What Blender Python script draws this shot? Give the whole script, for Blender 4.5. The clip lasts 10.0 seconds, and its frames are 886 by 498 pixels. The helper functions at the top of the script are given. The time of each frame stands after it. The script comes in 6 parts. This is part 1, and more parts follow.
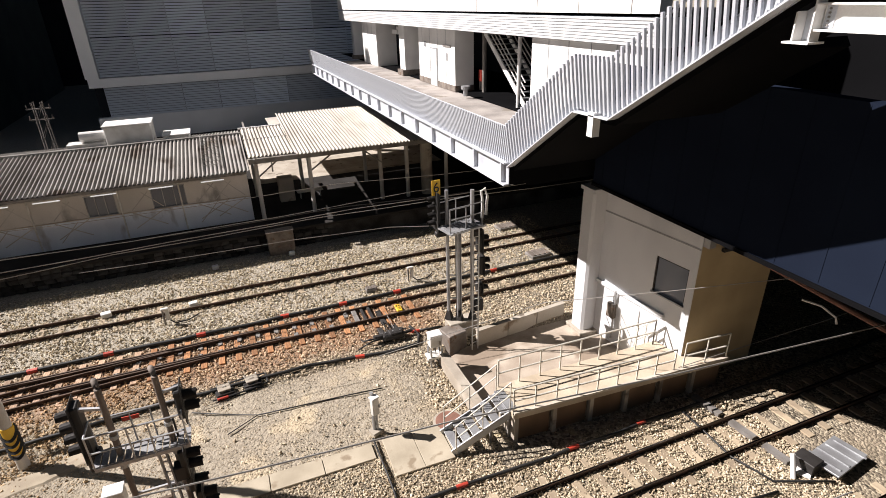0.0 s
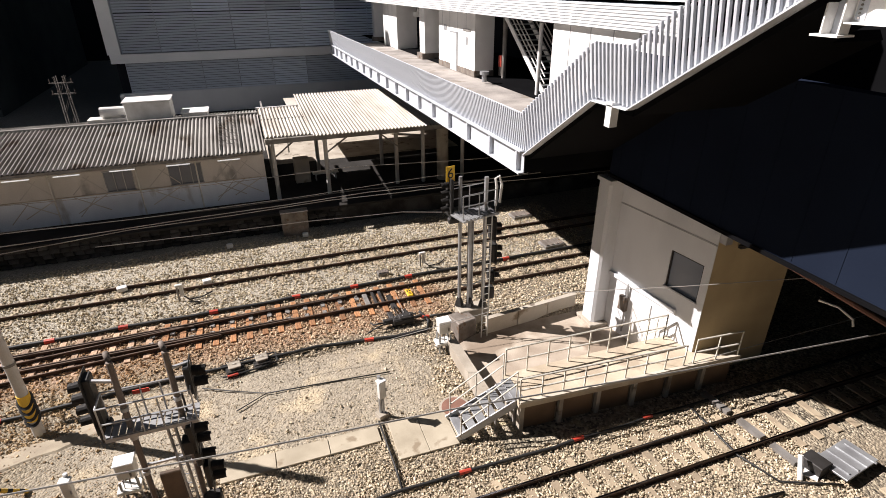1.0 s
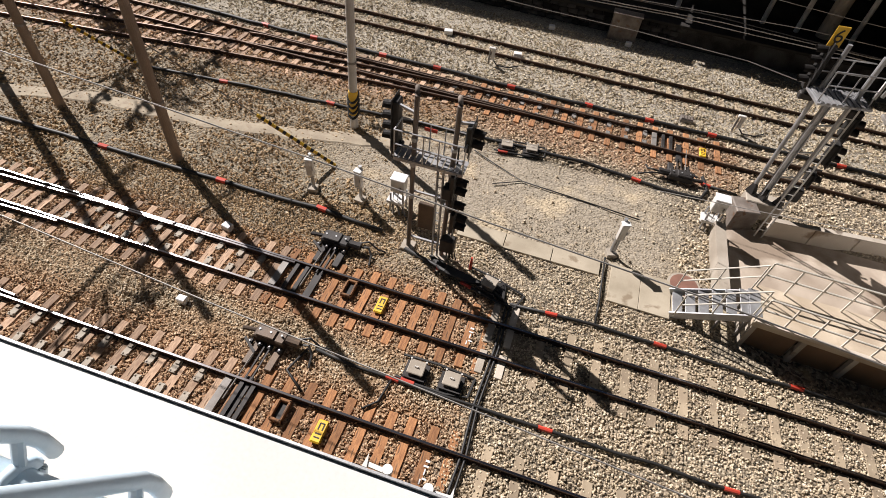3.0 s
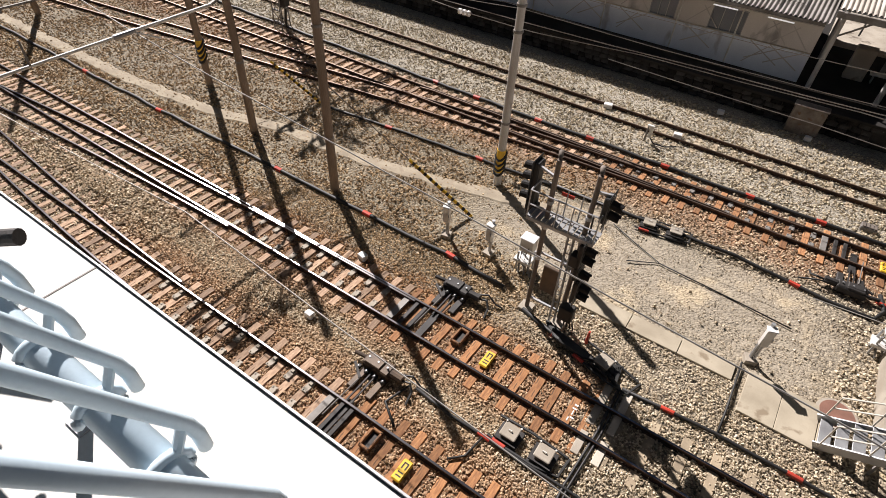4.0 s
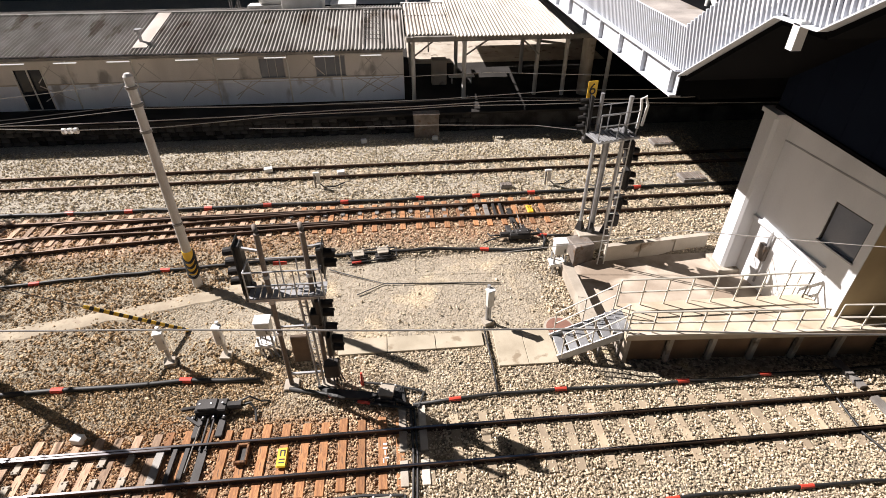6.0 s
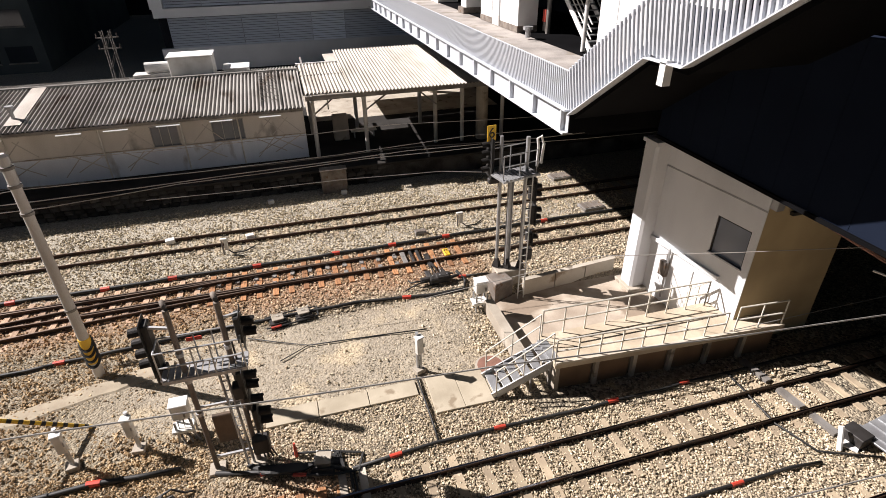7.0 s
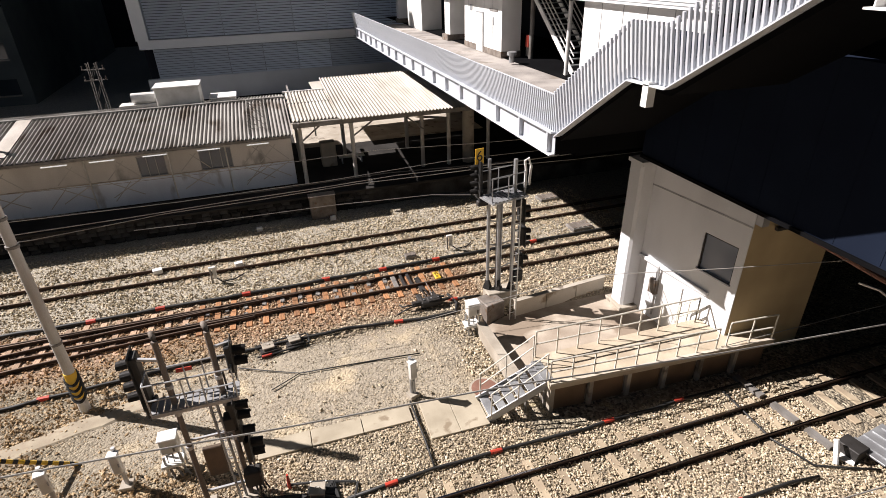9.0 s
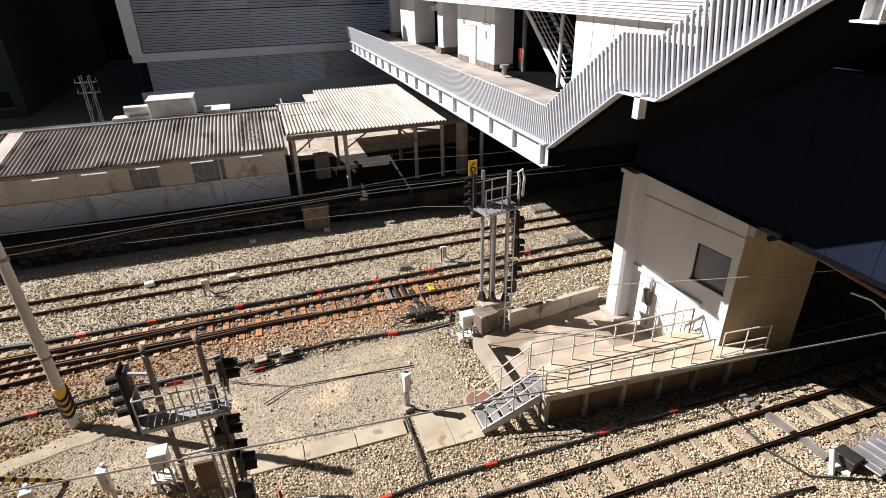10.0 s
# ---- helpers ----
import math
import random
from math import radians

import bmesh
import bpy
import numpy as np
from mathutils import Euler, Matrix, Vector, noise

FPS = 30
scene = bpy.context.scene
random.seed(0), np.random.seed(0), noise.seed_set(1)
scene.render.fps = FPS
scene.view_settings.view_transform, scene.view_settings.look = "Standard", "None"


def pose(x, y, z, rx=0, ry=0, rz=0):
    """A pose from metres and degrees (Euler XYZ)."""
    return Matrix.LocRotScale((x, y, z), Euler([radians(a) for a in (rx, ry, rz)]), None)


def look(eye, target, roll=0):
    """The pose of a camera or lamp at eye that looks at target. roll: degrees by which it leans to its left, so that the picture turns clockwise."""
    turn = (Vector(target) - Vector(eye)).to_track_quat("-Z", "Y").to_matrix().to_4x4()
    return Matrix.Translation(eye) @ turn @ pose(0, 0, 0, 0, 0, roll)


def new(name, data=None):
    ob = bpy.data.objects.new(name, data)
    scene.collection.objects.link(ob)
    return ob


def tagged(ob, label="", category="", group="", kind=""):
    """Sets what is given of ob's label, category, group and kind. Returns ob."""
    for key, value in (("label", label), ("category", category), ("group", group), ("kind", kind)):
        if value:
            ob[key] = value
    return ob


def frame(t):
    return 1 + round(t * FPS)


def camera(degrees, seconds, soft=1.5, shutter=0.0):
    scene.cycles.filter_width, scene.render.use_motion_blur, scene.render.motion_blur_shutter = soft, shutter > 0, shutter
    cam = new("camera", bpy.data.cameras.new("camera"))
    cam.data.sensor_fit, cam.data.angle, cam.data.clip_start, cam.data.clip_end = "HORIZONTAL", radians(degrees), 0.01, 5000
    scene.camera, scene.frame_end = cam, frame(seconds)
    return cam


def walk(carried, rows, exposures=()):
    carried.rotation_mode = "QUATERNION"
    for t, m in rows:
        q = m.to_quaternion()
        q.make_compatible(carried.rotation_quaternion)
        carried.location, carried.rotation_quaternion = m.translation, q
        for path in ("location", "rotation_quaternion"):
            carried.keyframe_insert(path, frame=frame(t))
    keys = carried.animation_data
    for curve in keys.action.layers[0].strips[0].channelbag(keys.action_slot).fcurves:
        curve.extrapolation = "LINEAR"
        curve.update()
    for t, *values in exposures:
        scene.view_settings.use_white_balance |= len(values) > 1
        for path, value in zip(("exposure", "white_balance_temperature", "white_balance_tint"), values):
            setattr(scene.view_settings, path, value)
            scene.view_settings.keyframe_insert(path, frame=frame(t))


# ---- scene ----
cam = camera(78.46, 10.0, soft=0.7)
# seconds, eye x, y, z, yaw, pitch, roll
ROWS = [
    (0.0, 0.071, -0.125, 12.260, -21.53, -25.06, -1.46),
    (0.5, -0.002, -0.137, 12.256, -21.32, -25.62, -0.77),
    (1.0, 0.173, -0.096, 12.252, -19.82, -26.53, -0.21),
    (1.5, 0.104, -0.002, 12.201, -12.49, -29.44, 1.50),
    (2.0, 0.128, 0.045, 12.187, -7.44, -38.92, 2.75),
    (2.5, 0.131, 0.078, 12.201, -4.20, -47.13, 5.03),
    (3.0, 0.043, 0.074, 12.250, 11.88, -47.91, 7.60),
    (3.2, 0.025, 0.069, 12.294, 18.56, -46.02, 6.94),
    (4.3, 0.418, 0.061, 12.234, 33.47, -42.49, 2.92),
    (4.5, 0.350, 0.054, 12.239, 33.34, -41.98, 2.79),
    (5.0, 0.397, 0.024, 12.252, 30.81, -38.33, 0.70),
    (5.5, 0.185, -0.074, 12.250, 12.76, -38.23, 0.53),
    (6.0, 0.071, -0.085, 12.254, -5.36, -35.71, 0.08),
    (6.2, 0.045, -0.096, 12.274, -10.63, -34.62, 0.19),
    (7.3, -0.08, -0.07, 12.260, -16.40, -29.60, -1.0),
    (7.5, -0.102, -0.065, 12.258, -16.94, -29.11, -1.18),
    (8.0, -0.045, -0.023, 12.222, -16.97, -28.78, -1.48),
    (8.5, -0.062, -0.038, 12.234, -17.15, -28.54, -1.47),
    (9.0, -0.106, -0.069, 12.266, -17.25, -28.26, -1.47),
    (9.5, -0.090, -0.058, 12.249, -17.48, -27.73, -1.47),
    (10.0, -0.091, -0.056, 12.249, -17.97, -27.04, -1.36),
]
# the clip's camera brightens as it swings back
EXPOSURE = [(0.0, 1.05), (1.5, 1.08), (2.5, 0.76), (3.2, 0.77), (4.5, 0.98), (5.0, 1.12), (5.5, 1.28), (6.0, 1.25), (7.5, 1.05), (10.0, 1.05)]
walk(cam, [(t, pose(x, y, z, 90 + pitch, 0, yaw) @ pose(0, 0, 0, 0, 0, roll)) for t, x, y, z, yaw, pitch, roll in ROWS],
     exposures=EXPOSURE)

# ---- light ----
world = bpy.data.worlds.new("sky")
scene.world = world
world.use_nodes = True
wn = world.node_tree.nodes
sky = wn.new("ShaderNodeTexSky")
sky.sky_type = "NISHITA"
sky.sun_disc = False
sky.sun_elevation = radians(39.3)
sky.sun_rotation = radians(-58.7)
wn["Background"].inputs["Strength"].default_value = 0.0095
world.node_tree.links.new(sky.outputs[0], wn["Background"].inputs["Color"])
sun_data = bpy.data.lights.new("sun", "SUN")
sun_data.energy, sun_data.angle, sun_data.color = 5.0, radians(0.5), (1.0, 0.93, 0.905)
sun = new("sun", sun_data)
sun.matrix_world = look((-7.73, 4.7, 7.4), (0, 0, 0))


# ---- materials ----
def mat(name, a, b=None, rough=0.7, metal=0.0, scale=6.0, fine=60.0, bump=0.15, amount=0.6, stretch=(1, 1, 1), rnd=0.0, spots=None):
    """A worn surface: two tones mixed by coarse and fine noise, bump from the fine one. rnd: spread of value from piece to piece."""
    b = b or tuple(c * 0.72 for c in a)
    m = bpy.data.materials.new(name)
    m.use_nodes = True
    n, l = m.node_tree.nodes, m.node_tree.links
    p = n["Principled BSDF"]
    p.inputs["Roughness"].default_value, p.inputs["Metallic"].default_value = rough, metal
    co, mp = n.new("ShaderNodeTexCoord"), n.new("ShaderNodeMapping")
    mp.inputs["Scale"].default_value = stretch
    l.new(co.outputs["Object"], mp.inputs[0])
    big, small, mixf = n.new("ShaderNodeTexNoise"), n.new("ShaderNodeTexNoise"), n.new("ShaderNodeMath")
    big.inputs["Scale"].default_value, small.inputs["Scale"].default_value = scale / 6, fine
    big.inputs["Detail"].default_value, small.inputs["Detail"].default_value = 6, 3
    l.new(mp.outputs[0], big.inputs["Vector"]), l.new(mp.outputs[0], small.inputs["Vector"])
    ramp = n.new("ShaderNodeValToRGB")
    ramp.color_ramp.elements[0].position, ramp.color_ramp.elements[1].position = 0.5 - 0.25 * amount, 0.5 + 0.25 * amount
    ramp.color_ramp.elements[0].color, ramp.color_ramp.elements[1].color = (*b, 1), (*a, 1)
    mixf.operation = "MULTIPLY_ADD"
    mixf.inputs[1].default_value, mixf.inputs[2].default_value = 0.35, -0.175
    l.new(small.outputs["Fac"], mixf.inputs[0])
    add = n.new("ShaderNodeMath")
    l.new(big.outputs["Fac"], add.inputs[0]), l.new(mixf.outputs[0], add.inputs[1])
    l.new(add.outputs[0], ramp.inputs[0])
    last = ramp.outputs[0]
    if spots:
        sp, sr, sm = n.new("ShaderNodeTexNoise"), n.new("ShaderNodeValToRGB"), n.new("ShaderNodeMix")
        sp.inputs["Scale"].default_value, sp.inputs["Detail"].default_value = spots[1], 5
        sr.color_ramp.elements[0].position, sr.color_ramp.elements[1].position = spots[2], spots[2] + 0.08
        sm.data_type = "RGBA"
        sm.inputs["B"].default_value = (*spots[0], 1)
        l.new(mp.outputs[0], sp.inputs["Vector"]), l.new(sp.outputs["Fac"], sr.inputs[0])
        l.new(sr.outputs[0], sm.inputs["Factor"]), l.new(last, sm.inputs["A"])
        last = sm.outputs["Result"]
    if rnd:
        info, hsv, mr = n.new("ShaderNodeObjectInfo"), n.new("ShaderNodeHueSaturation"), n.new("ShaderNodeMapRange")
        mr.inputs["To Min"].default_value, mr.inputs["To Max"].default_value = 1 - rnd, 1 + rnd
        l.new(info.outputs["Random"], mr.inputs["Value"]), l.new(mr.outputs[0], hsv.inputs["Value"])
        l.new(last, hsv.inputs["Color"])
        last = hsv.outputs[0]
    l.new(last, p.inputs["Base Color"])
    if bump:
        bp = n.new("ShaderNodeBump")
        bp.inputs["Strength"].default_value, bp.inputs["Distance"].default_value = bump, 0.01
        l.new(small.outputs["Fac"], bp.inputs["Height"]), l.new(bp.outputs[0], p.inputs["Normal"])
    return m


def ballast_material():
    """Crushed stone of about five centimetres; rust along the switches, dry soil between the tracks."""
    m = bpy.data.materials.new("ballast")
    m.use_nodes = True
    n, l = m.node_tree.nodes, m.node_tree.links
    p = n["Principled BSDF"]
    p.inputs["Roughness"].default_value = 0.9
    co, sep = n.new("ShaderNodeTexCoord"), n.new("ShaderNodeSeparateXYZ")
    l.new(co.outputs["Object"], sep.inputs[0])

    def op(kind, a, b=0.0, c=0.0):
        q = n.new("ShaderNodeMath")
        q.operation = kind
        for i, v in enumerate((a, b, c)):
            if isinstance(v, (int, float)):
                q.inputs[i].default_value = v
            else:
                l.new(v, q.inputs[i])
        return q.outputs[0]

    def noise_tex(s, d=4):
        q = n.new("ShaderNodeTexNoise")
        q.inputs["Scale"].default_value, q.inputs["Detail"].default_value = s, d
        l.new(co.outputs["Object"], q.inputs["Vector"])
        return q.outputs["Fac"]

    def mixc(f, a, b):
        q = n.new("ShaderNodeMix")
        q.data_type = "RGBA"
        for k, v in (("Factor", f), ("A", a), ("B", b)):
            if isinstance(v, tuple):
                q.inputs[k].default_value = (*v, 1)
            else:
                l.new(v, q.inputs[k])
        return q.outputs["Result"]

    def step(v, a, b):
        q = n.new("ShaderNodeMapRange")
        q.interpolation_type = "SMOOTHSTEP"
        q.inputs["From Min"].default_value, q.inputs["From Max"].default_value = a, b
        l.new(v, q.inputs["Value"])
        return q.outputs[0]

    x, y = sep.outputs["X"], sep.outputs["Y"]
    wob = op("MULTIPLY_ADD", noise_tex(0.8), 2.4, -1.2)
    xw, yw = op("ADD", x, wob), op("ADD", y, op("MULTIPLY", wob, 0.5))
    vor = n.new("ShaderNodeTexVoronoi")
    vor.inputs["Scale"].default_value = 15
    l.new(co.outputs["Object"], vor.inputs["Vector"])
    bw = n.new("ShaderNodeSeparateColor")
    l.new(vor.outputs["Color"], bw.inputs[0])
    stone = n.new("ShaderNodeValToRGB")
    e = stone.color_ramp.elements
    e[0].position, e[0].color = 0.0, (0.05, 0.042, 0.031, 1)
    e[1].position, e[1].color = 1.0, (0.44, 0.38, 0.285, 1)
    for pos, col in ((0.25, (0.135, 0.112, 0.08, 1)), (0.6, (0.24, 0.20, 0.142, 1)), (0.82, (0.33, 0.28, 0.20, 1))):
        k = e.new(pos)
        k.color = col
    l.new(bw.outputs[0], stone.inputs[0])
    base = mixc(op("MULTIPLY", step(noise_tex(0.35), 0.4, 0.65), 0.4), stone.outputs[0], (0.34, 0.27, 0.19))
    # rust dust near the switches
    def lane(centre, half, left, right):
        a = step(op("ABSOLUTE", op("SUBTRACT", yw, centre)), half + 0.7, half - 0.5)
        return op("MULTIPLY", a, op("MULTIPLY", step(xw, left - 2, left + 2), step(xw, right + 0.6, right - 0.8)))
    rust = op("MAXIMUM", op("MAXIMUM", lane(8.25, 1.2, -15, -0.3), lane(4.6, 1.3, -17, -0.2)), op("MULTIPLY", lane(18.9, 1.5, -90, 7.2), 0.85))
    base = mixc(op("MULTIPLY", rust, 0.6), base, mixc(bw.outputs[1], (0.09, 0.04, 0.018), (0.40, 0.17, 0.06)))
    brown = lane(6.4, 0.7, -60, -0.5)
    base = mixc(op("MULTIPLY", brown, 0.55), base, (0.25, 0.15, 0.065))
    # olive-brown earth worked into the stone away from the yard
    earth = op("MULTIPLY", step(xw, -1.5, -5.5), step(op("ABSOLUTE", op("SUBTRACT", yw, 14.0)), 6.0, 4.6))
    base = mixc(op("MULTIPLY", earth, 0.4), base, (0.17, 0.138, 0.088))
    # dry soil with little stone
    soil = op("MULTIPLY", step(op("ABSOLUTE", op("SUBTRACT", yw, 14.3)), 2.6, 1.5), op("MULTIPLY", step(xw, 5.6, 3.8), step(xw, -8.0, -5.0)))
    soilc = mixc(noise_tex(3.5, 6), (0.21, 0.18, 0.135), (0.42, 0.365, 0.285))
    soilc = mixc(step(noise_tex(0.55), 0.53, 0.66), soilc, (0.50, 0.41, 0.28))
    soft = op("MULTIPLY", soil, op("MULTIPLY_ADD", step(noise_tex(7), 0.35, 0.6), 0.35, 0.5))
    base = mixc(soft, base, soilc)
    straw = op("MULTIPLY", step(noise_tex(1.1), 0.6, 0.7), step(op("ABSOLUTE", op("SUBTRACT", yw, 10.9)), 1.8, 0.6))
    base = mixc(op("MULTIPLY", straw, 0.65), base, (0.47, 0.38, 0.22))
    clean = op("MULTIPLY", step(yw, 20.2, 21.4), 0.95)
    base = mixc(clean, base, mixc(bw.outputs[2], (0.20, 0.178, 0.14), (0.42, 0.375, 0.30)))
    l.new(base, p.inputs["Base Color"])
    bp, height = n.new("ShaderNodeBump"), op("MULTIPLY", op("SUBTRACT", 1.0, vor.outputs["Distance"]), op("MULTIPLY_ADD", soft, -0.7, 1.0))
    bp.inputs["Strength"].default_value, bp.inputs["Distance"].default_value = 1.0, 0.045
    l.new(height, bp.inputs["Height"]), l.new(bp.outputs[0], p.inputs["Normal"])
    return m


BALLAST = ballast_material()
RAIL_TOP = mat("rail_head_steel", (0.50, 0.485, 0.50), (0.30, 0.28, 0.285), 0.19, 1.0, 4, 90, 0.05)
RAIL_DULL = mat("rail_head_dull", (0.20, 0.15, 0.12), (0.12, 0.085, 0.065), 0.45, 0.8, 4, 90, 0.05)
RUST = mat("rail_rust", (0.085, 0.045, 0.028), (0.035, 0.022, 0.016), 0.85, 0.0, 8, 70, 0.3)
WOOD_RUST = mat("sleeper_rusty_wood", (0.44, 0.215, 0.09), (0.22, 0.10, 0.045), 0.88, 0, 14, 70, 0.5, stretch=(6, 1, 1), rnd=0.38, spots=((0.13, 0.07, 0.04), 2.2, 0.56))
WOOD_PALE = mat("sleeper_pale_wood", (0.50, 0.35, 0.235), (0.28, 0.18, 0.12), 0.88, 0, 14, 70, 0.5, stretch=(6, 1, 1), rnd=0.4, spots=((0.12, 0.07, 0.045), 2.2, 0.57))
SLEEPER_C = mat("sleeper_concrete", (0.40, 0.325, 0.225), (0.27, 0.21, 0.145), 0.9, 0, 10, 80, 0.3, rnd=0.2)
CONCRETE = mat("concrete", (0.44, 0.395, 0.33), (0.29, 0.25, 0.20), 0.88, 0, 5, 60, 0.25, spots=((0.16, 0.13, 0.10), 1.6, 0.6))
CONC_PALE = mat("pale_concrete", (0.56, 0.505, 0.425), (0.42, 0.37, 0.30), 0.88, 0, 4, 60, 0.2, spots=((0.25, 0.19, 0.13), 1.2, 0.6))
POLE_C = mat("pole_concrete", (0.60, 0.585, 0.56), (0.45, 0.42, 0.385), 0.85, 0, 8, 70, 0.2, stretch=(1, 1, 0.25))
POLE_BROWN = mat("pole_brown", (0.30, 0.235, 0.18), (0.19, 0.14, 0.105), 0.85, 0, 8, 70, 0.2, stretch=(1, 1, 0.25))
WHITE = mat("white_paint", (0.80, 0.79, 0.77), (0.66, 0.65, 0.63), 0.55, 0, 4, 50, 0.08)
WHITE_WALL = mat("white_render", (0.72, 0.725, 0.74), (0.57, 0.575, 0.59), 0.8, 0, 3, 60, 0.12, stretch=(1, 1, 0.4))
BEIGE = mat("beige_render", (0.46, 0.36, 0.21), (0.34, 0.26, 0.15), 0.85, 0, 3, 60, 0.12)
FENCE = mat("fence_grey_paint", (0.58, 0.60, 0.64), (0.44, 0.46, 0.50), 0.5, 0.1, 5, 60, 0.05)
STEEL = mat("galvanised_steel", (0.46, 0.47, 0.48), (0.30, 0.30, 0.31), 0.5, 0.6, 9, 70, 0.1)
STEEL_D = mat("weathered_steel", (0.27, 0.255, 0.24), (0.15, 0.135, 0.12), 0.7, 0.3, 9, 70, 0.2)
BLACK = mat("black_rubber", (0.022, 0.021, 0.02), (0.012, 0.012, 0.012), 0.6, 0, 9, 70, 0.15)
DARK = mat("dark_iron", (0.05, 0.046, 0.045), (0.025, 0.022, 0.02), 0.65, 0.3, 9, 70, 0.3)
RED = mat("red_tape", (0.60, 0.06, 0.035), (0.42, 0.05, 0.03), 0.5, 0, 9, 70, 0.05)
YELLOW = mat("yellow_paint", (0.80, 0.50, 0.03), (0.62, 0.37, 0.03), 0.5, 0, 9, 70, 0.05)
BOX_W = mat("white_box_paint", (0.74, 0.73, 0.70), (0.56, 0.54, 0.50), 0.5, 0, 9, 70, 0.08)
BOX_G = mat("grey_box_paint", (0.21, 0.18, 0.155), (0.11, 0.09, 0.075), 0.7, 0, 14, 70, 0.2, spots=((0.13, 0.08, 0.05), 4.0, 0.58))
# grey panels, coloured near black so the base colour holds their shade
PANEL_SHADE = mat("panel_painted_shade", (0.011, 0.0155, 0.028), (0.009, 0.0125, 0.023), 0.95, 0.0, 3, 40, 0.03)
# near black: the deep shade under the concourse is put into the colour
DEEP_SHADE = mat("deep_shade_black", (0.006, 0.006, 0.0068), (0.004, 0.004, 0.0045), 0.85, 0.0, 3, 40, 0.05)
SLATE = mat("corrugated_slate", (0.30, 0.285, 0.265), (0.17, 0.155, 0.14), 0.85, 0, 6, 40, 0.2, stretch=(1, 0.3, 1), spots=((0.11, 0.085, 0.065), 0.9, 0.58))
SLATE_L = mat("corrugated_slate_pale", (0.50, 0.46, 0.41), (0.34, 0.30, 0.26), 0.85, 0, 6, 40, 0.2, stretch=(1, 0.3, 1))
SHEDWALL = mat("shed_wall_boards", (0.74, 0.70, 0.66), (0.56, 0.53, 0.50), 0.85, 0, 3, 40, 0.12, stretch=(1, 1, 0.5), spots=((0.32, 0.30, 0.28), 0.7, 0.6))
# stone darkened so its colour holds the shade below the platform edge
STONE = mat("wall_stone_shaded", (0.055, 0.053, 0.052), (0.02, 0.019, 0.018), 0.85, 0, 6, 40, 0.4, rnd=0.6)
LOUVRE = mat("louvre_blue_grey", (0.80, 0.84, 0.90), (0.70, 0.75, 0.83), 0.45, 0.2, 2, 30, 0.02, rnd=0.2)
FACADE = mat("facade_white_metal", (0.82, 0.84, 0.88), (0.74, 0.76, 0.80), 0.5, 0.6, 2, 30, 0.02)
DECK = mat("deck_paving", (0.40, 0.365, 0.335), (0.22, 0.20, 0.185), 0.85, 0, 4, 50, 0.1, spots=((0.22, 0.19, 0.16), 0.8, 0.58))
GLASS = mat("window_glass_dark", (0.03, 0.035, 0.045), (0.02, 0.025, 0.03), 0.08, 0.0, 2, 30, 0.0)
TUBE = mat("pale_blue_tube", (0.66, 0.79, 0.88), (0.58, 0.71, 0.80), 0.4, 0.05, 5, 60, 0.03)
LEDGE = mat("white_ledge", (0.64, 0.635, 0.61), (0.56, 0.55, 0.52), 0.7, 0, 4, 50, 0.05, spots=((0.62, 0.58, 0.5), 3.0, 0.66))
WIRE = mat("wire_copper", (0.44, 0.42, 0.39), (0.28, 0.265, 0.25), 0.5, 0.5, 9, 70, 0.0)
DIRT = mat("path_dirt", (0.38, 0.325, 0.24), (0.27, 0.225, 0.165), 0.95, 0, 8, 60, 0.3, spots=((0.30, 0.245, 0.18), 5.0, 0.55))
MANHOLE = mat("manhole_rust", (0.26, 0.13, 0.095), (0.17, 0.085, 0.06), 0.8, 0.1, 9, 70, 0.3)
WALKC = mat("walkway_concrete", (0.43, 0.375, 0.285), (0.31, 0.265, 0.195), 0.9, 0, 6, 60, 0.25, spots=((0.24, 0.19, 0.13), 2.2, 0.6))
# platform concrete, coloured near black to carry the shade on it
PLATFORM_SHADE = mat("platform_concrete_shaded", (0.045, 0.042, 0.04), (0.03, 0.028, 0.026), 0.9, 0, 4, 50, 0.15)
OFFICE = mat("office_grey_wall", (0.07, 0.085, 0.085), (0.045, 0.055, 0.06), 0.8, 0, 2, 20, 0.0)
# near black, carries the shade of distant, recessed and interior places
FARDARK = mat("far_shade_black", (0.03, 0.033, 0.04), (0.02, 0.021, 0.026), 0.8, 0, 1, 10, 0.0)


# sheen is cut as well, so these stay as black as deep shade
for dull in (PANEL_SHADE, DEEP_SHADE, FARDARK, STONE, PLATFORM_SHADE):
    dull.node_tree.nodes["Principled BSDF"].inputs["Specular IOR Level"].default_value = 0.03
# grey-blue base colour stands for the sky reflected in the glass
PANE = mat("pane_reflected_sky", (0.24, 0.26, 0.30), (0.18, 0.20, 0.24), 0.12, 0.0, 2, 30, 0.0)
SHEDLOW = mat("shed_lower_cladding", (0.74, 0.79, 0.86), (0.60, 0.64, 0.72), 0.8, 0, 3, 40, 0.1, stretch=(1, 1, 0.4), spots=((0.36, 0.35, 0.36), 0.8, 0.6))
# darker tone for the board lines and for the painted X shadows
BOARD_SHADOW_LINE = mat("board_and_shadow_line", (0.56, 0.53, 0.50), (0.43, 0.41, 0.39), 0.9, 0, 5, 40, 0.1)
LAMP = mat("lit_tube_lamp", (0.85, 0.86, 0.88), None, 0.4)
LAMP.node_tree.nodes["Principled BSDF"].inputs["Emission Color"].default_value = (1.0, 0.98, 0.95, 1)
LAMP.node_tree.nodes["Principled BSDF"].inputs["Emission Strength"].default_value = 0.25


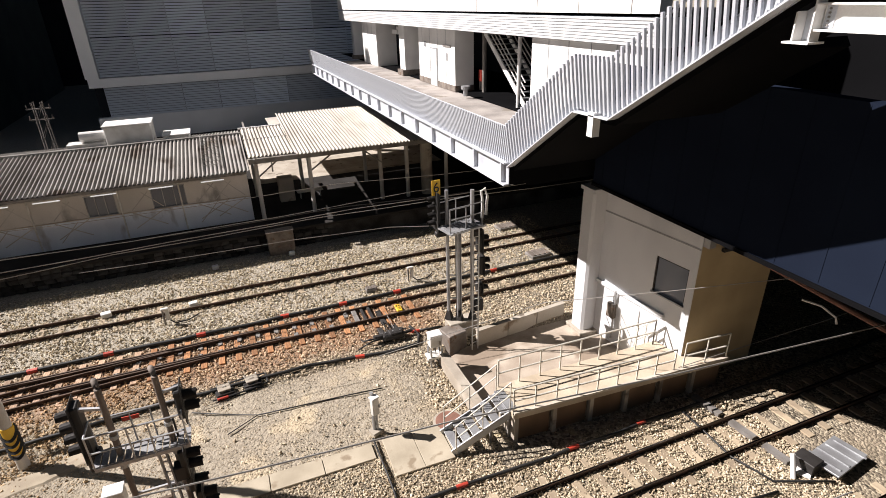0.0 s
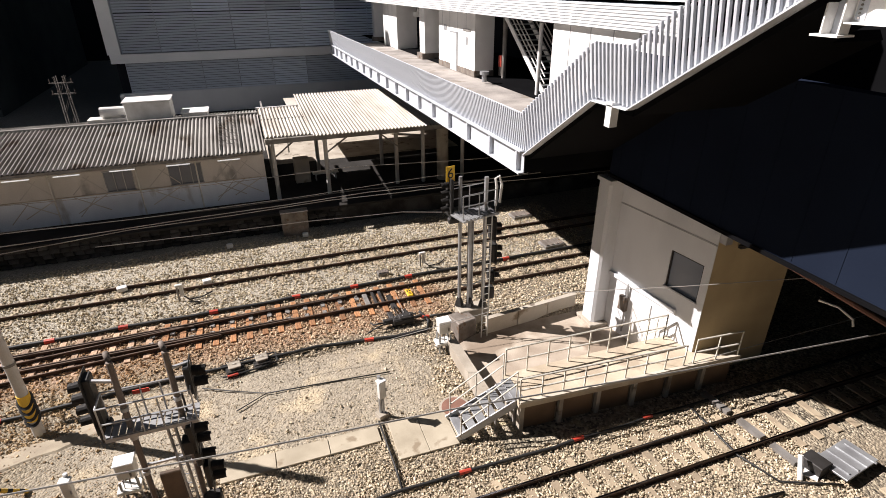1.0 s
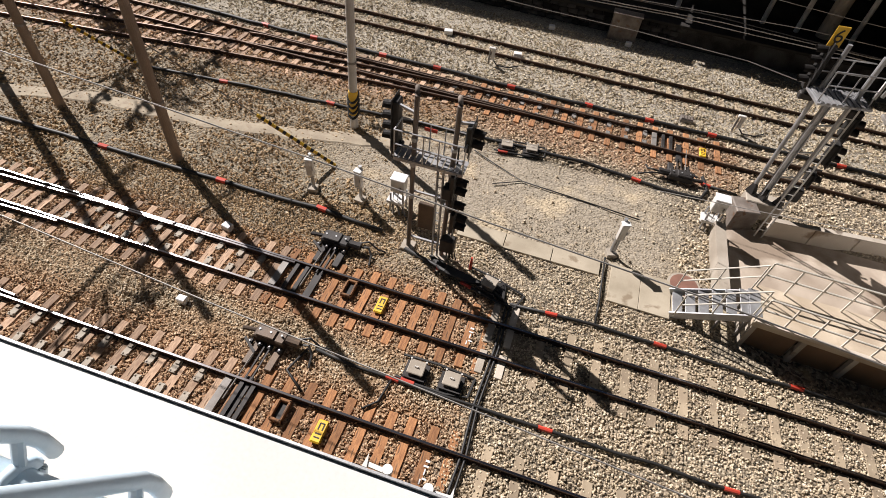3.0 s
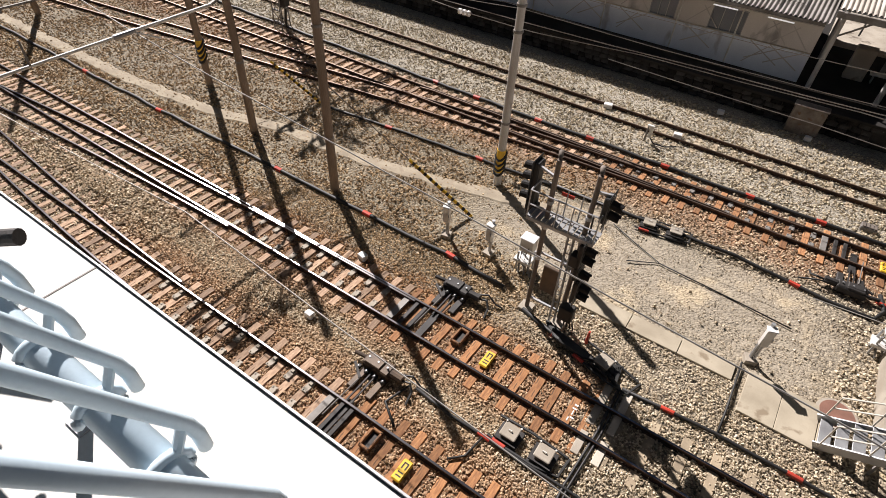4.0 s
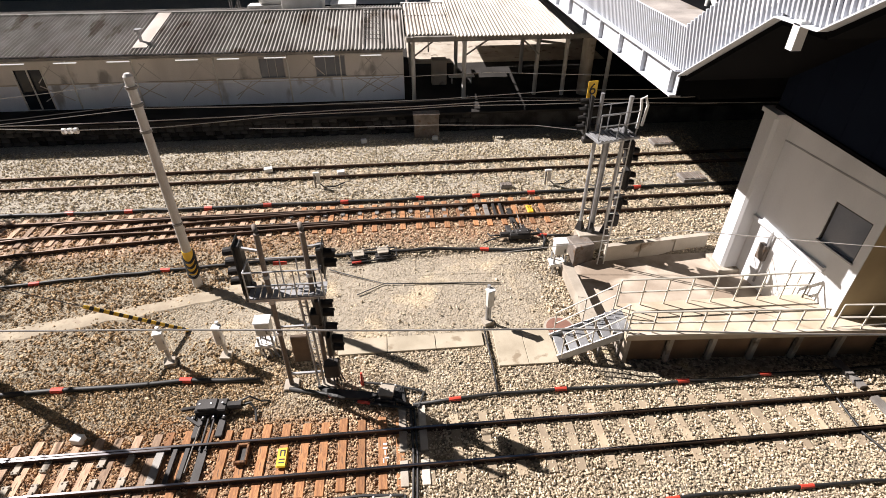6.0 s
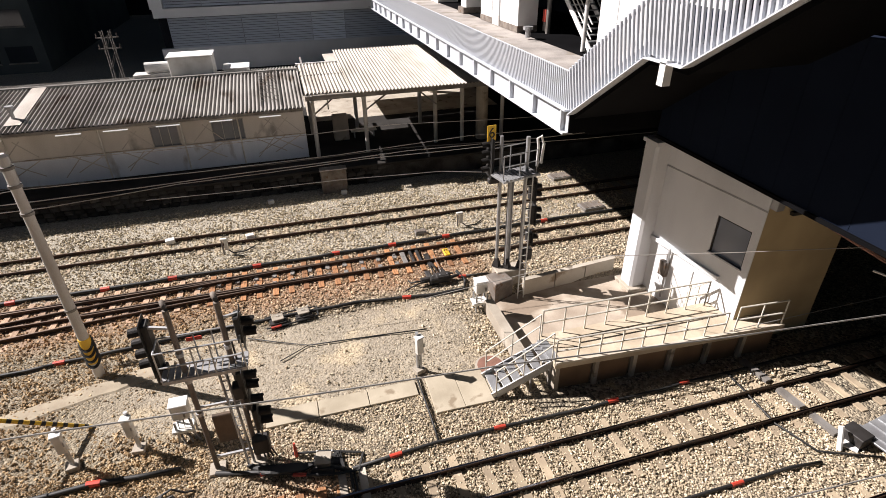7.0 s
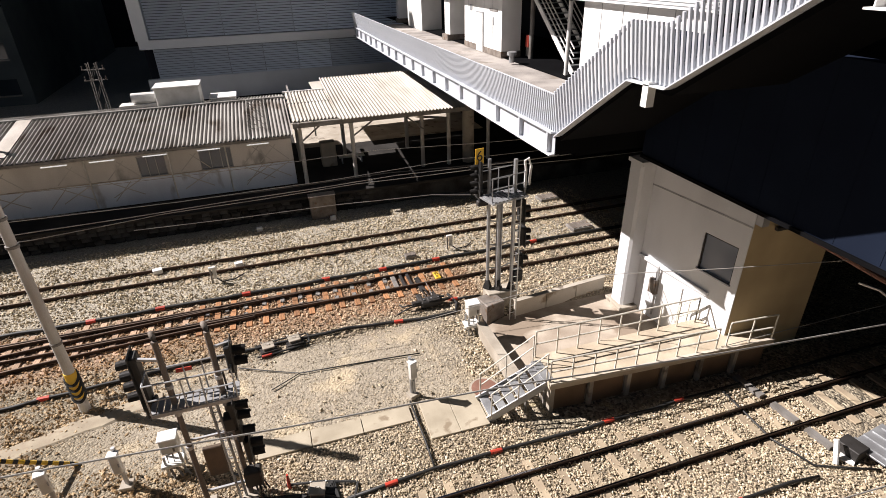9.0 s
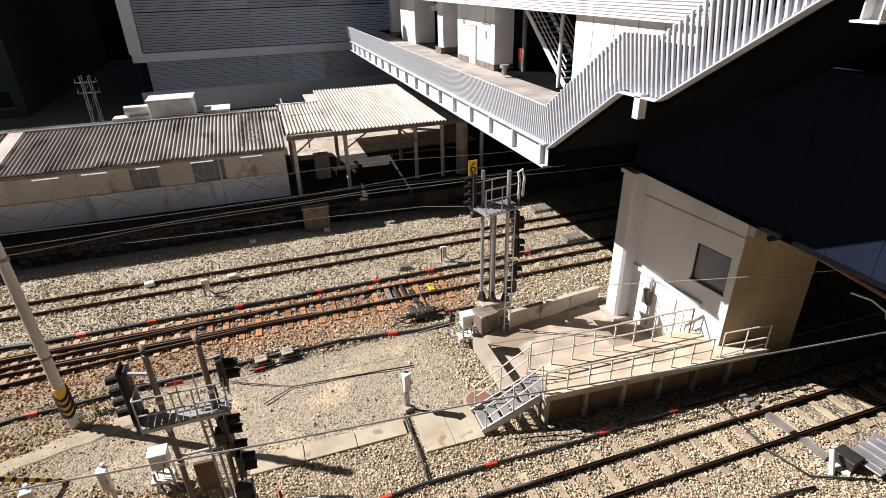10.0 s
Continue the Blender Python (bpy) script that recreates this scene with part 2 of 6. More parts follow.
# ---- builders ----
def box(bm, c, s, rz=0.0, bevel=0.0):
    r = bmesh.ops.create_cube(bm, size=1)
    bmesh.ops.transform(bm, matrix=pose(*c, 0, 0, rz) @ Matrix.Diagonal((*s, 1)), verts=r["verts"])
    if bevel:
        bmesh.ops.bevel(bm, geom=list({e for v in r["verts"] for e in v.link_edges}), offset=bevel, segments=1, affect="EDGES")
    return bm


def rod(bm, a, b, r, r2=None, n=8):
    a, b = Vector(a), Vector(b)
    d = b - a
    turn = d.to_track_quat("Z", "Y").to_matrix().to_4x4()
    bmesh.ops.create_cone(bm, cap_ends=True, segments=n, radius1=r, radius2=r if r2 is None else r2, depth=d.length,
                          matrix=Matrix.Translation((a + b) / 2) @ turn)
    return bm


def bar(bm, a, b, w, h):
    """A rectangular bar from a to b, w wide and h high."""
    a, b = Vector(a), Vector(b)
    d = b - a
    turn = d.to_track_quat("X", "Z").to_matrix().to_4x4()
    r = bmesh.ops.create_cube(bm, size=1)
    bmesh.ops.transform(bm, matrix=Matrix.Translation((a + b) / 2) @ turn @ Matrix.Diagonal((d.length, w, h, 1)), verts=r["verts"])
    return bm


def tube(bm, pts, r, n=8):
    """A round tube swept along points."""
    pts = [Vector(p) for p in pts]
    rings = []
    for i, p in enumerate(pts):
        d = (pts[min(i + 1, len(pts) - 1)] - pts[max(i - 1, 0)]).normalized()
        up = Vector((0, 0, 1)) if abs(d.z) < 0.95 else Vector((0, 1, 0))
        s = d.cross(up).normalized()
        u = s.cross(d)
        rings.append([bm.verts.new(p + r * (math.cos(k * 2 * math.pi / n) * s + math.sin(k * 2 * math.pi / n) * u)) for k in range(n)])
    for a, b in zip(rings, rings[1:]):
        for k in range(n):
            bm.faces.new((a[k], a[(k + 1) % n], b[(k + 1) % n], b[k]))
    bm.faces.new(rings[0][::-1]), bm.faces.new(rings[-1])
    return bm


def prism(bm, poly, z0, z1):
    """An upright prism over a plan polygon."""
    lo, hi = [bm.verts.new((*p[:2], z0)) for p in poly], [bm.verts.new((*p[:2], z1)) for p in poly]
    bm.faces.new(lo[::-1]), bm.faces.new(hi)
    for i in range(len(poly)):
        j = (i + 1) % len(poly)
        bm.faces.new((lo[i], lo[j], hi[j], hi[i]))
    bmesh.ops.recalc_face_normals(bm, faces=bm.faces)
    return bm


def mesh_of(name, bm, material, smooth=False):
    me = bpy.data.meshes.new(name)
    bm.to_mesh(me)
    bm.free()
    for m in material if isinstance(material, (list, tuple)) else (material,):
        me.materials.append(m)
    if smooth:
        me.shade_smooth()
    return me


def part(name, bm, material, parent, label="", smooth=False):
    ob = new(name, mesh_of(name, bm, material, smooth) if isinstance(bm, bmesh.types.BMesh) else bm)
    ob.parent = parent
    return tagged(ob, label)


def piece(name, me, parent, m):
    """One more object on a shared mesh, under its parent, at the pose m (in the parent's space)."""
    ob = new(name, me)
    ob.parent = parent
    ob.matrix_basis = m
    return ob


def thing(name, at, label, category, group="", kind=""):
    ob = new(name)
    ob.location = at
    ob.empty_display_size = 0.2
    return tagged(ob, label, category, group, kind)


def setting(name, bm, material, label, category="", smooth=False):
    return tagged(new(name, mesh_of(name, bm, material, smooth)), label, category or name.split("_")[0], "", "structure")


def B():
    return bmesh.new()


# ---- ground and tracks ----
def ground():
    xs = np.r_[-900, -400, -150, -80, np.arange(-50, 40.01, 0.4), 70, 140, 400, 900]
    ys = np.r_[-900, -300, -60, -20, np.arange(-4, 30.01, 0.4), 50, 100, 300, 900]
    verts = []
    for y in ys:
        for x in xs:
            near = -50 < x < 40 and -4 < y < 30
            z = -0.02
            if near:
                z += 0.05 * noise.noise((x * 0.5, y * 0.5, 0)) + 0.03 * noise.noise((x * 1.7, y * 1.7, 3))
                for c in (4.46, 8.235, 19.45, 23.6):
                    if abs(y - c) < 1.3:
                        z = -0.03 + 0.015 * noise.noise((x * 1.7, y * 1.7, 3))
            if 6.3 < x < 12.5 and 12.1 < y < 15.7:
                z = -1.0
            verts.append((x, y, z))
    w = len(xs)
    faces = [(j * w + i, j * w + i + 1, (j + 1) * w + i + 1, (j + 1) * w + i) for j in range(len(ys) - 1) for i in range(w - 1)]
    me = bpy.data.meshes.new("ground")
    me.from_pydata(verts, [], faces)
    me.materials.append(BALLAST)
    me.shade_smooth()
    tagged(new("ground", me), "tan and grey crushed stone ballast with dry soil between the tracks", "ground", "", "structure")


ground()


def rail_mesh(name, pts, mats, z=0.0):
    """A flat-bottomed rail, 0.15 m high, swept along plan points."""
    prof = [(-0.06, 0), (0.06, 0), (0.06, 0.012), (0.012, 0.03), (0.012, 0.105), (0.032, 0.118), (0.032, 0.148), (0.024, 0.153), (-0.024, 0.153), (-0.032, 0.148),
            (-0.032, 0.118), (-0.012, 0.105), (-0.012, 0.03), (-0.06, 0.012)]
    bm = B()
    rings = []
    for i, p in enumerate(pts):
        a, b = Vector(pts[max(i - 1, 0)]), Vector(pts[min(i + 1, len(pts) - 1)])
        d = (b - a).normalized()
        s = Vector((-d.y, d.x))
        rings.append([bm.verts.new((p[0] + s.x * u, p[1] + s.y * u, z + v)) for u, v in prof])
    n = len(prof)
    for a, b in zip(rings, rings[1:]):
        for k in range(n):
            f = bm.faces.new((a[k], b[k], b[(k + 1) % n], a[(k + 1) % n]))
            f.material_index = 1 if k in (7,) else 0
    bm.faces.new(rings[0]), bm.faces.new(rings[-1][::-1])
    bmesh.ops.recalc_face_normals(bm, faces=bm.faces)
    return mesh_of(name, bm, mats)


def bend(x, x0, r):
    """How far a curve of radius r that leaves a straight at x0 towards -x has gone aside at x."""
    d = max(0.0, x0 - x)
    return d * d / (2 * r)


def curve_pts(y, x0=None, r=200.0, side=-1, left=-120.0, right=60.0, cap=None):
    xs = np.r_[left, np.arange(-60, 0.1, 1.5), 8, 20, right]
    out = []
    for x in xs:
        if x < left - 0.1 or x > right + 0.1:
            continue
        off = bend(x, x0, r) if x0 is not None else 0.0
        if cap is not None and off > cap[0]:
            d0 = math.sqrt(2 * r * cap[0])
            off = cap[0] + (x0 - d0 - x) * d0 / r
        out.append((float(x), y + side * off))
    return out


G2 = 1.067 / 2


def sleeper_me(name, length, width, mat_, z=0.06):
    bm = box(B(), (0, 0, -0.055), (width, length, 0.13), 0, 0.012)
    return mesh_of(name, bm, mat_)


SL_WOOD, SL_PALE, SL_CONC = sleeper_me("sleeper", 2.1, 0.22, WOOD_RUST), sleeper_me("sleeper", 2.1, 0.22, WOOD_PALE), sleeper_me("sleeper", 2.0, 0.24, SLEEPER_C)


def plain_track(name, y, label, mats, spans):
    """spans: (from, to, step, mesh, height of the top) of the sleepers."""
    tr = thing(name, (0, y, 0), label, "track", "railway tracks")
    for s in (-1, 1):
        part("rail", rail_mesh("rail", curve_pts(s * G2), mats, 0.0), None, tr)
    for a, b, st, me, top in spans:
        x = a
        while x < b:
            piece("sleeper", me, tr, pose(x + random.uniform(-0.03, 0.03), random.uniform(-0.05, 0.05), top + random.uniform(-0.008, 0.004), 0, 0, random.uniform(-0.8, 0.8)))
            x += st
    return tr


SHINY, DULL = (RUST, RAIL_TOP), (RUST, RAIL_DULL)
track_a = plain_track("railway_track", 8.235, "main line track with rusty wooden and pale concrete sleepers", SHINY,
                      [(-46, -6.2, 0.5, SL_PALE, 0.0), (-6.2, -0.2, 0.5, SL_WOOD, 0.0), (0.5, 26, 0.75, SL_CONC, 0.008)])
track_b = plain_track("railway_track", 4.46, "track beside the canopy with rusty brown sleepers and shiny rails", SHINY,
                      [(-46, -5.4, 0.52, SL_PALE, 0.0), (-5.4, -0.2, 0.52, SL_WOOD, 0.0), (0.6, 26, 0.78, SL_CONC, 0.008)])
track_c = plain_track("railway_track", 19.45, "rust-stained track with a switch and wooden sleepers", DULL,
                      [(-46, -13, 0.6, SL_PALE, 0.025), (-13, -4.3, 0.6, SL_PALE, 0.02), (-4.0, 6.6, 0.6, SL_WOOD, 0.012), (7.2, 30, 0.75, SL_CONC, -0.02)])
plain_track("railway_track", 23.58, "far track with dull rails sunk in grey ballast", DULL, [(-46, 30, 0.75, SL_CONC, -0.012)])


def branch(tr, y0, x0, r, side, cap, left, mats, sleepers):
    """The two rails of a diverging route in a track's own space, with sleepers where they leave the main ones."""
    def aside(x):
        off, d0 = bend(x, x0, r), math.sqrt(2 * r * cap[0])
        return off if off <= cap[0] else cap[0] + (x0 - d0 - x) * d0 / r
    xs = np.arange(left, x0 + 0.01, 1.0)
    # the blade lies inside its stock rail, the other rail leaves the main one further on
    part("switch_rail", rail_mesh("switch_rail", [(float(x), -side * G2 + side * max(aside(x), 0.075)) for x in xs], mats, 0.0), None, tr)
    part("switch_rail", rail_mesh("switch_rail", [(float(x), side * G2 + side * aside(x)) for x in xs if aside(x) > 0.08], mats, 0.0), None, tr)
    x = x0 - 9
    while x > left and sleepers:
        off = bend(x, x0, r)
        d0 = math.sqrt(2 * r * cap[0])
        if off > cap[0]:
            off = cap[0] + (x0 - d0 - x) * d0 / r
        if off > 0.3:
            piece("sleeper", SL_PALE, tr, pose(x, side * off, -0.012 + random.uniform(-0.006, 0.003), 0, 0, -side * 3 + random.uniform(-1, 1)))
        x -= 0.55


branch(track_a, 8.235, -6.0, 250, -1, (0.7, 0), -34.0, SHINY, True)
branch(track_b, 4.46, -5.5, 190, 1, (0.75, 0), -31.0, SHINY, True)
branch(track_c, 19.45, 3.8, 150, -1, (1.35, 0), -60.0, DULL, True)


def check_rail(tr, y, x0, x1):
    part("check_rail", rail_mesh("check_rail", [(x0, y - 0.1), (x0 + 0.6, y), (x1 - 0.6, y), (x1, y - 0.1)], DULL, 0.0), None, tr)


check_rail(track_c, -G2 + 0.12, -9, 1)
check_rail(track_c, G2 - 0.12, -14, -3)


# ---- far platform, shed and canopy ----
def quadsheet(bm, xs, ys, zf):
    rows = [[bm.verts.new((x, y, zf(x, y))) for x in xs] for y in ys]
    for a, b in zip(rows, rows[1:]):
        for i in range(len(xs) - 1):
            bm.faces.new((a[i], a[i + 1], b[i + 1], b[i]))


def corrugated(x0, x1, y0, z0, y1, z1, pitch, amp, thick=0.02):
    """A corrugated roof sheet, waves running along x, from the eave (y0, z0) to the ridge (y1, z1)."""
    bm = B()
    xs = np.arange(x0, x1 + 0.001, pitch / 6)
    ys = np.linspace(y0, y1, 4)
    quadsheet(bm, xs, ys, lambda x, y: z0 + (z1 - z0) * (y - y0) / (y1 - y0) + amp * math.sin(2 * math.pi * x / pitch))
    return bm


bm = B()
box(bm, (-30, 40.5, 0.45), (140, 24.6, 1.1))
setting("platform_far", bm, PLATFORM_SHADE, "long concrete station platform, darkened for shade, on a stone edge wall", "platform")
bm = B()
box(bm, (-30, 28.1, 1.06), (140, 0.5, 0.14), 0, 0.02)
setting("platform_coping", bm, PLATFORM_SHADE, "worn concrete coping along the platform edge, darkened for shade", "coping")
# paler sheet stands for the sunlit part of the same concrete platform
bm = B()
box(bm, (8.0, 40.5, 1.003), (13.6, 7, 0.01))
setting("platform_paving", bm, CONCRETE, "paler sheet painted for the sunlit platform under the canopy", "paving")
stone_wall = thing("platform_wall", (0, 28.0, 0), "rubble stone retaining wall under the platform edge, darkened for shade", "wall", "", "structure")
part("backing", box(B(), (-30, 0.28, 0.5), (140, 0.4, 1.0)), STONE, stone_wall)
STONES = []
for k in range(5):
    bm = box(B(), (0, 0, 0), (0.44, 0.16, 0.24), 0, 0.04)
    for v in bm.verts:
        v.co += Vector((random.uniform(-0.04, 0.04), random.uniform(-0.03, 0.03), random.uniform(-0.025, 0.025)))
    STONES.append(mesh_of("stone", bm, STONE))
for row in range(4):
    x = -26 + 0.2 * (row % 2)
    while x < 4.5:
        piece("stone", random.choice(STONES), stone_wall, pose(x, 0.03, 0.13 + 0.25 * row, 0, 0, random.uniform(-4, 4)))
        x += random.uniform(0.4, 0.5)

# pale concrete in the dark grey box paint, to put its shade in
blk = thing("concrete_block", (1.75, 27.5, 0), "pale concrete block, greyed for its shade, against the stone platform wall", "block")
part("body", box(B(), (0, 0, 0.6), (1.35, 0.5, 1.35), 0, 0.04), BOX_G, blk)
part("cap", box(B(), (0, 0, 1.29), (1.42, 0.56, 0.06), 0, 0.015), BOX_G, blk)

SHED_Y, SHED_R = 30.5, 0.72
shed = thing("station_shed", (-20, SHED_Y, 1.0), "long pale boarded station shed with a grey corrugated roof", "building")
O = Vector((20, -SHED_Y, -1.0))


def inshed(bm):
    bmesh.ops.translate(bm, verts=bm.verts, vec=O)
    return bm


# front wall with openings cut through
def wall_with_holes(x0, x1, z0, z1, holes, y, t):
    bm = B()
    xs = sorted({x0, x1, *[h[0] for h in holes], *[h[1] for h in holes]})
    zs = sorted({z0, z1, *[h[2] for h in holes], *[h[3] for h in holes]})
    grid = {(i, k): bm.verts.new((x, y - t / 2, z)) for i, x in enumerate(xs) for k, z in enumerate(zs)}
    for i in range(len(xs) - 1):
        for k in range(len(zs) - 1):
            mx, mz = (xs[i] + xs[i + 1]) / 2, (zs[k] + zs[k + 1]) / 2
            if not any(h[0] < mx < h[1] and h[2] < mz < h[3] for h in holes):
                bm.faces.new((grid[i, k], grid[i + 1, k], grid[i + 1, k + 1], grid[i, k + 1]))
    bmesh.ops.delete(bm, geom=[v for v in bm.verts if not v.link_faces], context="VERTS")
    got = bmesh.ops.extrude_face_region(bm, geom=list(bm.faces))["geom"]
    bmesh.ops.translate(bm, verts=[v for v in got if isinstance(v, bmesh.types.BMVert)], vec=(0, t, 0))
    bmesh.ops.recalc_face_normals(bm, faces=bm.faces)
    return bm


SHED_WIN = [(-7.1, -5.8, 2.43, 3.53), (-4.1, -2.5, 2.43, 3.53), (-28.8, -27.2, 2.2, 3.2), (-36, -34.4, 2.2, 3.2)]
SHED_DOOR = (-19.85, -18.4, 1.02, 3.2)
part("wall", inshed(wall_with_holes(-46, SHED_R, 1.0, 4.1, SHED_WIN + [SHED_DOOR], SHED_Y + 0.07, 0.14)), SHEDWALL, shed, "pale weathered boarded wall")
part("wall", inshed(box(B(), (SHED_R - 0.07, 33.6, 2.6), (0.14, 5.9, 3.2))), SHEDWALL, shed)
part("wall", inshed(box(B(), (-23, 39.2, 2.6), (46, 0.14, 3.2))), SHEDWALL, shed)
for i in range(7):
    if 2.42 < 2.62 + i * 0.2 < 3.55:
        continue
    part("board", inshed(box(B(), (-22.64, SHED_Y - 0.012, 2.62 + i * 0.2), (46.7, 0.016, 0.02))), BOARD_SHADOW_LINE, shed)
for xa, xb in ((-46, -19.87), (-18.38, SHED_R)):
    part("lower_cladding", inshed(box(B(), ((xa + xb) / 2, SHED_Y - 0.015, 1.69), (xb - xa, 0.03, 1.38))), SHEDLOW, shed, "blue-grey lower wall cladding")
    part("plinth_board", inshed(box(B(), ((xa + xb) / 2, SHED_Y - 0.03, 2.4), (xb - xa, 0.06, 0.04))), CONC_PALE, shed)
for x in (-2.75, -5.6, -9.5, -13.7, -17.0, -22, -27, -32):
    part("drainpipe", inshed(rod(B(), (x, SHED_Y - 0.075, 1.05), (x, SHED_Y - 0.075, 4.05), 0.04)), BOX_W, shed)
# crossed shadow pattern on the wall, laid on as darker bars
for x in (-11.6, -8.6, -2.0, -15.4, -24.5):
    part("cross_shadow", inshed(bar(B(), (x, SHED_Y - 0.04, 1.3), (x + 0.95, SHED_Y - 0.04, 2.3), 0.01, 0.045)), BOARD_SHADOW_LINE, shed)
for x in (-13.2, -10.2, -7.9, -4.4, -1.2, -0.3, -18.0):
    for u in (-0.75, 0.75):
        part("cross_shadow", inshed(bar(B(), (x - u, SHED_Y - 0.034, 1.5), (x + u, SHED_Y - 0.034, 2.36), 0.008, 0.05)), BOARD_SHADOW_LINE, shed)
        part("cross_shadow", inshed(bar(B(), (x - u, SHED_Y - 0.006, 2.5), (x + u * 0.2, SHED_Y - 0.006, 3.4), 0.008, 0.05)), BOARD_SHADOW_LINE, shed)
for a, b, c, d in SHED_WIN:
    w = part("window", inshed(box(B(), ((a + b) / 2, SHED_Y + 0.1, (c + d) / 2), (b - a, 0.02, d - c))), PANE, shed)
    for s in (a, (2 * a + b) / 3, (a + 2 * b) / 3, b):
        part("window_bar", inshed(box(B(), (s, SHED_Y - 0.0, (c + d) / 2), (0.035, 0.06, d - c + 0.04))), STEEL, w)
    for s in (c, d):
        part("window_rail", inshed(box(B(), ((a + b) / 2, SHED_Y - 0.025, s), (b - a + 0.06, 0.06, 0.04))), STEEL, w)
a, b, c, d = SHED_DOOR
dr = part("door", inshed(box(B(), ((a + b) / 2, SHED_Y + 0.1, (c + d) / 2), (b - a, 0.03, d - c))), GLASS, shed, "dark glazed double door")
for s in (a, (a + b) / 2, b):
    part("door_frame", inshed(box(B(), (s, SHED_Y - 0.01, (c + d) / 2), (0.06, 0.06, d - c))), BOX_W, dr)
part("roof", inshed(corrugated(-46, 0.85, 29.1, 4.22, 34.6, 5.0, 0.2, 0.05)), SLATE, shed, "weathered grey corrugated slate roof")
part("roof_back", inshed(corrugated(-46, 0.85, 34.6, 5.0, 40.0, 4.1, 0.2, 0.05)), SLATE, shed)
part("ridge_cap", inshed(tube(B(), [(-46, 34.6, 5.01), (0.85, 34.6, 5.01)], 0.11)), SLATE, shed)
part("eave_board", inshed(box(B(), (-22.6, 29.14, 4.11), (46.6, 0.04, 0.12))), STEEL_D, shed)
part("eave_soffit", inshed(box(B(), (-22.6, 29.85, 4.04), (46.6, 1.4, 0.03))), STEEL_D, shed)
for x in (-1.0, -3.4, -5.9, -8.25, -10.3, -13.65, -16.2, -18.7, -23.5, -25.3, -28.6):
    part("eave_light", inshed(box(B(), (x, 28.98, 3.95), (1.1, 0.08, 0.045), 0, 0.01)), LAMP, shed, "white tube lamp housing under the eave")
bm = B()
for k in range(9):
    y = 30.2 + k * 0.5
    bar(bm, (-1.4, y, 4.32 + (y - 29.1) * 0.142), (-0.4, y, 4.32 + (y - 29.1) * 0.142), 0.04, 0.03)
for x in (-1.4, -0.4):
    bar(bm, (x, 29.6, 4.4), (x, 34.4, 5.08), 0.04, 0.03)
part("roof_grid", inshed(bm), STEEL_D, shed)
bm = B()
quadsheet(bm, np.linspace(-13.1, -12.4, 3), np.linspace(29.8, 34.5, 3), lambda x, y: 4.30 + (y - 29.1) * 0.142)
part("skylight_strip", inshed(bm), SLATE_L, shed, "pale translucent strip in the roof")
bm = rod(B(), (-12.9, 30.6, 4.1), (-12.9, 30.6, 5.0), 0.09)
rod(bm, (-12.9, 30.6, 5.0), (-12.9, 30.6, 5.12), 0.2)
box(bm, (-12.7, 30.75, 4.35), (0.6, 0.6, 0.25))
part("flue", inshed(bm), STEEL, shed)

# rooftop units behind the ridge
for c, s, lab in (((-5.25, 37.3, 5.15), (2.5, 1.6, 1.2), "cream rooftop duct box on the shed roof"), ((-2.75, 37.2, 4.65), (1.45, 1.4, 0.5), "low white rooftop box on the shed roof")):
    v = thing("rooftop_unit", (c[0], c[1], c[2] - s[2] / 2), lab, "vent")
    part("casing", box(B(), (0, 0, s[2] / 2), s, 0, 0.05), BOX_W, v)
    part("lid", box(B(), (0, 0, s[2] + 0.04), (s[0] + 0.15, s[1] + 0.15, 0.08), 0, 0.02), WHITE, v)
    part("stand", box(B(), (0, 0, -0.4), (s[0] * 0.8, s[1] * 0.8, 0.8)), STEEL_D, v)
v = thing("rooftop_duct", (-7.1, 37.2, 4.75), "white round rooftop duct lying by the ridge", "duct")
part("pipe", rod(B(), (-0.8, 0, 0.45), (0.8, 0, 0.45), 0.3, n=16), WHITE, v, smooth=False)
part("cradle", box(B(), (-0.3, 0, -0.1), (2.4, 0.9, 0.45)), BOX_W, v)

canopy = thing("platform_canopy", (5.4, 31, 1.0), "platform canopy with pale corrugated roofing on concrete posts", "canopy")
O2 = Vector((-5.4, -31, -1.0))


def incan(bm):
    bmesh.ops.translate(bm, verts=bm.verts, vec=O2)
    return bm


part("roof", incan(corrugated(0.9, 3.4, 29.7, 4.74, 36.2, 4.95, 0.2, 0.05)), SLATE_L, canopy, "pale corrugated canopy roof")
part("roof", incan(corrugated(3.4, 14.0, 29.3, 4.72, 38.6, 5.25, 0.2, 0.05)), SLATE_L, canopy)
part("gutter", incan(box(B(), (2.1, 36.3, 4.95), (2.6, 0.12, 0.12))), WHITE, canopy)
part("beam", incan(box(B(), (7.5, 29.6, 4.52), (13.2, 0.12, 0.26))), STEEL_D, canopy)
part("beam", incan(box(B(), (7.5, 33.5, 4.75), (13.2, 0.12, 0.26))), STEEL_D, canopy)
for x in (1.2, 4.0, 8.2, 11.5):
    part("rafter", incan(bar(B(), (x, 29.4, 4.58), (x, 38.0, 4.98), 0.1, 0.16)), STEEL_D, canopy)
for x, y in ((1.25, 30.3), (4.1, 30.3), (8.3, 30.6), (9.9, 30.4), (1.25, 34.5), (4.1, 34.5), (8.3, 34.5), (12.5, 30.5)):
    part("post", incan(rod(B(), (x, y, 1.0), (x, y, 4.6), 0.12, n=10)), POLE_C, canopy)
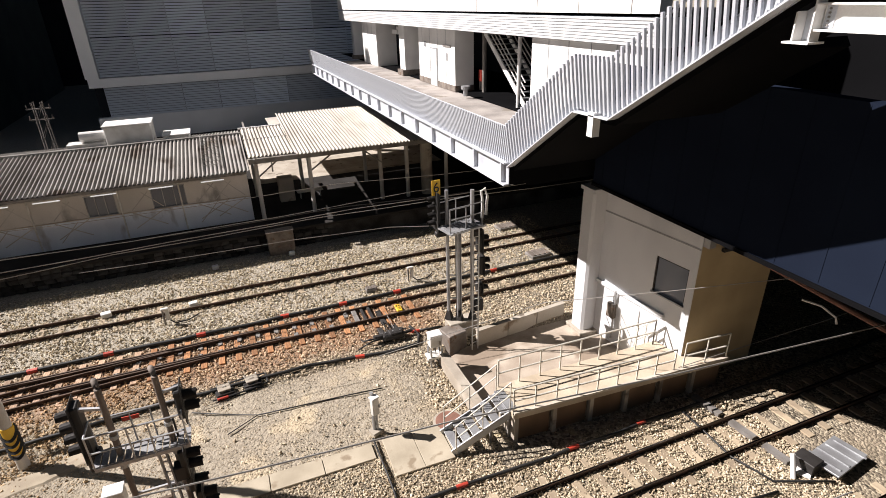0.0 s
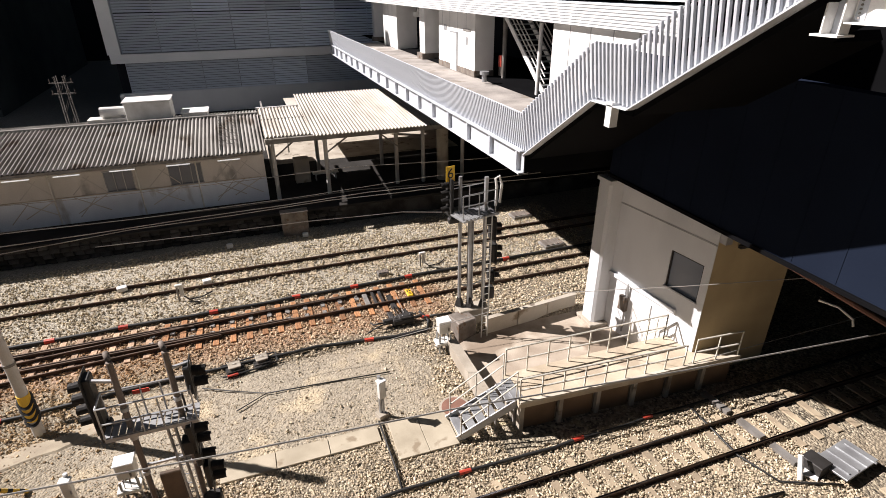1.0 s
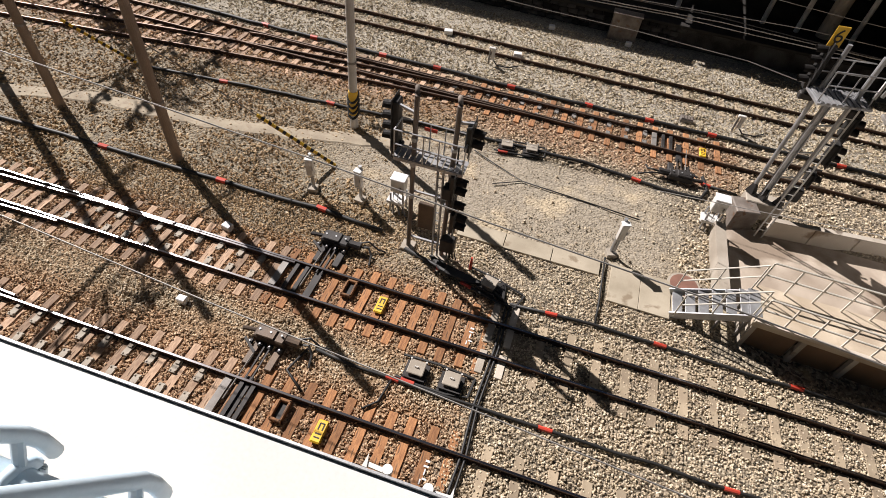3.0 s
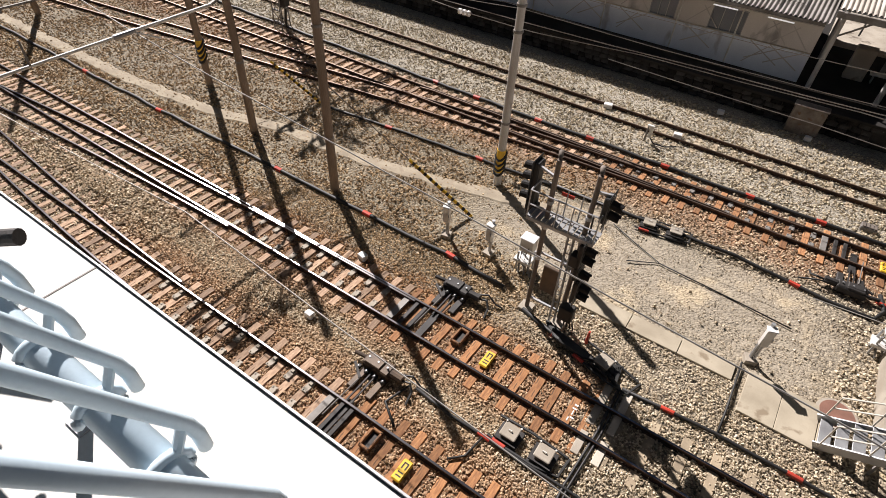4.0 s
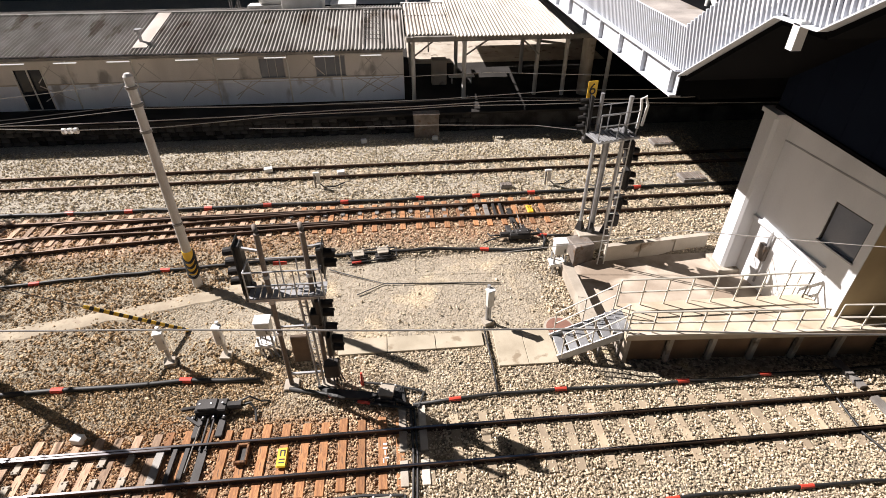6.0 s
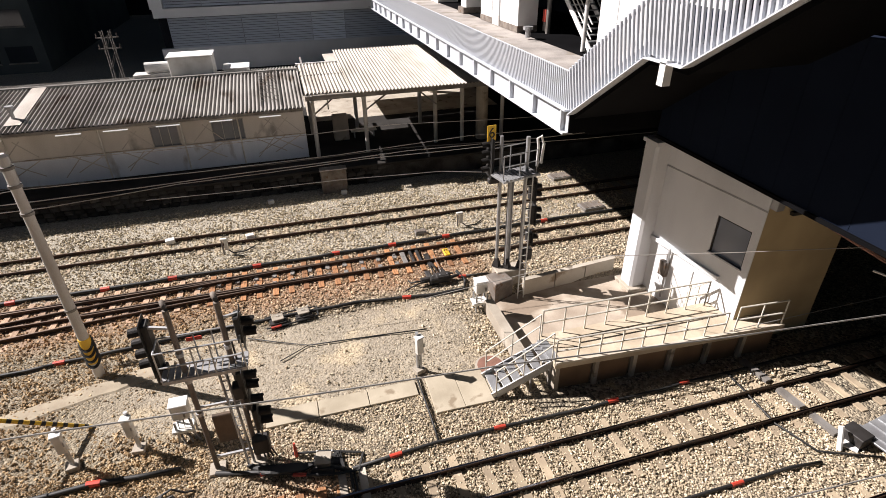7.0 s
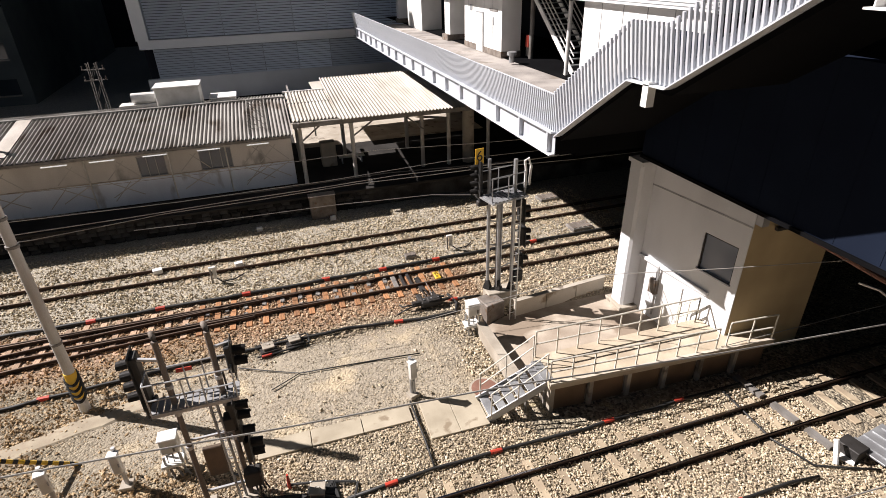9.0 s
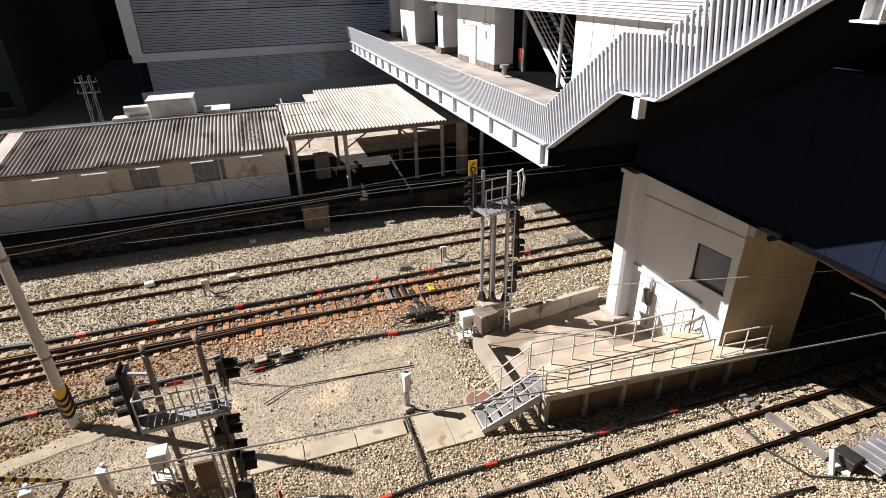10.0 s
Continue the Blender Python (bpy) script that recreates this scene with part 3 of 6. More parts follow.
for xa, xb in ((1.25, 2.6), (4.1, 5.6), (8.3, 7.0)):
    part("brace", incan(bar(B(), (xa, 30.3, 3.4), (xb, 30.0, 4.5), 0.08, 0.08)), STEEL_D, canopy)
for xa in (2.1, 4.1):
    part("tie_beam", incan(bar(B(), (xa, 30.3, 3.7), (xa + 0.4, 36.5, 3.9), 0.07, 0.1)), STEEL_D, canopy)
part("ceiling_board", incan(box(B(), (9, 40.5, 4.2), (12, 5, 0.05))), SLATE_L, canopy)
kiosk = thing("platform_bench", (2.9, 33.0, 1.0), "cream bench box under the platform canopy", "bench")
part("body", box(B(), (0, 0, 0.75), (0.9, 0.7, 1.5), 0, 0.03), CONC_PALE, kiosk)
part("seat", box(B(), (1.4, 0, 0.42), (1.6, 0.5, 0.06), 0, 0.02), BOX_W, kiosk)
for x in (0.8, 2.0):
    part("leg", box(B(), (x, 0, 0.2), (0.06, 0.4, 0.4)), STEEL, kiosk)

# ---- raised deck and its building ----
DX, DZ, DY0, DY1 = 7.93, 7.55, 14.05, 49.4
DECK_FALL = radians(-0.5)  # the deck falls slightly away from the stair
deck = thing("raised_deck", (DX, DY0, 0), "raised white-edged concourse deck over the tracks", "deck", "", "structure")
O3 = Vector((-DX, -DY0, 0))


def indeck(bm):
    bmesh.ops.translate(bm, verts=bm.verts, vec=O3)
    return bm


part("slab", indeck(box(B(), (24, (DY0 + DY1) / 2, DZ - 0.15), (32, DY1 - DY0 - 0.04, 0.3))), DECK, deck, "pale paved deck floor")
part("soffit", indeck(box(B(), (24.4, (DY0 + DY1) / 2, DZ - 0.6), (31.2, DY1 - DY0 - 0.4, 0.58))), DEEP_SHADE, deck)
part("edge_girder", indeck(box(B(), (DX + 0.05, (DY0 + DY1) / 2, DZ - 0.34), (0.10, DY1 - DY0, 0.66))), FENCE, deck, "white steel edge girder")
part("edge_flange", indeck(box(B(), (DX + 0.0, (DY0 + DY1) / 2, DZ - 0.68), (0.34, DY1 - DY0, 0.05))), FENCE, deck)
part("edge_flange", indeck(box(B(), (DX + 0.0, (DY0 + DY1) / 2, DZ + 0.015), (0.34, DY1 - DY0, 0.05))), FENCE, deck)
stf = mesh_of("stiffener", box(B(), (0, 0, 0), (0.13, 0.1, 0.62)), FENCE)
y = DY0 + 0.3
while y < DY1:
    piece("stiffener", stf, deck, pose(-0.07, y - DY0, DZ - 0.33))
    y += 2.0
part("end_girder", indeck(box(B(), (9.6, DY0 + 0.03, DZ - 0.4), (3.3, 0.12, 0.55))), DEEP_SHADE, deck)
for y, x in ((30.5, 11.2), (42, 11.2), (30.5, 22), (42, 22)):
    part("column", indeck(rod(B(), (x, y, -0.05), (x, y, DZ - 0.6), 0.36, n=16)), CONCRETE, deck)

deck.rotation_euler.x = DECK_FALL
LEAN = 9.0  # degrees by which the pickets lean outwards
fence = thing("deck_fence", (DX, DY0, DZ), "pale grey steel picket fence leaning out along the deck edge", "fence")
fence.rotation_euler.x = DECK_FALL
part("top_rail", box(B(), (-0.165, (DY1 - DY0) / 2, 1.16), (0.05, DY1 - DY0, 0.04)), FENCE, fence)
part("bottom_rail", box(B(), (0.03, (DY1 - DY0) / 2, 0.14), (0.05, DY1 - DY0, 0.04)), FENCE, fence)
pk = mesh_of("picket", box(B(), (0, 0, 0.62), (0.06, 0.055, 1.14)), FENCE)
for k in range(260):
    piece("picket", pk, fence, pose(0, 0.06 + k * 0.136, 0, 0, -LEAN, 0))

# stair that climbs from the deck's corner, with a landing half way
STAIR = [(DY0, DZ), (10.88, 9.76), (9.58, 9.80), (1.2, 15.2)]
stair = thing("outer_stair", (DX, DY0, DZ), "broad outer stair with pale grey picket balustrade", "stair")
O4 = Vector((-DX, -DY0, -DZ))


def instair(bm):
    bmesh.ops.translate(bm, verts=bm.verts, vec=O4)
    return bm


for (ya, za), (yb, zb) in zip(STAIR, STAIR[1:]):
    part("stringer", instair(bar(B(), (DX + 0.1, ya, za + 0.08), (DX + 0.1, yb, zb + 0.08), 0.03, 0.34)), FENCE, stair)
    part("stringer_flange", instair(bar(B(), (DX + 0.0, ya, za - 0.085), (DX + 0.0, yb, zb - 0.085), 0.24, 0.03)), FENCE, stair)
    part("fixing_rail", instair(bar(B(), (DX + 0.035, ya, za + 0.26), (DX + 0.035, yb, zb + 0.26), 0.07, 0.035)), STEEL, stair)
    part("hand_rail", instair(bar(B(), (DX - 0.15, ya, za + 1.12), (DX - 0.15, yb, zb + 1.12), 0.04, 0.035)), FENCE, stair)
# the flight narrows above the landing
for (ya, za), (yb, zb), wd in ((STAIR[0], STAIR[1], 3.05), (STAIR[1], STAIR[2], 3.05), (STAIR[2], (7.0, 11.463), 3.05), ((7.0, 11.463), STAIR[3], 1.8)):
    part("flight_soffit", instair(bar(B(), (DX + 0.1 + wd / 2, ya, za - 0.14), (DX + 0.1 + wd / 2, yb, zb - 0.14), wd, 0.2)), DEEP_SHADE, stair, "stair soffit painted near black for shade")
part("landing_stub", instair(box(B(), (DX - 0.02, 10.15, 9.5), (0.2, 0.2, 0.55))), WHITE, stair)
step_me = mesh_of("tread", box(B(), (0, 0, 0), (0.9, 0.3, 0.05)), DECK)
for (ya, za), (yb, zb), cnt in ((STAIR[0], STAIR[1], 12), (STAIR[2], STAIR[3], 28)):
    for k in range(cnt):
        f = (k + 0.5) / cnt
        piece("tread", step_me, stair, pose(0.56, ya + (yb - ya) * f - DY0, za + (zb - za) * f + 0.02 - DZ))
pk2 = mesh_of("picket", box(B(), (0, 0, 0.62), (0.06, 0.058, 1.24)), FENCE)
for (ya, za), (yb, zb) in zip(STAIR, STAIR[1:]):
    L = abs(yb - ya)
    cnt = int(L / 0.142)
    for k in range(cnt):
        f = (k + 0.5) / cnt
        piece("picket", pk2, stair, pose(-0.01, ya + (yb - ya) * f - DY0, za + (zb - za) * f - DZ, 0, -LEAN, 0))

# concourse building on the deck: white panels, dark openings, a broad white roof edge
FX = 12.1
conc = thing("concourse_building", (FX, 16, DZ), "white panelled concourse building standing on the deck", "building")
conc.rotation_euler.x = DECK_FALL
O5 = Vector((-FX, -16, -DZ))


def inconc(bm):
    bmesh.ops.translate(bm, verts=bm.verts, vec=O5)
    return bm


ZT = 10.8
for ya, yb, deep in ((12.6, 18.76, 0.2), (27.9, 33.56, 1.1), (36.4, 37.5, 2.6), (43.2, 47.4, 1.6)):
    px_ = FX - 0.75 if ya < 15 else FX
    part("wall_panel", inconc(box(B(), (px_ + deep / 2, (ya + yb) / 2, (DZ + ZT) / 2), (deep, yb - ya, ZT - DZ))), WHITE, conc, "white wall panel")
    k = ya + 1.25
    while k < yb - 0.3:
        part("panel_joint", inconc(box(B(), (px_ - 0.003, k, (DZ + ZT) / 2), (0.01, 0.03, ZT - DZ))), STEEL, conc)
        k += 1.25
for y, w in ((36.95, 1.1), (50.6, 0.8)):
    if y > 40:
        part("pilaster", inconc(box(B(), (FX + 0.7, y, (DZ + ZT) / 2), (1.6, w, ZT - DZ))), WHITE_WALL, conc)
    part("pilaster_base", inconc(box(B(), (FX + 0.5, y, DZ + 0.18), (1.4, w + 0.06, 0.36))), BOX_G, conc)
part("wall_base", inconc(box(B(), (FX + 0.55, 30.73, DZ + 0.16), (1.14, 5.7, 0.32))), BOX_G, conc)
part("brace", inconc(bar(B(), (FX + 1.0, 41.0, ZT - 0.4), (FX + 1.4, 38.2, DZ + 1.3), 0.12, 0.35)), WHITE, conc)
part("inner_bracket", inconc(box(B(), (FX + 1.2, 41.3, ZT - 0.7), (0.6, 1.2, 0.3))), WHITE, conc)
part("conduit", inconc(rod(B(), (FX + 1.3, 27.0, DZ), (FX + 1.3, 27.0, ZT), 0.12, n=10)), STEEL_D, conc)
part("wall_sign", inconc(box(B(), (FX - 0.02, 32.4, DZ + 2.25), (0.03, 0.35, 0.3))), STEEL, conc)
part("wall_sign", inconc(box(B(), (FX - 0.02, 29.0, DZ + 1.75), (0.03, 0.12, 0.4))), STEEL, conc)
# near-black wall and floor stand for the shade inside the openings
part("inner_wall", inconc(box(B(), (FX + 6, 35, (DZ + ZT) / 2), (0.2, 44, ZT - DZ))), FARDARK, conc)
part("inner_floor", inconc(box(B(), (FX + 3, 35, DZ + 0.01), (5.8, 44, 0.012))), DEEP_SHADE, conc)
part("service_door", inconc(box(B(), (FX - 0.02, 31.0, DZ + 1.02), (0.05, 0.95, 2.04), 0, 0.01)), BOX_W, conc, "white steel service door")
part("door_frame", inconc(box(B(), (FX - 0.01, 31.0, DZ + 1.05), (0.04, 1.1, 2.12))), STEEL, conc)
part("notice_plate", inconc(box(B(), (FX - 0.02, 29.0, DZ + 2.3), (0.03, 1.1, 0.1))), STEEL_D, conc)
part("roof_fascia", inconc(box(B(), (FX - 0.42, 31.7, ZT + 0.375), (1.1, 39.4, 0.75))), FACADE, conc, "white ribbed metal fascia")
for k in range(8):
    part("fascia_rib", inconc(box(B(), (FX - 0.985, 31.7, ZT + 0.05 + k * 0.095), (0.05, 39.4, 0.05))), WHITE, conc)
part("shadow_gap", inconc(box(B(), (FX - 0.1, 31.7, ZT + 0.8), (0.6, 39.4, 0.1))), DEEP_SHADE, conc)
part("upper_wall", inconc(box(B(), (FX - 0.8, 31.7, ZT + 2.3), (0.4, 39.4, 2.9))), WHITE, conc)
for y in (13.1, 15.6, 18.1, 20.6, 23.1):
    part("upper_joint", inconc(box(B(), (FX - 1.002, y, ZT + 2.3), (0.008, 0.03, 2.9))), STEEL_D, conc)
part("roof_slab", inconc(box(B(), (FX + 8, 33, ZT + 0.4), (15, 42, 0.3))), DEEP_SHADE, conc)
inner = thing("inner_stair", (13.0, 23.0, DZ), "steel stair with railings inside the concourse opening", "stair")
for s in (0, 1.2):
    part("stringer", bar(B(), (s, -1.0, 0), (s, 3.2, 3.0), 0.06, 0.25), WHITE, inner)
    for k in (0.45, 0.75, 1.05):
        part("rail", bar(B(), (s, -1.0, k), (s, 3.2, 3.0 + k), 0.04, 0.04), WHITE, inner)
for k in range(14):
    part("tread", box(B(), (0.6, -1.0 + k * 0.3, 0.1 + k * 0.214), (1.2, 0.28, 0.04)), STEEL, inner)
post = thing("deck_post", (12.6, 21.9, DZ), "slim white steel post in the concourse opening", "post")
part("shaft", rod(B(), (0, 0, 0), (0, 0, 3.0), 0.09, n=12), WHITE, post)
ext = thing("extinguisher_box", (13.4, 27.3, DZ), "red hydrant box by the concourse opening", "box")
part("body", box(B(), (0, 0, 0.75), (0.25, 0.3, 0.6), 0, 0.02), RED, ext)
part("foot", box(B(), (0, 0, 0.22), (0.2, 0.25, 0.44)), STEEL_D, ext)
bol = thing("deck_bollard", (11.8, 25.9, DZ), "stubby grey ventilator on the deck floor", "vent")
part("stem", rod(B(), (0, 0, 0), (0, 0, 0.35), 0.13, n=12), STEEL, bol)
part("cap", rod(B(), (0, 0, 0.35), (0, 0, 0.5), 0.24, n=12), STEEL, bol)

# side wall under and beyond the stair, shade painted into its panels
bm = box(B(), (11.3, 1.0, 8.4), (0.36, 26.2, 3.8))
side = setting("wall_concourse_side", bm, PANEL_SHADE, "grey panelled side wall of the concourse, painted near black for shade", "wall")
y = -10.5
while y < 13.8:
    part("panel_seam", box(B(), (11.115, y, 8.4), (0.010, 0.018, 3.7)), PANEL_SHADE, side)
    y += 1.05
part("bottom_trim", box(B(), (11.28, 1.0, 6.47), (0.44, 26.2, 0.1)), DEEP_SHADE, side)
# near-black ceiling and end sheet carry the shade below the concourse
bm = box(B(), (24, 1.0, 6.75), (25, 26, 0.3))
setting("ceiling_underpass", bm, DEEP_SHADE, "soffit of the concourse over the tracks, painted near black for shade", "ceiling")
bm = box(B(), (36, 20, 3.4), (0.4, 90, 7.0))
setting("wall_underpass_end", bm, DEEP_SHADE, "near-black sheet closing the shaded space below the concourse", "wall")
# added sheet, stands for the darkness seen past the stair
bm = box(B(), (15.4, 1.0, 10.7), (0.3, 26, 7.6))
setting("wall_concourse_inner", bm, DEEP_SHADE, "near-black sheet standing in for the shade behind the stair", "wall")
# white girder under the upper flight
gird = thing("stair_girder", (8.15, 5.75, 11.5), "white bolted steel girder with a short column under the stair", "girder")
part("column", box(B(), (0.1, 0.0, 0.36), (0.02, 0.22, 0.68)), FENCE, gird)
for y in (-0.13, 0.13):
    part("column_flange", box(B(), (0.0, y, 0.36), (0.2, 0.025, 0.68)), WHITE, gird)
part("seat_plate", box(B(), (0.0, 0.02, 0.01), (0.34, 0.42, 0.03)), WHITE, gird)
part("web", box(B(), (0.1, -5.15, 0.36), (0.03, 10, 0.33)), WHITE, gird)
part("flange", box(B(), (0.03, -5.15, 0.185), (0.22, 10, 0.025)), WHITE, gird)
part("flange", box(B(), (0.03, -5.15, 0.535), (0.22, 10, 0.025)), WHITE, gird)
part("splice_plate", box(B(), (0.078, -0.25, 0.36), (0.012, 0.14, 0.29)), FENCE, gird)
for k in range(5):
    part("bolt", rod(B(), (0.075, -0.24, 0.25 + k * 0.055), (0.05, -0.24, 0.25 + k * 0.055), 0.016, n=6), STEEL_D, gird)

# ---- buildings beyond ----
big = thing("louvred_building", (-10.75, 60, -0.5), "tall building clad in blue-grey louvre panels with pale metal bands", "building")
# near-black core paints the shade between the louvre slats
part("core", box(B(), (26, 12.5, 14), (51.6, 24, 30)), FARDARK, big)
part("corner_trim", box(B(), (0.45, -0.2, 18.2), (1.1, 1.0, 23.3)), FACADE, big)
part("band", box(B(), (26, -0.15, 6.15), (52, 0.7, 0.8)), FACADE, big)
part("base_band", box(B(), (26, -0.1, 1.9), (52, 0.6, 2.2)), FACADE, big)
bm = B()
for k in range(14):
    z = 0.12 + k * 0.243
    bar(bm, (-1.62, 0.03, z), (1.62, 0.03, z), 0.03, 0.195)
    bm.verts.ensure_lookup_table()
    for v in bm.verts[-8:]:
        v.co.y += 0.5 * (v.co.z - z)
for u in (-1.63, 1.63):
    box(bm, (u, 0.08, 1.7), (0.03, 0.12, 3.4))
lou = mesh_of("louvre_panel", bm, LOUVRE)
for row in range(6):
    for col in range(15):
        z = 2.95 if row == 0 else 6.6 + (row - 1) * 3.45
        sx = 0.93 if row == 0 else 1.0
        piece("louvre_panel", lou, big, pose(2.7 + col * 3.32, -0.12 - 0.05 * ((row + col) % 2), z) @ Matrix.Diagonal((1, 1, sx if row == 0 else 1, 1)))

# unseen height and depth are set so its shadow darkens ground behind the shed
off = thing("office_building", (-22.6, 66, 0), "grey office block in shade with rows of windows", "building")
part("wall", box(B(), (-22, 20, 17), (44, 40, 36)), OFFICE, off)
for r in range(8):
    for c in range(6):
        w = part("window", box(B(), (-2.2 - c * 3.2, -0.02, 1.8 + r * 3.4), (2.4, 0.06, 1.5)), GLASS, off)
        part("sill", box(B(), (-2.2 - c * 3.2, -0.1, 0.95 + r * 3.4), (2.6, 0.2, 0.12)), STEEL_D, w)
# added dark sheet in place of the shade far behind the shed
back = setting("backdrop_hill", box(B(), (-60, 112, 14), (260, 4, 40)), FARDARK, "near-black backdrop sheet standing in for distant shade", "backdrop")


# ---- pump house, yard, ramp and steps ----
HC, HL = Vector((12.88, 10.84)), Vector((12.36, 15.08))
hd = (HL - HC).normalized()
hn = Vector((-hd.y, hd.x))
house = thing("pump_house", (HC.x, HC.y, 0), "white rendered pump house under the concourse with one window", "building")


def inhouse(bm):
    bmesh.ops.translate(bm, verts=bm.verts, vec=(-HC.x, -HC.y, 0))
    return bm


HA = math.degrees(math.atan2(hd.y, hd.x))
LEN = (HL - HC).length


def hbox(bm, u0, u1, z0, z1, out0, out1, bevel=0.0):
    """A box on the front wall: u along it from the corner, out in front of it."""
    c = HC + hd * (u0 + u1) / 2 + hn * (out0 + out1) / 2
    return box(bm, (c.x, c.y, (z0 + z1) / 2), (abs(u1 - u0), abs(out1 - out0), z1 - z0), HA, bevel)


if hn.x > 0:
    hn = -hn
W0, W1, WZ0, WZ1 = 0.27, 1.55, 2.9, 4.22
bm = B()
hbox(bm, 0, W0, -0.6, 6.4, -0.3, 0)
hbox(bm, W1, LEN, -0.6, 6.4, -0.3, 0)
hbox(bm, W0, W1, -0.6, WZ0, -0.3, 0)
hbox(bm, W0, W1, WZ1, 6.4, -0.3, 0)
part("front_wall", inhouse(bm), WHITE_WALL, house, "white rendered front wall")
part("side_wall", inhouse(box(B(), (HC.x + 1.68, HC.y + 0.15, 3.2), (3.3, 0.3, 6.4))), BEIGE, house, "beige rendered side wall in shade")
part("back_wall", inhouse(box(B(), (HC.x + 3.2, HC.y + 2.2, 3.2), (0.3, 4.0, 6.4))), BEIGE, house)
part("roof", inhouse(box(B(), (HC.x + 1.4, HC.y + 2.2, 6.38), (3.2, 3.8, 0.1))), DEEP_SHADE, house)
part("wall_line", inhouse(hbox(B(), 0, LEN, 5.0, 5.05, 0, 0.012)), STEEL, house)
part("canopy_ledge", inhouse(hbox(B(), 0.9, LEN, 2.12, 2.26, 0, 0.10)), WHITE_WALL, house)
win = part("window", inhouse(hbox(B(), W0, W1, WZ0, WZ1, -0.12, -0.08)), PANE, house, "window pane in a reveal, tinted grey for reflected sky")
part("window_frame", inhouse(hbox(B(), W0 - 0.03, W1 + 0.03, WZ0 - 0.05, WZ0, -0.05, 0.05)), STEEL, win)
for u in (W0 + 0.02, W1 - 0.02):
    part("window_frame", inhouse(hbox(B(), u - 0.02, u + 0.02, WZ0, WZ1, -0.08, -0.03)), DARK, win)
part("window_frame", inhouse(hbox(B(), W0 + 0.04, W1 - 0.04, WZ1 - 0.05, WZ1, -0.08, -0.03)), DARK, win)
part("door", inhouse(hbox(B(), 1.9, 2.7, -0.14, 1.86, 0, 0.04)), WHITE, house, "white steel door")
part("meter_box", inhouse(hbox(B(), 2.95, 3.3, 1.0, 1.6, 0, 0.16, 0.01)), BOX_G, house)
part("pipe", inhouse(rod(B(), (HC + hd * 3.0 + hn * 0.08).to_3d() + Vector((0, 0, 0.1)), (HC + hd * 3.0 + hn * 0.08).to_3d() + Vector((0, 0, 2.2)), 0.04)), STEEL, house)
part("wall_bracket", inhouse(box(B(), (HC.x + 0.15, HC.y - 0.12, 5.35), (0.25, 0.25, 0.4))), STEEL, house)
part("wall_lamp", inhouse(box(B(), (HC.x + 1.3, HC.y - 0.1, 4.9), (1.0, 0.12, 0.1))), DARK, house)

col = thing("concrete_column", (12.16, 15.14, -0.15), "thick square white concrete column beside the pump house", "column")
part("shaft", prism(B(), [(-0.36, -0.24), (-0.26, -0.33), (0.30, -0.30), (0.34, 0.36), (0.26, 0.44), (-0.28, 0.42), (-0.36, 0.32)], 0.0, 6.0), WHITE_WALL, col)
part("cap_collar", prism(B(), [(-0.39, -0.36), (0.34, -0.33), (0.37, 0.46), (-0.39, 0.45)], 5.9, 6.04), WHITE_WALL, col)
part("footing", box(B(), (0, 0.02, 0.06), (1.0, 1.1, 0.16), 0, 0.02), CONCRETE, col)

YARDC = mat("yard_concrete", (0.50, 0.43, 0.35), (0.27, 0.215, 0.165), 0.9, 0, 5, 40, 0.2, 0.9, spots=((0.25, 0.195, 0.145), 0.5, 0.52))
yard = setting("yard_floor", prism(B(), [(6.0, 11.95), (12.9, 11.9), (12.9, 16.1), (11.9, 16.15), (7.2, 15.85), (6.0, 15.3)], -0.75, -0.15), YARDC, "brown stained concrete yard floor by the pump house", "floor")
low = setting("wall_yard_side", prism(B(), [(5.78, 15.0), (6.12, 15.0), (6.14, 11.95), (5.82, 11.95)], -0.76, 0.5), CONCRETE, "low concrete wall along the yard", "wall")
bw = thing("yard_back_wall", (7.65, 15.78, 0), "low wall of concrete panels behind the yard", "wall", "", "structure")
for k in range(3):
    part("concrete_panel", box(B(), (0.72 + k * 1.4, 0.1 + 0.135 * k, -0.12), (1.38, 0.16, 1.26), 5.6, 0.012), CONC_PALE, bw)
part("capping", box(B(), (2.12, 0.237, 0.525), (4.25, 0.2, 0.03), 5.6), CONCRETE, bw)

# ramp platform
RZ = 1.1
RAMPC = mat("ramp_concrete", (0.56, 0.48, 0.37), (0.37, 0.30, 0.215), 0.9, 0, 6, 50, 0.2, 0.8, spots=((0.38, 0.31, 0.23), 0.8, 0.56))
ramp = thing("ramp_platform", (6.4, 10.5, 0), "raised concrete ramp platform with brown panels between pale posts", "platform", "", "structure")
RP = [(6.38, 10.57), (14.2, 10.08), (14.2, 10.84), (12.9, 10.84), (12.85, 11.9), (6.5, 11.99)]
part("slab", prism(B(), [(p[0] - 6.4, p[1] - 10.5) for p in RP], RZ - 0.16, RZ), RAMPC, ramp, "pale concrete walkway slab")
part("core", prism(B(), [(0.2, 0.35), (7.6, -0.05), (6.4, 1.3), (0.25, 1.35)], -0.1, RZ - 0.162), CONCRETE, ramp)
BROWN = mat("brown_panel", (0.20, 0.125, 0.07), (0.13, 0.08, 0.045), 0.8, 0, 5, 60, 0.2)
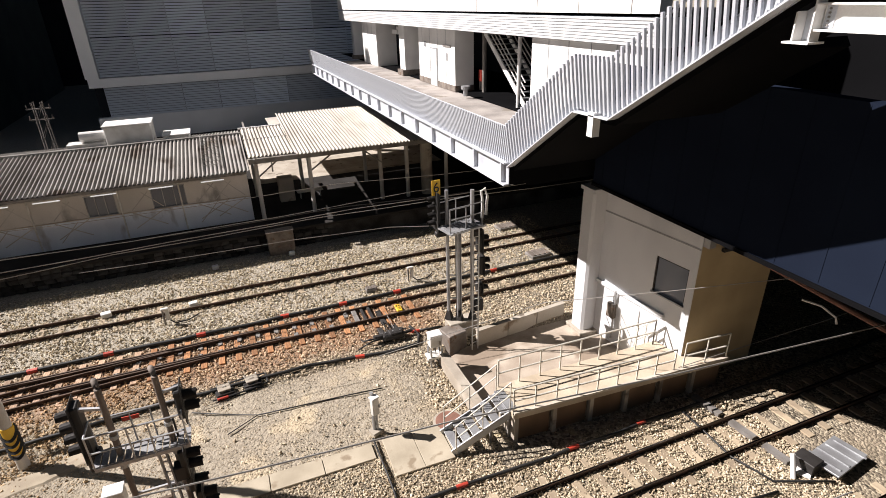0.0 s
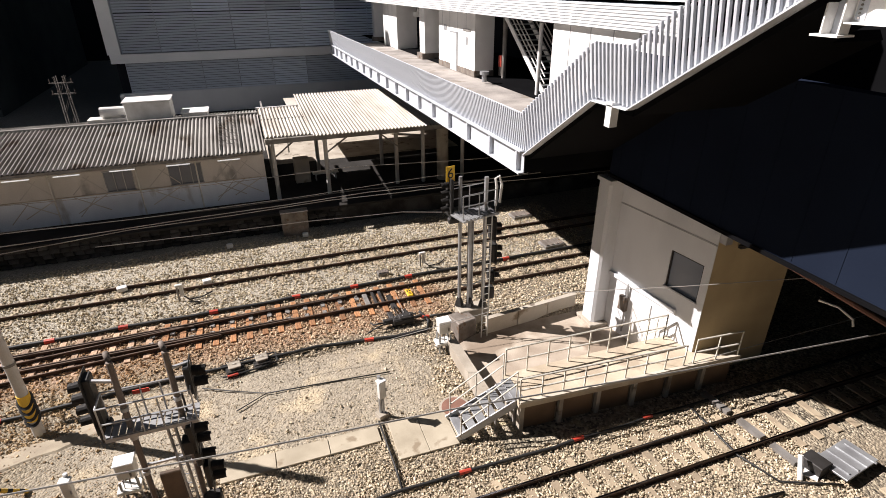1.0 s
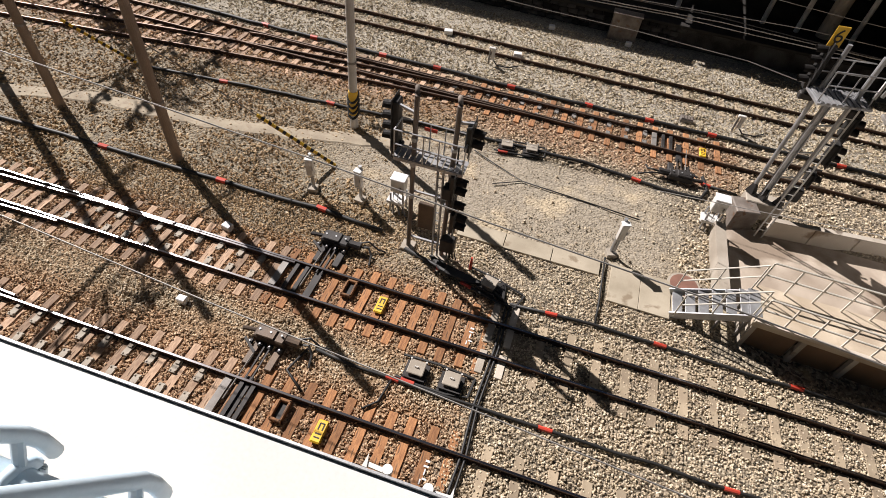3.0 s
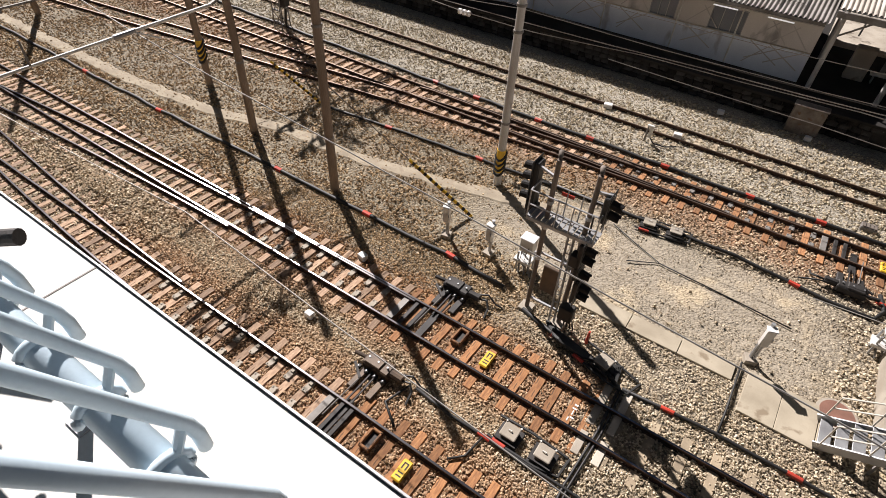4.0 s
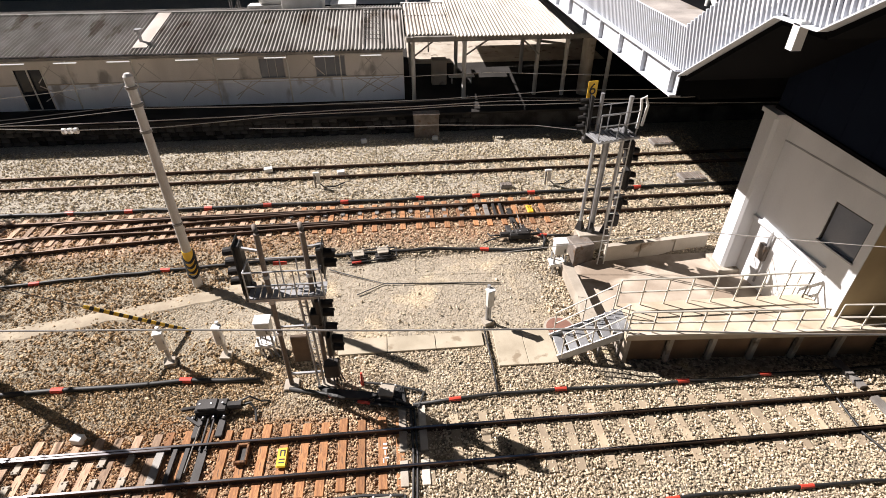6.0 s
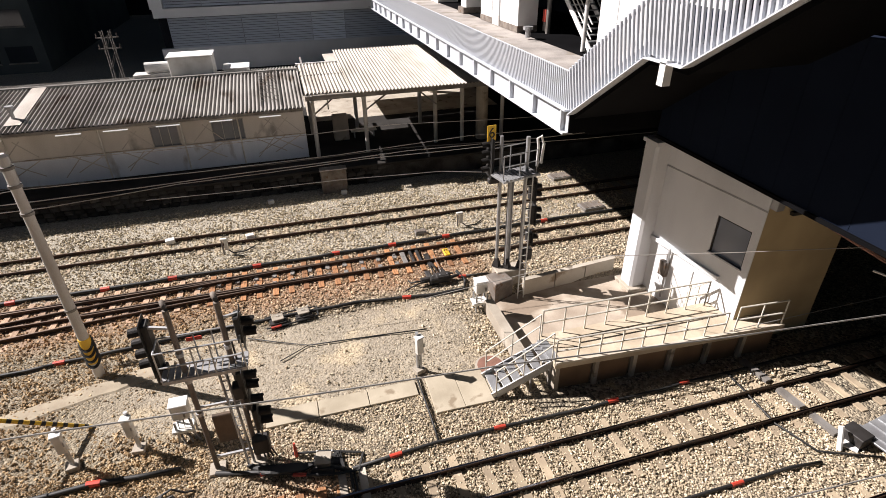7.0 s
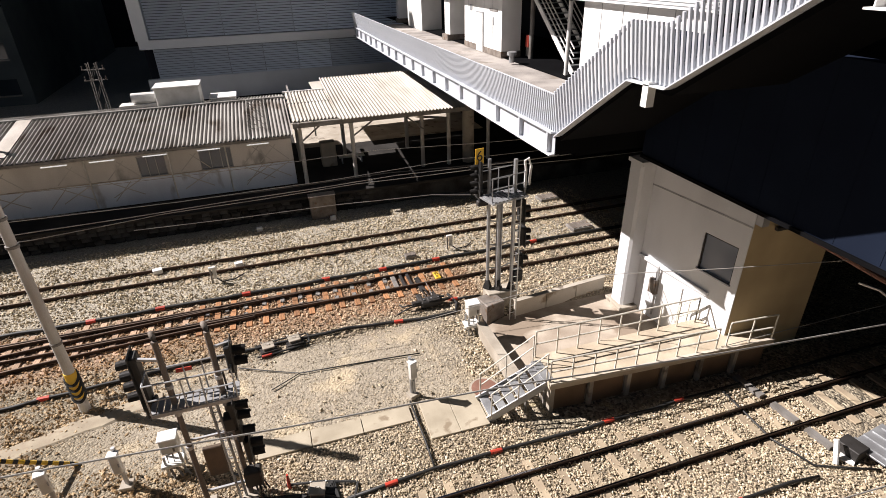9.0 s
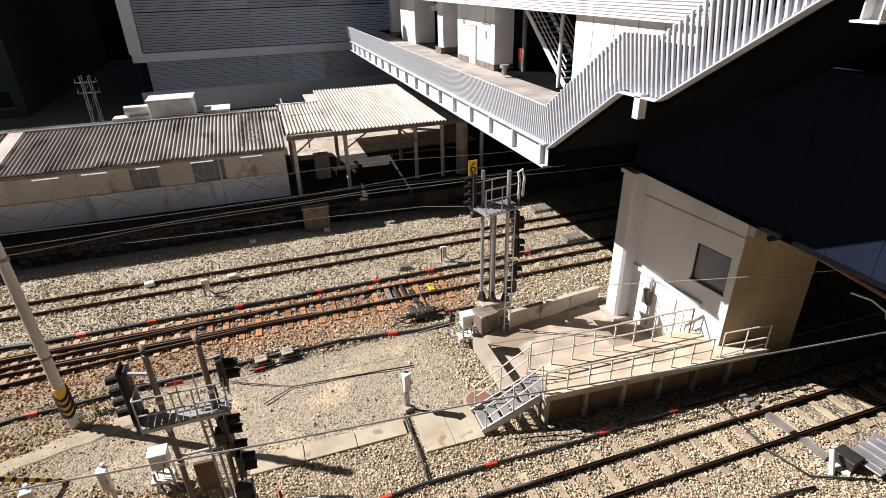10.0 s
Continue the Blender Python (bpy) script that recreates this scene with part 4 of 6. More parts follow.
for k in range(6):
    f0, f1 = k / 6, (k + 1) / 6
    xa, ya = 0.0 + 7.7 * f0, 0.13 - 0.46 * f0
    part("post", box(B(), (xa + 0.12, ya + 0.06, (RZ - 0.16) / 2 - 0.05), (0.13, 0.14, RZ - 0.1), -3.6), CONCRETE, ramp)
    part("infill_panel", box(B(), (xa + 0.72, ya + 0.10, 0.45), (1.1, 0.08, 0.95), -3.6), BROWN, ramp)
part("kerb", bar(B(), (0.0, 0.1, RZ + 0.04), (7.8, -0.38, RZ + 0.04), 0.1, 0.08), CONC_PALE, ramp)
part("end_wall", box(B(), (0.12, 0.75, 0.45), (0.14, 1.25, 0.98)), CONCRETE, ramp)

RAILP = mat("rail_cream_paint", (0.72, 0.69, 0.62), (0.55, 0.52, 0.45), 0.55, 0.1, 9, 70, 0.08)


def handrail(pts, label, step=1.0, h=1.0):
    a = Vector(pts[0])
    t = thing("hand_railing", a, label, "railing", "ramp railings")
    q = [Vector(p) - a for p in pts]
    for p0, p1 in zip(q, q[1:]):
        L = (p1 - p0).length
        n = max(1, round(L / step))
        for k in range(n + 1):
            p = p0.lerp(p1, k / n)
            part("post", rod(B(), p, p + Vector((0, 0, h)), 0.026, n=6), RAILP, t)
        for hh in (h, h * 0.52):
            part("rail", rod(B(), p0 + Vector((0, 0, hh)), p1 + Vector((0, 0, hh)), 0.03, n=6), RAILP, t)
    return t


handrail([(6.42, 10.66, RZ), (12.05, 10.3, RZ)], "cream tubular steel railing along the ramp edge", 0.75, 0.86)
handrail([(6.55, 11.9, RZ), (12.5, 11.75, RZ)], "cream tubular steel railing along the yard side of the ramp", 0.75)
handrail([(12.4, 10.27, RZ), (14.1, 10.14, RZ)], "short cream tubular railing at the ramp end", 0.85)
handrail([(12.5, 11.75, RZ), (12.35, 12.4, 0.4)], "short sloping cream railing down to the yard", 0.6)

steps = thing("steel_steps", (4.5, 11.3, 0), "grey steel steps with side plates up to the ramp", "steps")
for y in (-0.45, 0.45):
    part("side_plate", bar(B(), (0.05, y, 0.1), (2.0, y - 0.05, RZ - 0.1), 0.04, 0.26), STEEL, steps)
for k in range(6):
    part("tread", box(B(), (0.25 + k * 0.3, -0.02, 0.17 + k * 0.172), (0.28, 0.86, 0.03), 0, 0.005), STEEL, steps)
part("top_plate", box(B(), (1.98, -0.02, RZ - 0.01), (0.3, 0.95, 0.04)), STEEL, steps)
for x in (1.3, 1.9):
    for y in (-0.4, 0.4):
        part("leg", box(B(), (x, y, x * 0.25), (0.06, 0.06, x * 0.5)), STEEL_D, steps)
for y in (-0.47, 0.45):
    part("rail_post", rod(B(), (0.15, y, 0.15), (0.15, y, 1.1), 0.02, n=6), RAILP, steps)
    part("rail_post", rod(B(), (1.0, y, 0.6), (1.0, y, 1.6), 0.02, n=6), RAILP, steps)
    part("rail_post", rod(B(), (1.9, y, RZ), (1.9, y, 2.1), 0.02, n=6), RAILP, steps)
    for hh in (0, -0.45):
        part("rail", rod(B(), (0.15, y, 1.1 + hh), (1.9, y, 2.1 + hh), 0.022, n=6), RAILP, steps)
man = thing("manhole_cover", (4.98, 12.2, 0.02), "round rusty brown manhole cover in the gravel", "manhole")
part("lid", rod(B(), (0, 0, -0.02), (0, 0, 0.05), 0.42, n=24), MANHOLE, man)
part("ring", rod(B(), (0, 0, -0.03), (0, 0, 0.03), 0.5, n=24), CONCRETE, man)

# paths
slab = thing("concrete_walkway", (2.7, 11.2, 0), "pale concrete walkway slabs leading to the steps", "pavement", "", "structure")
for k, w in enumerate((1.5, 1.46)):
    part("slab", box(B(), (0.54 + k * 0.91, 0.3 - 0.03 * k, 0.0), (0.9, w, 0.12), -1, 0.01), WALKC, slab)
part("slab", box(B(), (2.02, 0.1, 0.0), (0.2, 1.0, 0.1), -1, 0.01), WALKC, slab)
for k in range(3):
    part("slab", box(B(), (-0.98 - k * 1.5, 0.75, 0.0), (1.48, 0.64, 0.1), 0, 0.01), WALKC, slab)
pp = [(-4.9, 15.2), (-5.7, 15.12), (-6.6, 14.85), (-8.9, 14.2), (-12.3, 13.5), (-16.4, 13.2), (-19.9, 12.25), (-25.7, 11.78), (-35, 11.75), (-60, 11.7)]
bm = B()
row = []
for i in range(len(pp) - 1):
    a, b = Vector(pp[i]), Vector(pp[i + 1])
    n = max(2, int((b - a).length / 0.35))
    for k in range(n):
        f = k / n
        p = a.lerp(b, f)
        d0 = (Vector(pp[i + 1]) - Vector(pp[max(i - 1, 0)])).normalized()
        d1 = (Vector(pp[min(i + 2, len(pp) - 1)]) - a).normalized()
        d = d0.lerp(d1, f)
        s = Vector((-d.y, d.x))
        wl, wr = 0.27 + 0.14 * noise.noise((p.x * 1.3, 0, 0)), 0.27 + 0.14 * noise.noise((p.x * 1.3, 5, 0))
        row.append([bm.verts.new((p.x + s.x * u, p.y + s.y * u, z)) for u, z in ((wl + 0.25, -0.12), (wl, 0.03), (0, 0.04), (-wr, 0.03), (-wr - 0.25, -0.12))])
for a, b in zip(row, row[1:]):
    for k in range(4):
        bm.faces.new((a[k], a[k + 1], b[k + 1], b[k]))
setting("path_trodden", bm, DIRT, "pale trodden service path between the tracks", "path")

# near ledge with its bent tubes, and the wall behind the camera
setting("roof_ledge", box(B(), (-24, -3.08, 9.45), (52, 8.0, 0.3), 0, 0.01), LEDGE, "bright white flat roof ledge in full sun", "roof")


# ---- cables and troughs ----
def cable(name, pts, r, label, marks=(), wobble=0.06, z=0.06):
    """A cable lying on the stones, with tape wraps at the given distances along x."""
    t = thing(name, (pts[0][0], pts[0][1], 0), label, "cable", "cables along the tracks")
    o = Vector((pts[0][0], pts[0][1], 0))
    fine = []
    for a, b in zip(pts, pts[1:]):
        a, b = Vector(a).to_3d(), Vector(b).to_3d()
        n = max(1, int((b - a).length / 0.8))
        fine += [a.lerp(b, k / n) for k in range(n)]
    fine.append(Vector(pts[-1]).to_3d())
    fine = [p + Vector((0, wobble * noise.noise((p.x * 0.8, p.y * 0.8, 7.0)), z + 0.02 * noise.noise((p.x, p.y, 1.0)))) - o for p in fine]
    part("sheath", tube(B(), fine, r, 8), BLACK, t, smooth=True)
    for m in marks:
        k = min(range(len(fine) - 1), key=lambda i: abs(fine[i].x + o.x - m))
        a, b = fine[k], fine[k + 1]
        d = (b - a).normalized()
        part("tape", tube(B(), [a - d * 0.17, a, a + d * 0.17], r + 0.012, 8), RED, t, "red tape wrap")
    return t


cable("signal_cable", [(-60, 11.1), (-35, 11.04), (-25.5, 10.9), (-14.2, 10.93), (-6.3, 10.98), (-4.2, 10.86)], 0.075, "thick black signal cable with red tape lying on ballast", (-27.5, -21.3, -14.0, -9.75, -6.4), 0.1)
cable("signal_cable", [(-3.3, 10.45), (-2.0, 10.1), (-0.6, 9.95), (0.1, 9.55)], 0.06, "thick black signal cable with red tape lying on ballast", (-1.4,))
cable("signal_cable", [(0.15, 9.6), (2.5, 9.74), (7.1, 9.66), (12.9, 9.7), (24, 9.7)], 0.05, "black signal cable with red tape beside the rail", (1.8, 4.5, 7.9, 10.8))
cable("signal_cable", [(-4.2, 6.35), (-2.1, 6.25), (0.9, 6.28), (6.1, 6.32), (11.1, 6.32), (12.0, 6.2)], 0.045, "black signal cable with red tape between two tracks", (-2.0, 1.8, 5.7, 9.6))
cable("signal_cable", [(-40, 21.1), (-25.1, 20.92), (-11.4, 20.76), (1.0, 20.72), (8.5, 20.8), (24, 20.9)], 0.085, "thick black signal cable with red tape lying on ballast", (-14.2, -11.0, -8.2, -5.5, -2.2, 0.6, 3.1, 6.4, 11.0), 0.12)
cable("signal_cable", [(-16, 15.7), (-12.9, 16.02), (-8.55, 16.4), (-2.8, 16.75), (1.3, 16.9), (4.2, 16.5), (5.5, 16.55), (5.75, 17.1), (5.6, 17.8)], 0.065, "thick black signal cable with red tape lying on soil", (-12.9, -8.55, 3.2), 0.08)
cable("signal_cable", [(5.7, 17.4), (6.8, 17.3)], 0.05, "short black signal cable with red tape at the mast foot", (6.6,))
cable("signal_cable", [(-0.05, 3.2), (0.05, 5.0), (0.0, 6.3), (0.1, 8.0), (0.08, 9.6)], 0.035, "thin black cable crossing under the rails", (), 0.05)
cable("signal_cable", [(0.08, 3.2), (0.16, 5.0), (0.1, 6.3), (0.2, 8.0), (0.18, 9.6)], 0.03, "thin black cable crossing under the rails", (), 0.05)
cable("signal_cable", [(2.55, 9.75), (2.57, 10.6), (2.56, 12.4)], 0.03, "thin black cable across the walkway", (), 0.02, 0.075)
cable("signal_cable", [(12.0, 9.75), (11.85, 7.6), (12.2, 6.5), (13.7, 5.85)], 0.03, "thin black cable crossing under the rails", (), 0.03)
cable("signal_cable", [(-0.6, 14.9), (1.2, 14.8), (3.5, 14.6)], 0.022, "thin brown ground wire over the soil", (), 0.05, 0.05)
cable("signal_cable", [(-1.55, 14.4), (-0.6, 14.9), (-2.6, 15.9)], 0.02, "thin brown ground wire over the soil", (), 0.05, 0.05)
cable("signal_cable", [(-4.4, 6.3), (-4.6, 5.6), (-4.0, 5.2)], 0.035, "black motor cable looping to the rail", (), 0.02)
cable("signal_cable", [(-2.1, 6.3), (-2.2, 5.6), (-2.5, 5.3)], 0.03, "black bond cable looping to the rail", (), 0.02)
trough = thing("cable_crossing", (0.1, 8.2, 0), "steel cable crossing plates between the sleepers", "plate")
for y in (8.5, 7.55, 9.2):
    part("plate", box(B(), (0.28, y - 8.2, 0.0), (0.2, 0.7, 0.09), 0, 0.01), CONC_PALE, trough)
    part("plate", box(B(), (-0.25, y - 8.2, 0.0), (0.2, 0.7, 0.09), 0, 0.01), CONCRETE, trough)


# ---- trackside machines ----
def point_machine(x, y, rz, material, label):
    t = thing("point_machine", (x, y, 0), label, "machine", "point machines")
    t.rotation_euler.z = radians(rz)
    part("case", box(B(), (0, 0.12, 0.2), (0.85, 0.42, 0.24), 0, 0.04), material, t)
    part("lid", box(B(), (-0.1, 0.12, 0.335), (0.5, 0.36, 0.06), 0, 0.02), material, t)
    part("motor", rod(B(), (0.42, 0.12, 0.22), (0.78, 0.12, 0.22), 0.12, n=10), material, t)
    part("arm", rod(B(), (-0.42, 0.15, 0.2), (-0.8, 0.1, 0.2), 0.06, n=8), material, t)
    for s in (-0.28, 0.32):
        part("timber", box(B(), (s, -0.27, 0.03), (0.2, 0.95, 0.13), 0, 0.02), material, t)
    for s in (-0.05, 0.1):
        part("throw_bar", bar(B(), (s, -0.1, 0.12), (s, -1.15, 0.1), 0.035, 0.035), DARK, t)
    part("gauge_plate", box(B(), (0.03, -1.55, 0.03), (0.2, 1.1, 0.05)), DARK, t)
    for k in range(4):
        u = -0.45 + 0.27 * k
        part("lug", box(B(), (u, -0.16, 0.11), (0.12, 0.14, 0.1), 0, 0.015), DARK, t)
        part("lug_bolt", rod(B(), (u, -0.18, 0.15), (u, -0.18, 0.2), 0.022, n=6), STEEL, t)
    part("crank", bar(B(), (-0.62, -0.12, 0.16), (-0.2, -0.42, 0.14), 0.07, 0.05), DARK, t)
    part("detector_rod", rod(B(), (-0.2, -0.42, 0.14), (-0.24, -1.75, 0.12), 0.018, n=6), STEEL_D, t)
    part("feed_cable", tube(B(), [(0.78, 0.12, 0.2), (1.0, 0.16, 0.24), (1.15, 0.0, 0.12), (1.2, -0.3, 0.03)], 0.035, 6), BLACK, t)
    part("feed_cable", tube(B(), [(0.6, 0.2, 0.22), (0.95, 0.36, 0.26), (1.25, 0.3, 0.1), (1.45, 0.35, 0.04)], 0.03, 6), BLACK, t)
    for k in range(3):
        part("bolt", rod(B(), (-0.3 + k * 0.3, 0.12, 0.34), (-0.3 + k * 0.3, 0.12, 0.38), 0.03, n=6), STEEL, t)
    return t


BRONZE = mat("greasy_brown_iron", (0.13, 0.085, 0.05), (0.06, 0.04, 0.028), 0.55, 0.2, 9, 70, 0.3)
point_machine(-5.25, 9.75, 0, DARK, "black greasy point machine beside the rail on timbers")
point_machine(-5.35, 6.15, 0, BRONZE, "brown greasy point machine between two tracks on timbers")
point_machine(4.75, 17.45, 180, DARK, "dark point machine beside the rusty switch")


def bond_box(x, y, rz, label, n=2, red=True, low=1.0):
    t = thing("impedance_bond", (x, y, 0), label, "bond", "impedance bonds")
    t.rotation_euler.z = radians(rz)
    for k in range(n):
        u = (k - (n - 1) / 2) * 0.92
        b = part("box", box(B(), (u, 0, 0.2), (0.36, 0.36, 0.3), 0, 0.03), BOX_G, t)
        part("lid", box(B(), (u, 0, 0.37), (0.42, 0.4, 0.06), 0, 0.02), CONCRETE, b)
        for s in (-0.2, 0.2):
            part("bolt", rod(B(), (u + s, 0.2, 0.38), (u + s, 0.2, 0.43), 0.025, n=6), BOX_W, b)
        part("skirt", box(B(), (u, -0.05, 0.04), (0.6, 0.6, 0.1)), DARK, b)
        part("terminal_bar", bar(B(), (u - 0.28, -0.26, 0.2), (u + 0.28, -0.26, 0.2), 0.05, 0.09), DARK, b)
        part("lifting_eye", tube(B(), [(u - 0.06, 0, 0.39), (u - 0.04, 0, 0.46), (u + 0.04, 0, 0.46), (u + 0.06, 0, 0.39)], 0.014, 6), BOX_W, b)
    part("bus_cable", tube(B(), [(-0.9, -0.3, 0.1), (-0.4, -0.36, 0.12), (0.4, -0.36, 0.12), (0.95, -0.25, 0.1), (1.0, 0.3, 0.08)], 0.04, 6), BLACK, t)
    part("bus_cable", tube(B(), [(-0.9, 0.34, 0.1), (0, 0.36, 0.14), (0.95, 0.3, 0.1)], 0.04, 6), BLACK, t)
    if red:
        part("tape", rod(B(), (-0.75, -0.34, 0.12), (-0.4, -0.36, 0.13), 0.055), RED, t)
    t.scale.z = low


bond_box(-1.15, 6.68, 0, "pair of grey impedance bond boxes between two tracks", 2, True, 0.62)
bond_box(-1.1, 16.65, 8, "pair of grey impedance bond boxes with red cable tape", 2, True, 0.65)
bond_box(-0.55, 9.95, -14, "grey impedance bond box in a nest of black cables", 1, True, 0.75)
nest = thing("cable_nest", (-1.6, 10.1, 0), "coils of black cable beside the bond box", "cables")
for k in range(7):
    r = 0.25 + 0.09 * k
    part("coil", tube(B(), [(-0.9 + 0.05 * k, 0.35 - 0.05 * k, 0.06), (-0.3, 0.1 - 0.06 * k, 0.12 + 0.02 * k), (0.5, -0.05 - 0.03 * k, 0.1), (1.2 + 0.05 * k, -0.2 + 0.05 * k, 0.08), (1.55, -0.25 - 0.05 * k, 0.03)], 0.05, 6), BLACK, nest)
part("marker", rod(B(), (0.35, 0.35, 0), (0.35, 0.35, 0.5), 0.05, 0.03, 8), RED, nest, "red marker stub")


def beacon(x, y, yellow, label):
    t = thing("track_beacon", (x, y, 0), label, "beacon", "beacons between the rails")
    if yellow:
        part("plate", box(B(), (0, 0, 0.08), (0.26, 0.56, 0.08), 0, 0.03), YELLOW, t)
        for dx_, dy_, sx, sy in ((0.0, -0.16, 0.14, 0.03), (0.0, -0.07, 0.14, 0.03), (-0.05, 0.1, 0.03, 0.16), (0.05, 0.1, 0.03, 0.16), (0, 0.18, 0.12, 0.03)):
            part("mark_bar", box(B(), (dx_, dy_, 0.124), (sx, sy, 0.006)), BLACK, t)
    else:
        bm = B()
        for sx, sy, w, h in ((-0.13, 0, 0.06, 0.56), (0.13, 0, 0.06, 0.56), (0, 0.25, 0.32, 0.07), (0, -0.25, 0.32, 0.07)):
            box(bm, (sx, sy, 0.1), (w, h, 0.12), 0, 0.015)
        part("coil_frame", bm, WOOD_RUST, t)
        part("coil_bed", box(B(), (0, 0, 0.04), (0.3, 0.5, 0.06)), DARK, t)


beacon(-3.18, 8.23, True, "yellow track beacon plate with dark marks between the rails")
beacon(-3.16, 4.45, True, "yellow track beacon plate with dark marks between the rails")
beacon(5.62, 19.37, True, "small yellow beacon plate on the rusty switch")
beacon(-4.2, 8.42, False, "rusty framed track coil between the rails")
beacon(-4.22, 4.6, False, "rusty framed track coil between the rails")

# slide plates under the switch blades
bm = box(B(), (0, 0, 0.02), (0.17, 0.36, 0.04), 0, 0.006)
box(bm, (0, 0.1, 0.05), (0.1, 0.1, 0.05))
for u in (-0.06, 0.06):
    rod(bm, (u, -0.13, 0.03), (u, -0.13, 0.065), 0.022, n=6)
slide, slide_dark = mesh_of("slide_plate", bm.copy(), CONCRETE), mesh_of("slide_plate", bm, STEEL_D)
for tr, x0, x1, n in ((track_a, -6.3, -13.0, 11), (track_b, -5.8, -12.4, 11), (track_c, 3.4, -5.2, 13)):
    for k in range(n):
        x = x0 + (x1 - x0) * k / (n - 1)
        for s in (-1, 1):
            piece("slide_plate", slide_dark if tr is track_c else slide, tr, pose(x, s * (G2 - 0.2), 0.012, 0, 0, 0 if s > 0 else 180))
for tr, x0 in ((track_a, -5.6), (track_b, -5.1), (track_c, 4.4)):
    for k in range(2):
        part("stretcher_bar", box(B(), (x0 - 0.3 * k, 0, 0.07), (0.12, 1.0, 0.07), 0, 0.01), DARK, tr)
    part("blade_tie", box(B(), (x0 - 0.65, 0, 0.085), (0.2, 0.9, 0.05), 0, 0.01), STEEL_D, tr)
# paint dashes on the last timber sleepers
for tr in (track_a, track_b):
    for u, v, w, h in ((-0.62, 0.2, 0.1, 0.05), (-0.62, 0.08, 0.12, 0.04), (-0.62, -0.05, 0.03, 0.14), (-0.58, -0.2, 0.1, 0.04), (-0.66, -0.28, 0.03, 0.12)):
        part("paint_mark", box(B(), (u, v, 0.016), (w, h, 0.006)), WHITE, tr)


# ---- poles ----
def pole(x, y, h, r, material, label, stripe=None, clamps=(), arms=()):
    t = thing("line_pole", (x, y, 0), label, "pole", "line poles")
    part("shaft", rod(B(), (0, 0, -0.1), (0, 0, h), r, r * 0.82, 16), material, t, smooth=False)
    part("cap", rod(B(), (0, 0, h), (0, 0, h + 0.08), r * 0.9, r * 0.5, 16), material, t)
    if stripe:
        z0, z1 = stripe
        part("sleeve", rod(B(), (0, 0, z0), (0, 0, z1), r + 0.012, n=20), YELLOW, t, "yellow sleeve with black diagonal stripes")
        k, zz = 0, z0
        while zz < z1 - 0.16:
            pts = [((r + 0.016) * math.cos(a), (r + 0.016) * math.sin(a), zz + 0.07 + 0.19 * math.sin(a)) for a in np.linspace(0, 2 * math.pi, 21)]
            part("stripe", tube(B(), pts, 0.055, 4), BLACK, t)
            zz += 0.22
    for z in clamps:
        part("clamp", rod(B(), (0, 0, z - 0.04), (0, 0, z + 0.04), r + 0.008, n=16), STEEL_D, t)
    if arms:
        for z, reach in arms:
            part("cantilever", bar(B(), (0, 0, z), (0, reach, z + 0.3), 0.07, 0.07), STEEL_D, t)
            part("cantilever_stay", bar(B(), (0, 0, z + 1.0), (0, reach, z + 0.35), 0.04, 0.04), STEEL_D, t)
            part("steady_arm", bar(B(), (0, reach * 0.5, z + 0.2), (0.3, reach, z - 0.25), 0.04, 0.04), STEEL_D, t)
            for u in (0.12, 0.2, 0.28):
                part("insulator", rod(B(), (0, reach * u - 0.05, z + 0.3 * u), (0, reach * u + 0.05, z + 0.3 * u), 0.11, n=8), WHITE, t)
    return t


pole(-7.17, 15.52, 7.4, 0.155, POLE_C, "grey concrete line pole with a striped yellow sleeve", (0.55, 1.5), (2.6, 5.8, 6.6, 7.1))
pole(-11.75, 11.43, 8.85, 0.16, POLE_BROWN, "tall brown line pole standing in the ballast", None, (2.2, 6.0, 8.2))
pole(-17.17, 12.34, 9.5, 0.16, POLE_BROWN, "tall brown line pole standing by the path", None, (3.0, 8.6))
# its bracket arms are added high up for the shadows they cast
pole(-21.95, 13.85, 9.6, 0.16, POLE_BROWN, "brown line pole with a striped yellow sleeve", (1.2, 2.1), (), ((7.4, -2.6), (8.5, 2.4)))
pole(-36.0, 13.2, 11.0, 0.16, POLE_BROWN, "brown line pole standing far along the track", None)


def guy(a, b, top, label):
    """A stay wire with a striped guard near the ground."""
    t = thing("guy_wire", (a[0], a[1], 0), label, "wire", "guy wires")
    a, b, top = Vector(a), Vector(b), Vector(top)
    o = Vector((a.x, a.y, 0))
    part("wire", rod(B(), a - o, top - o, 0.018, n=5), STEEL_D, t)
    d = (top - a).normalized()
    L = (b - a).length
    part("guard", rod(B(), a - o + d * 0.1, a - o + d * L, 0.055, n=8), YELLOW, t, "yellow and black guard tube")
    n = int(L / 0.26)
    for k in range(n):
        part("stripe", rod(B(), a - o + d * (0.2 + k * 0.26), a - o + d * (0.31 + k * 0.26), 0.059, n=8), BLACK, t)


guy((-6.75, 13.15, 0), (-9.3, 12.65, 1.6), (-11.7, 11.6, 4.0), "stay wire with yellow and black striped guard")
guy((-16.55, 15.75, 0), (-18.8, 15.2, 1.6), (-21.9, 13.95, 4.0), "stay wire with yellow and black striped guard")


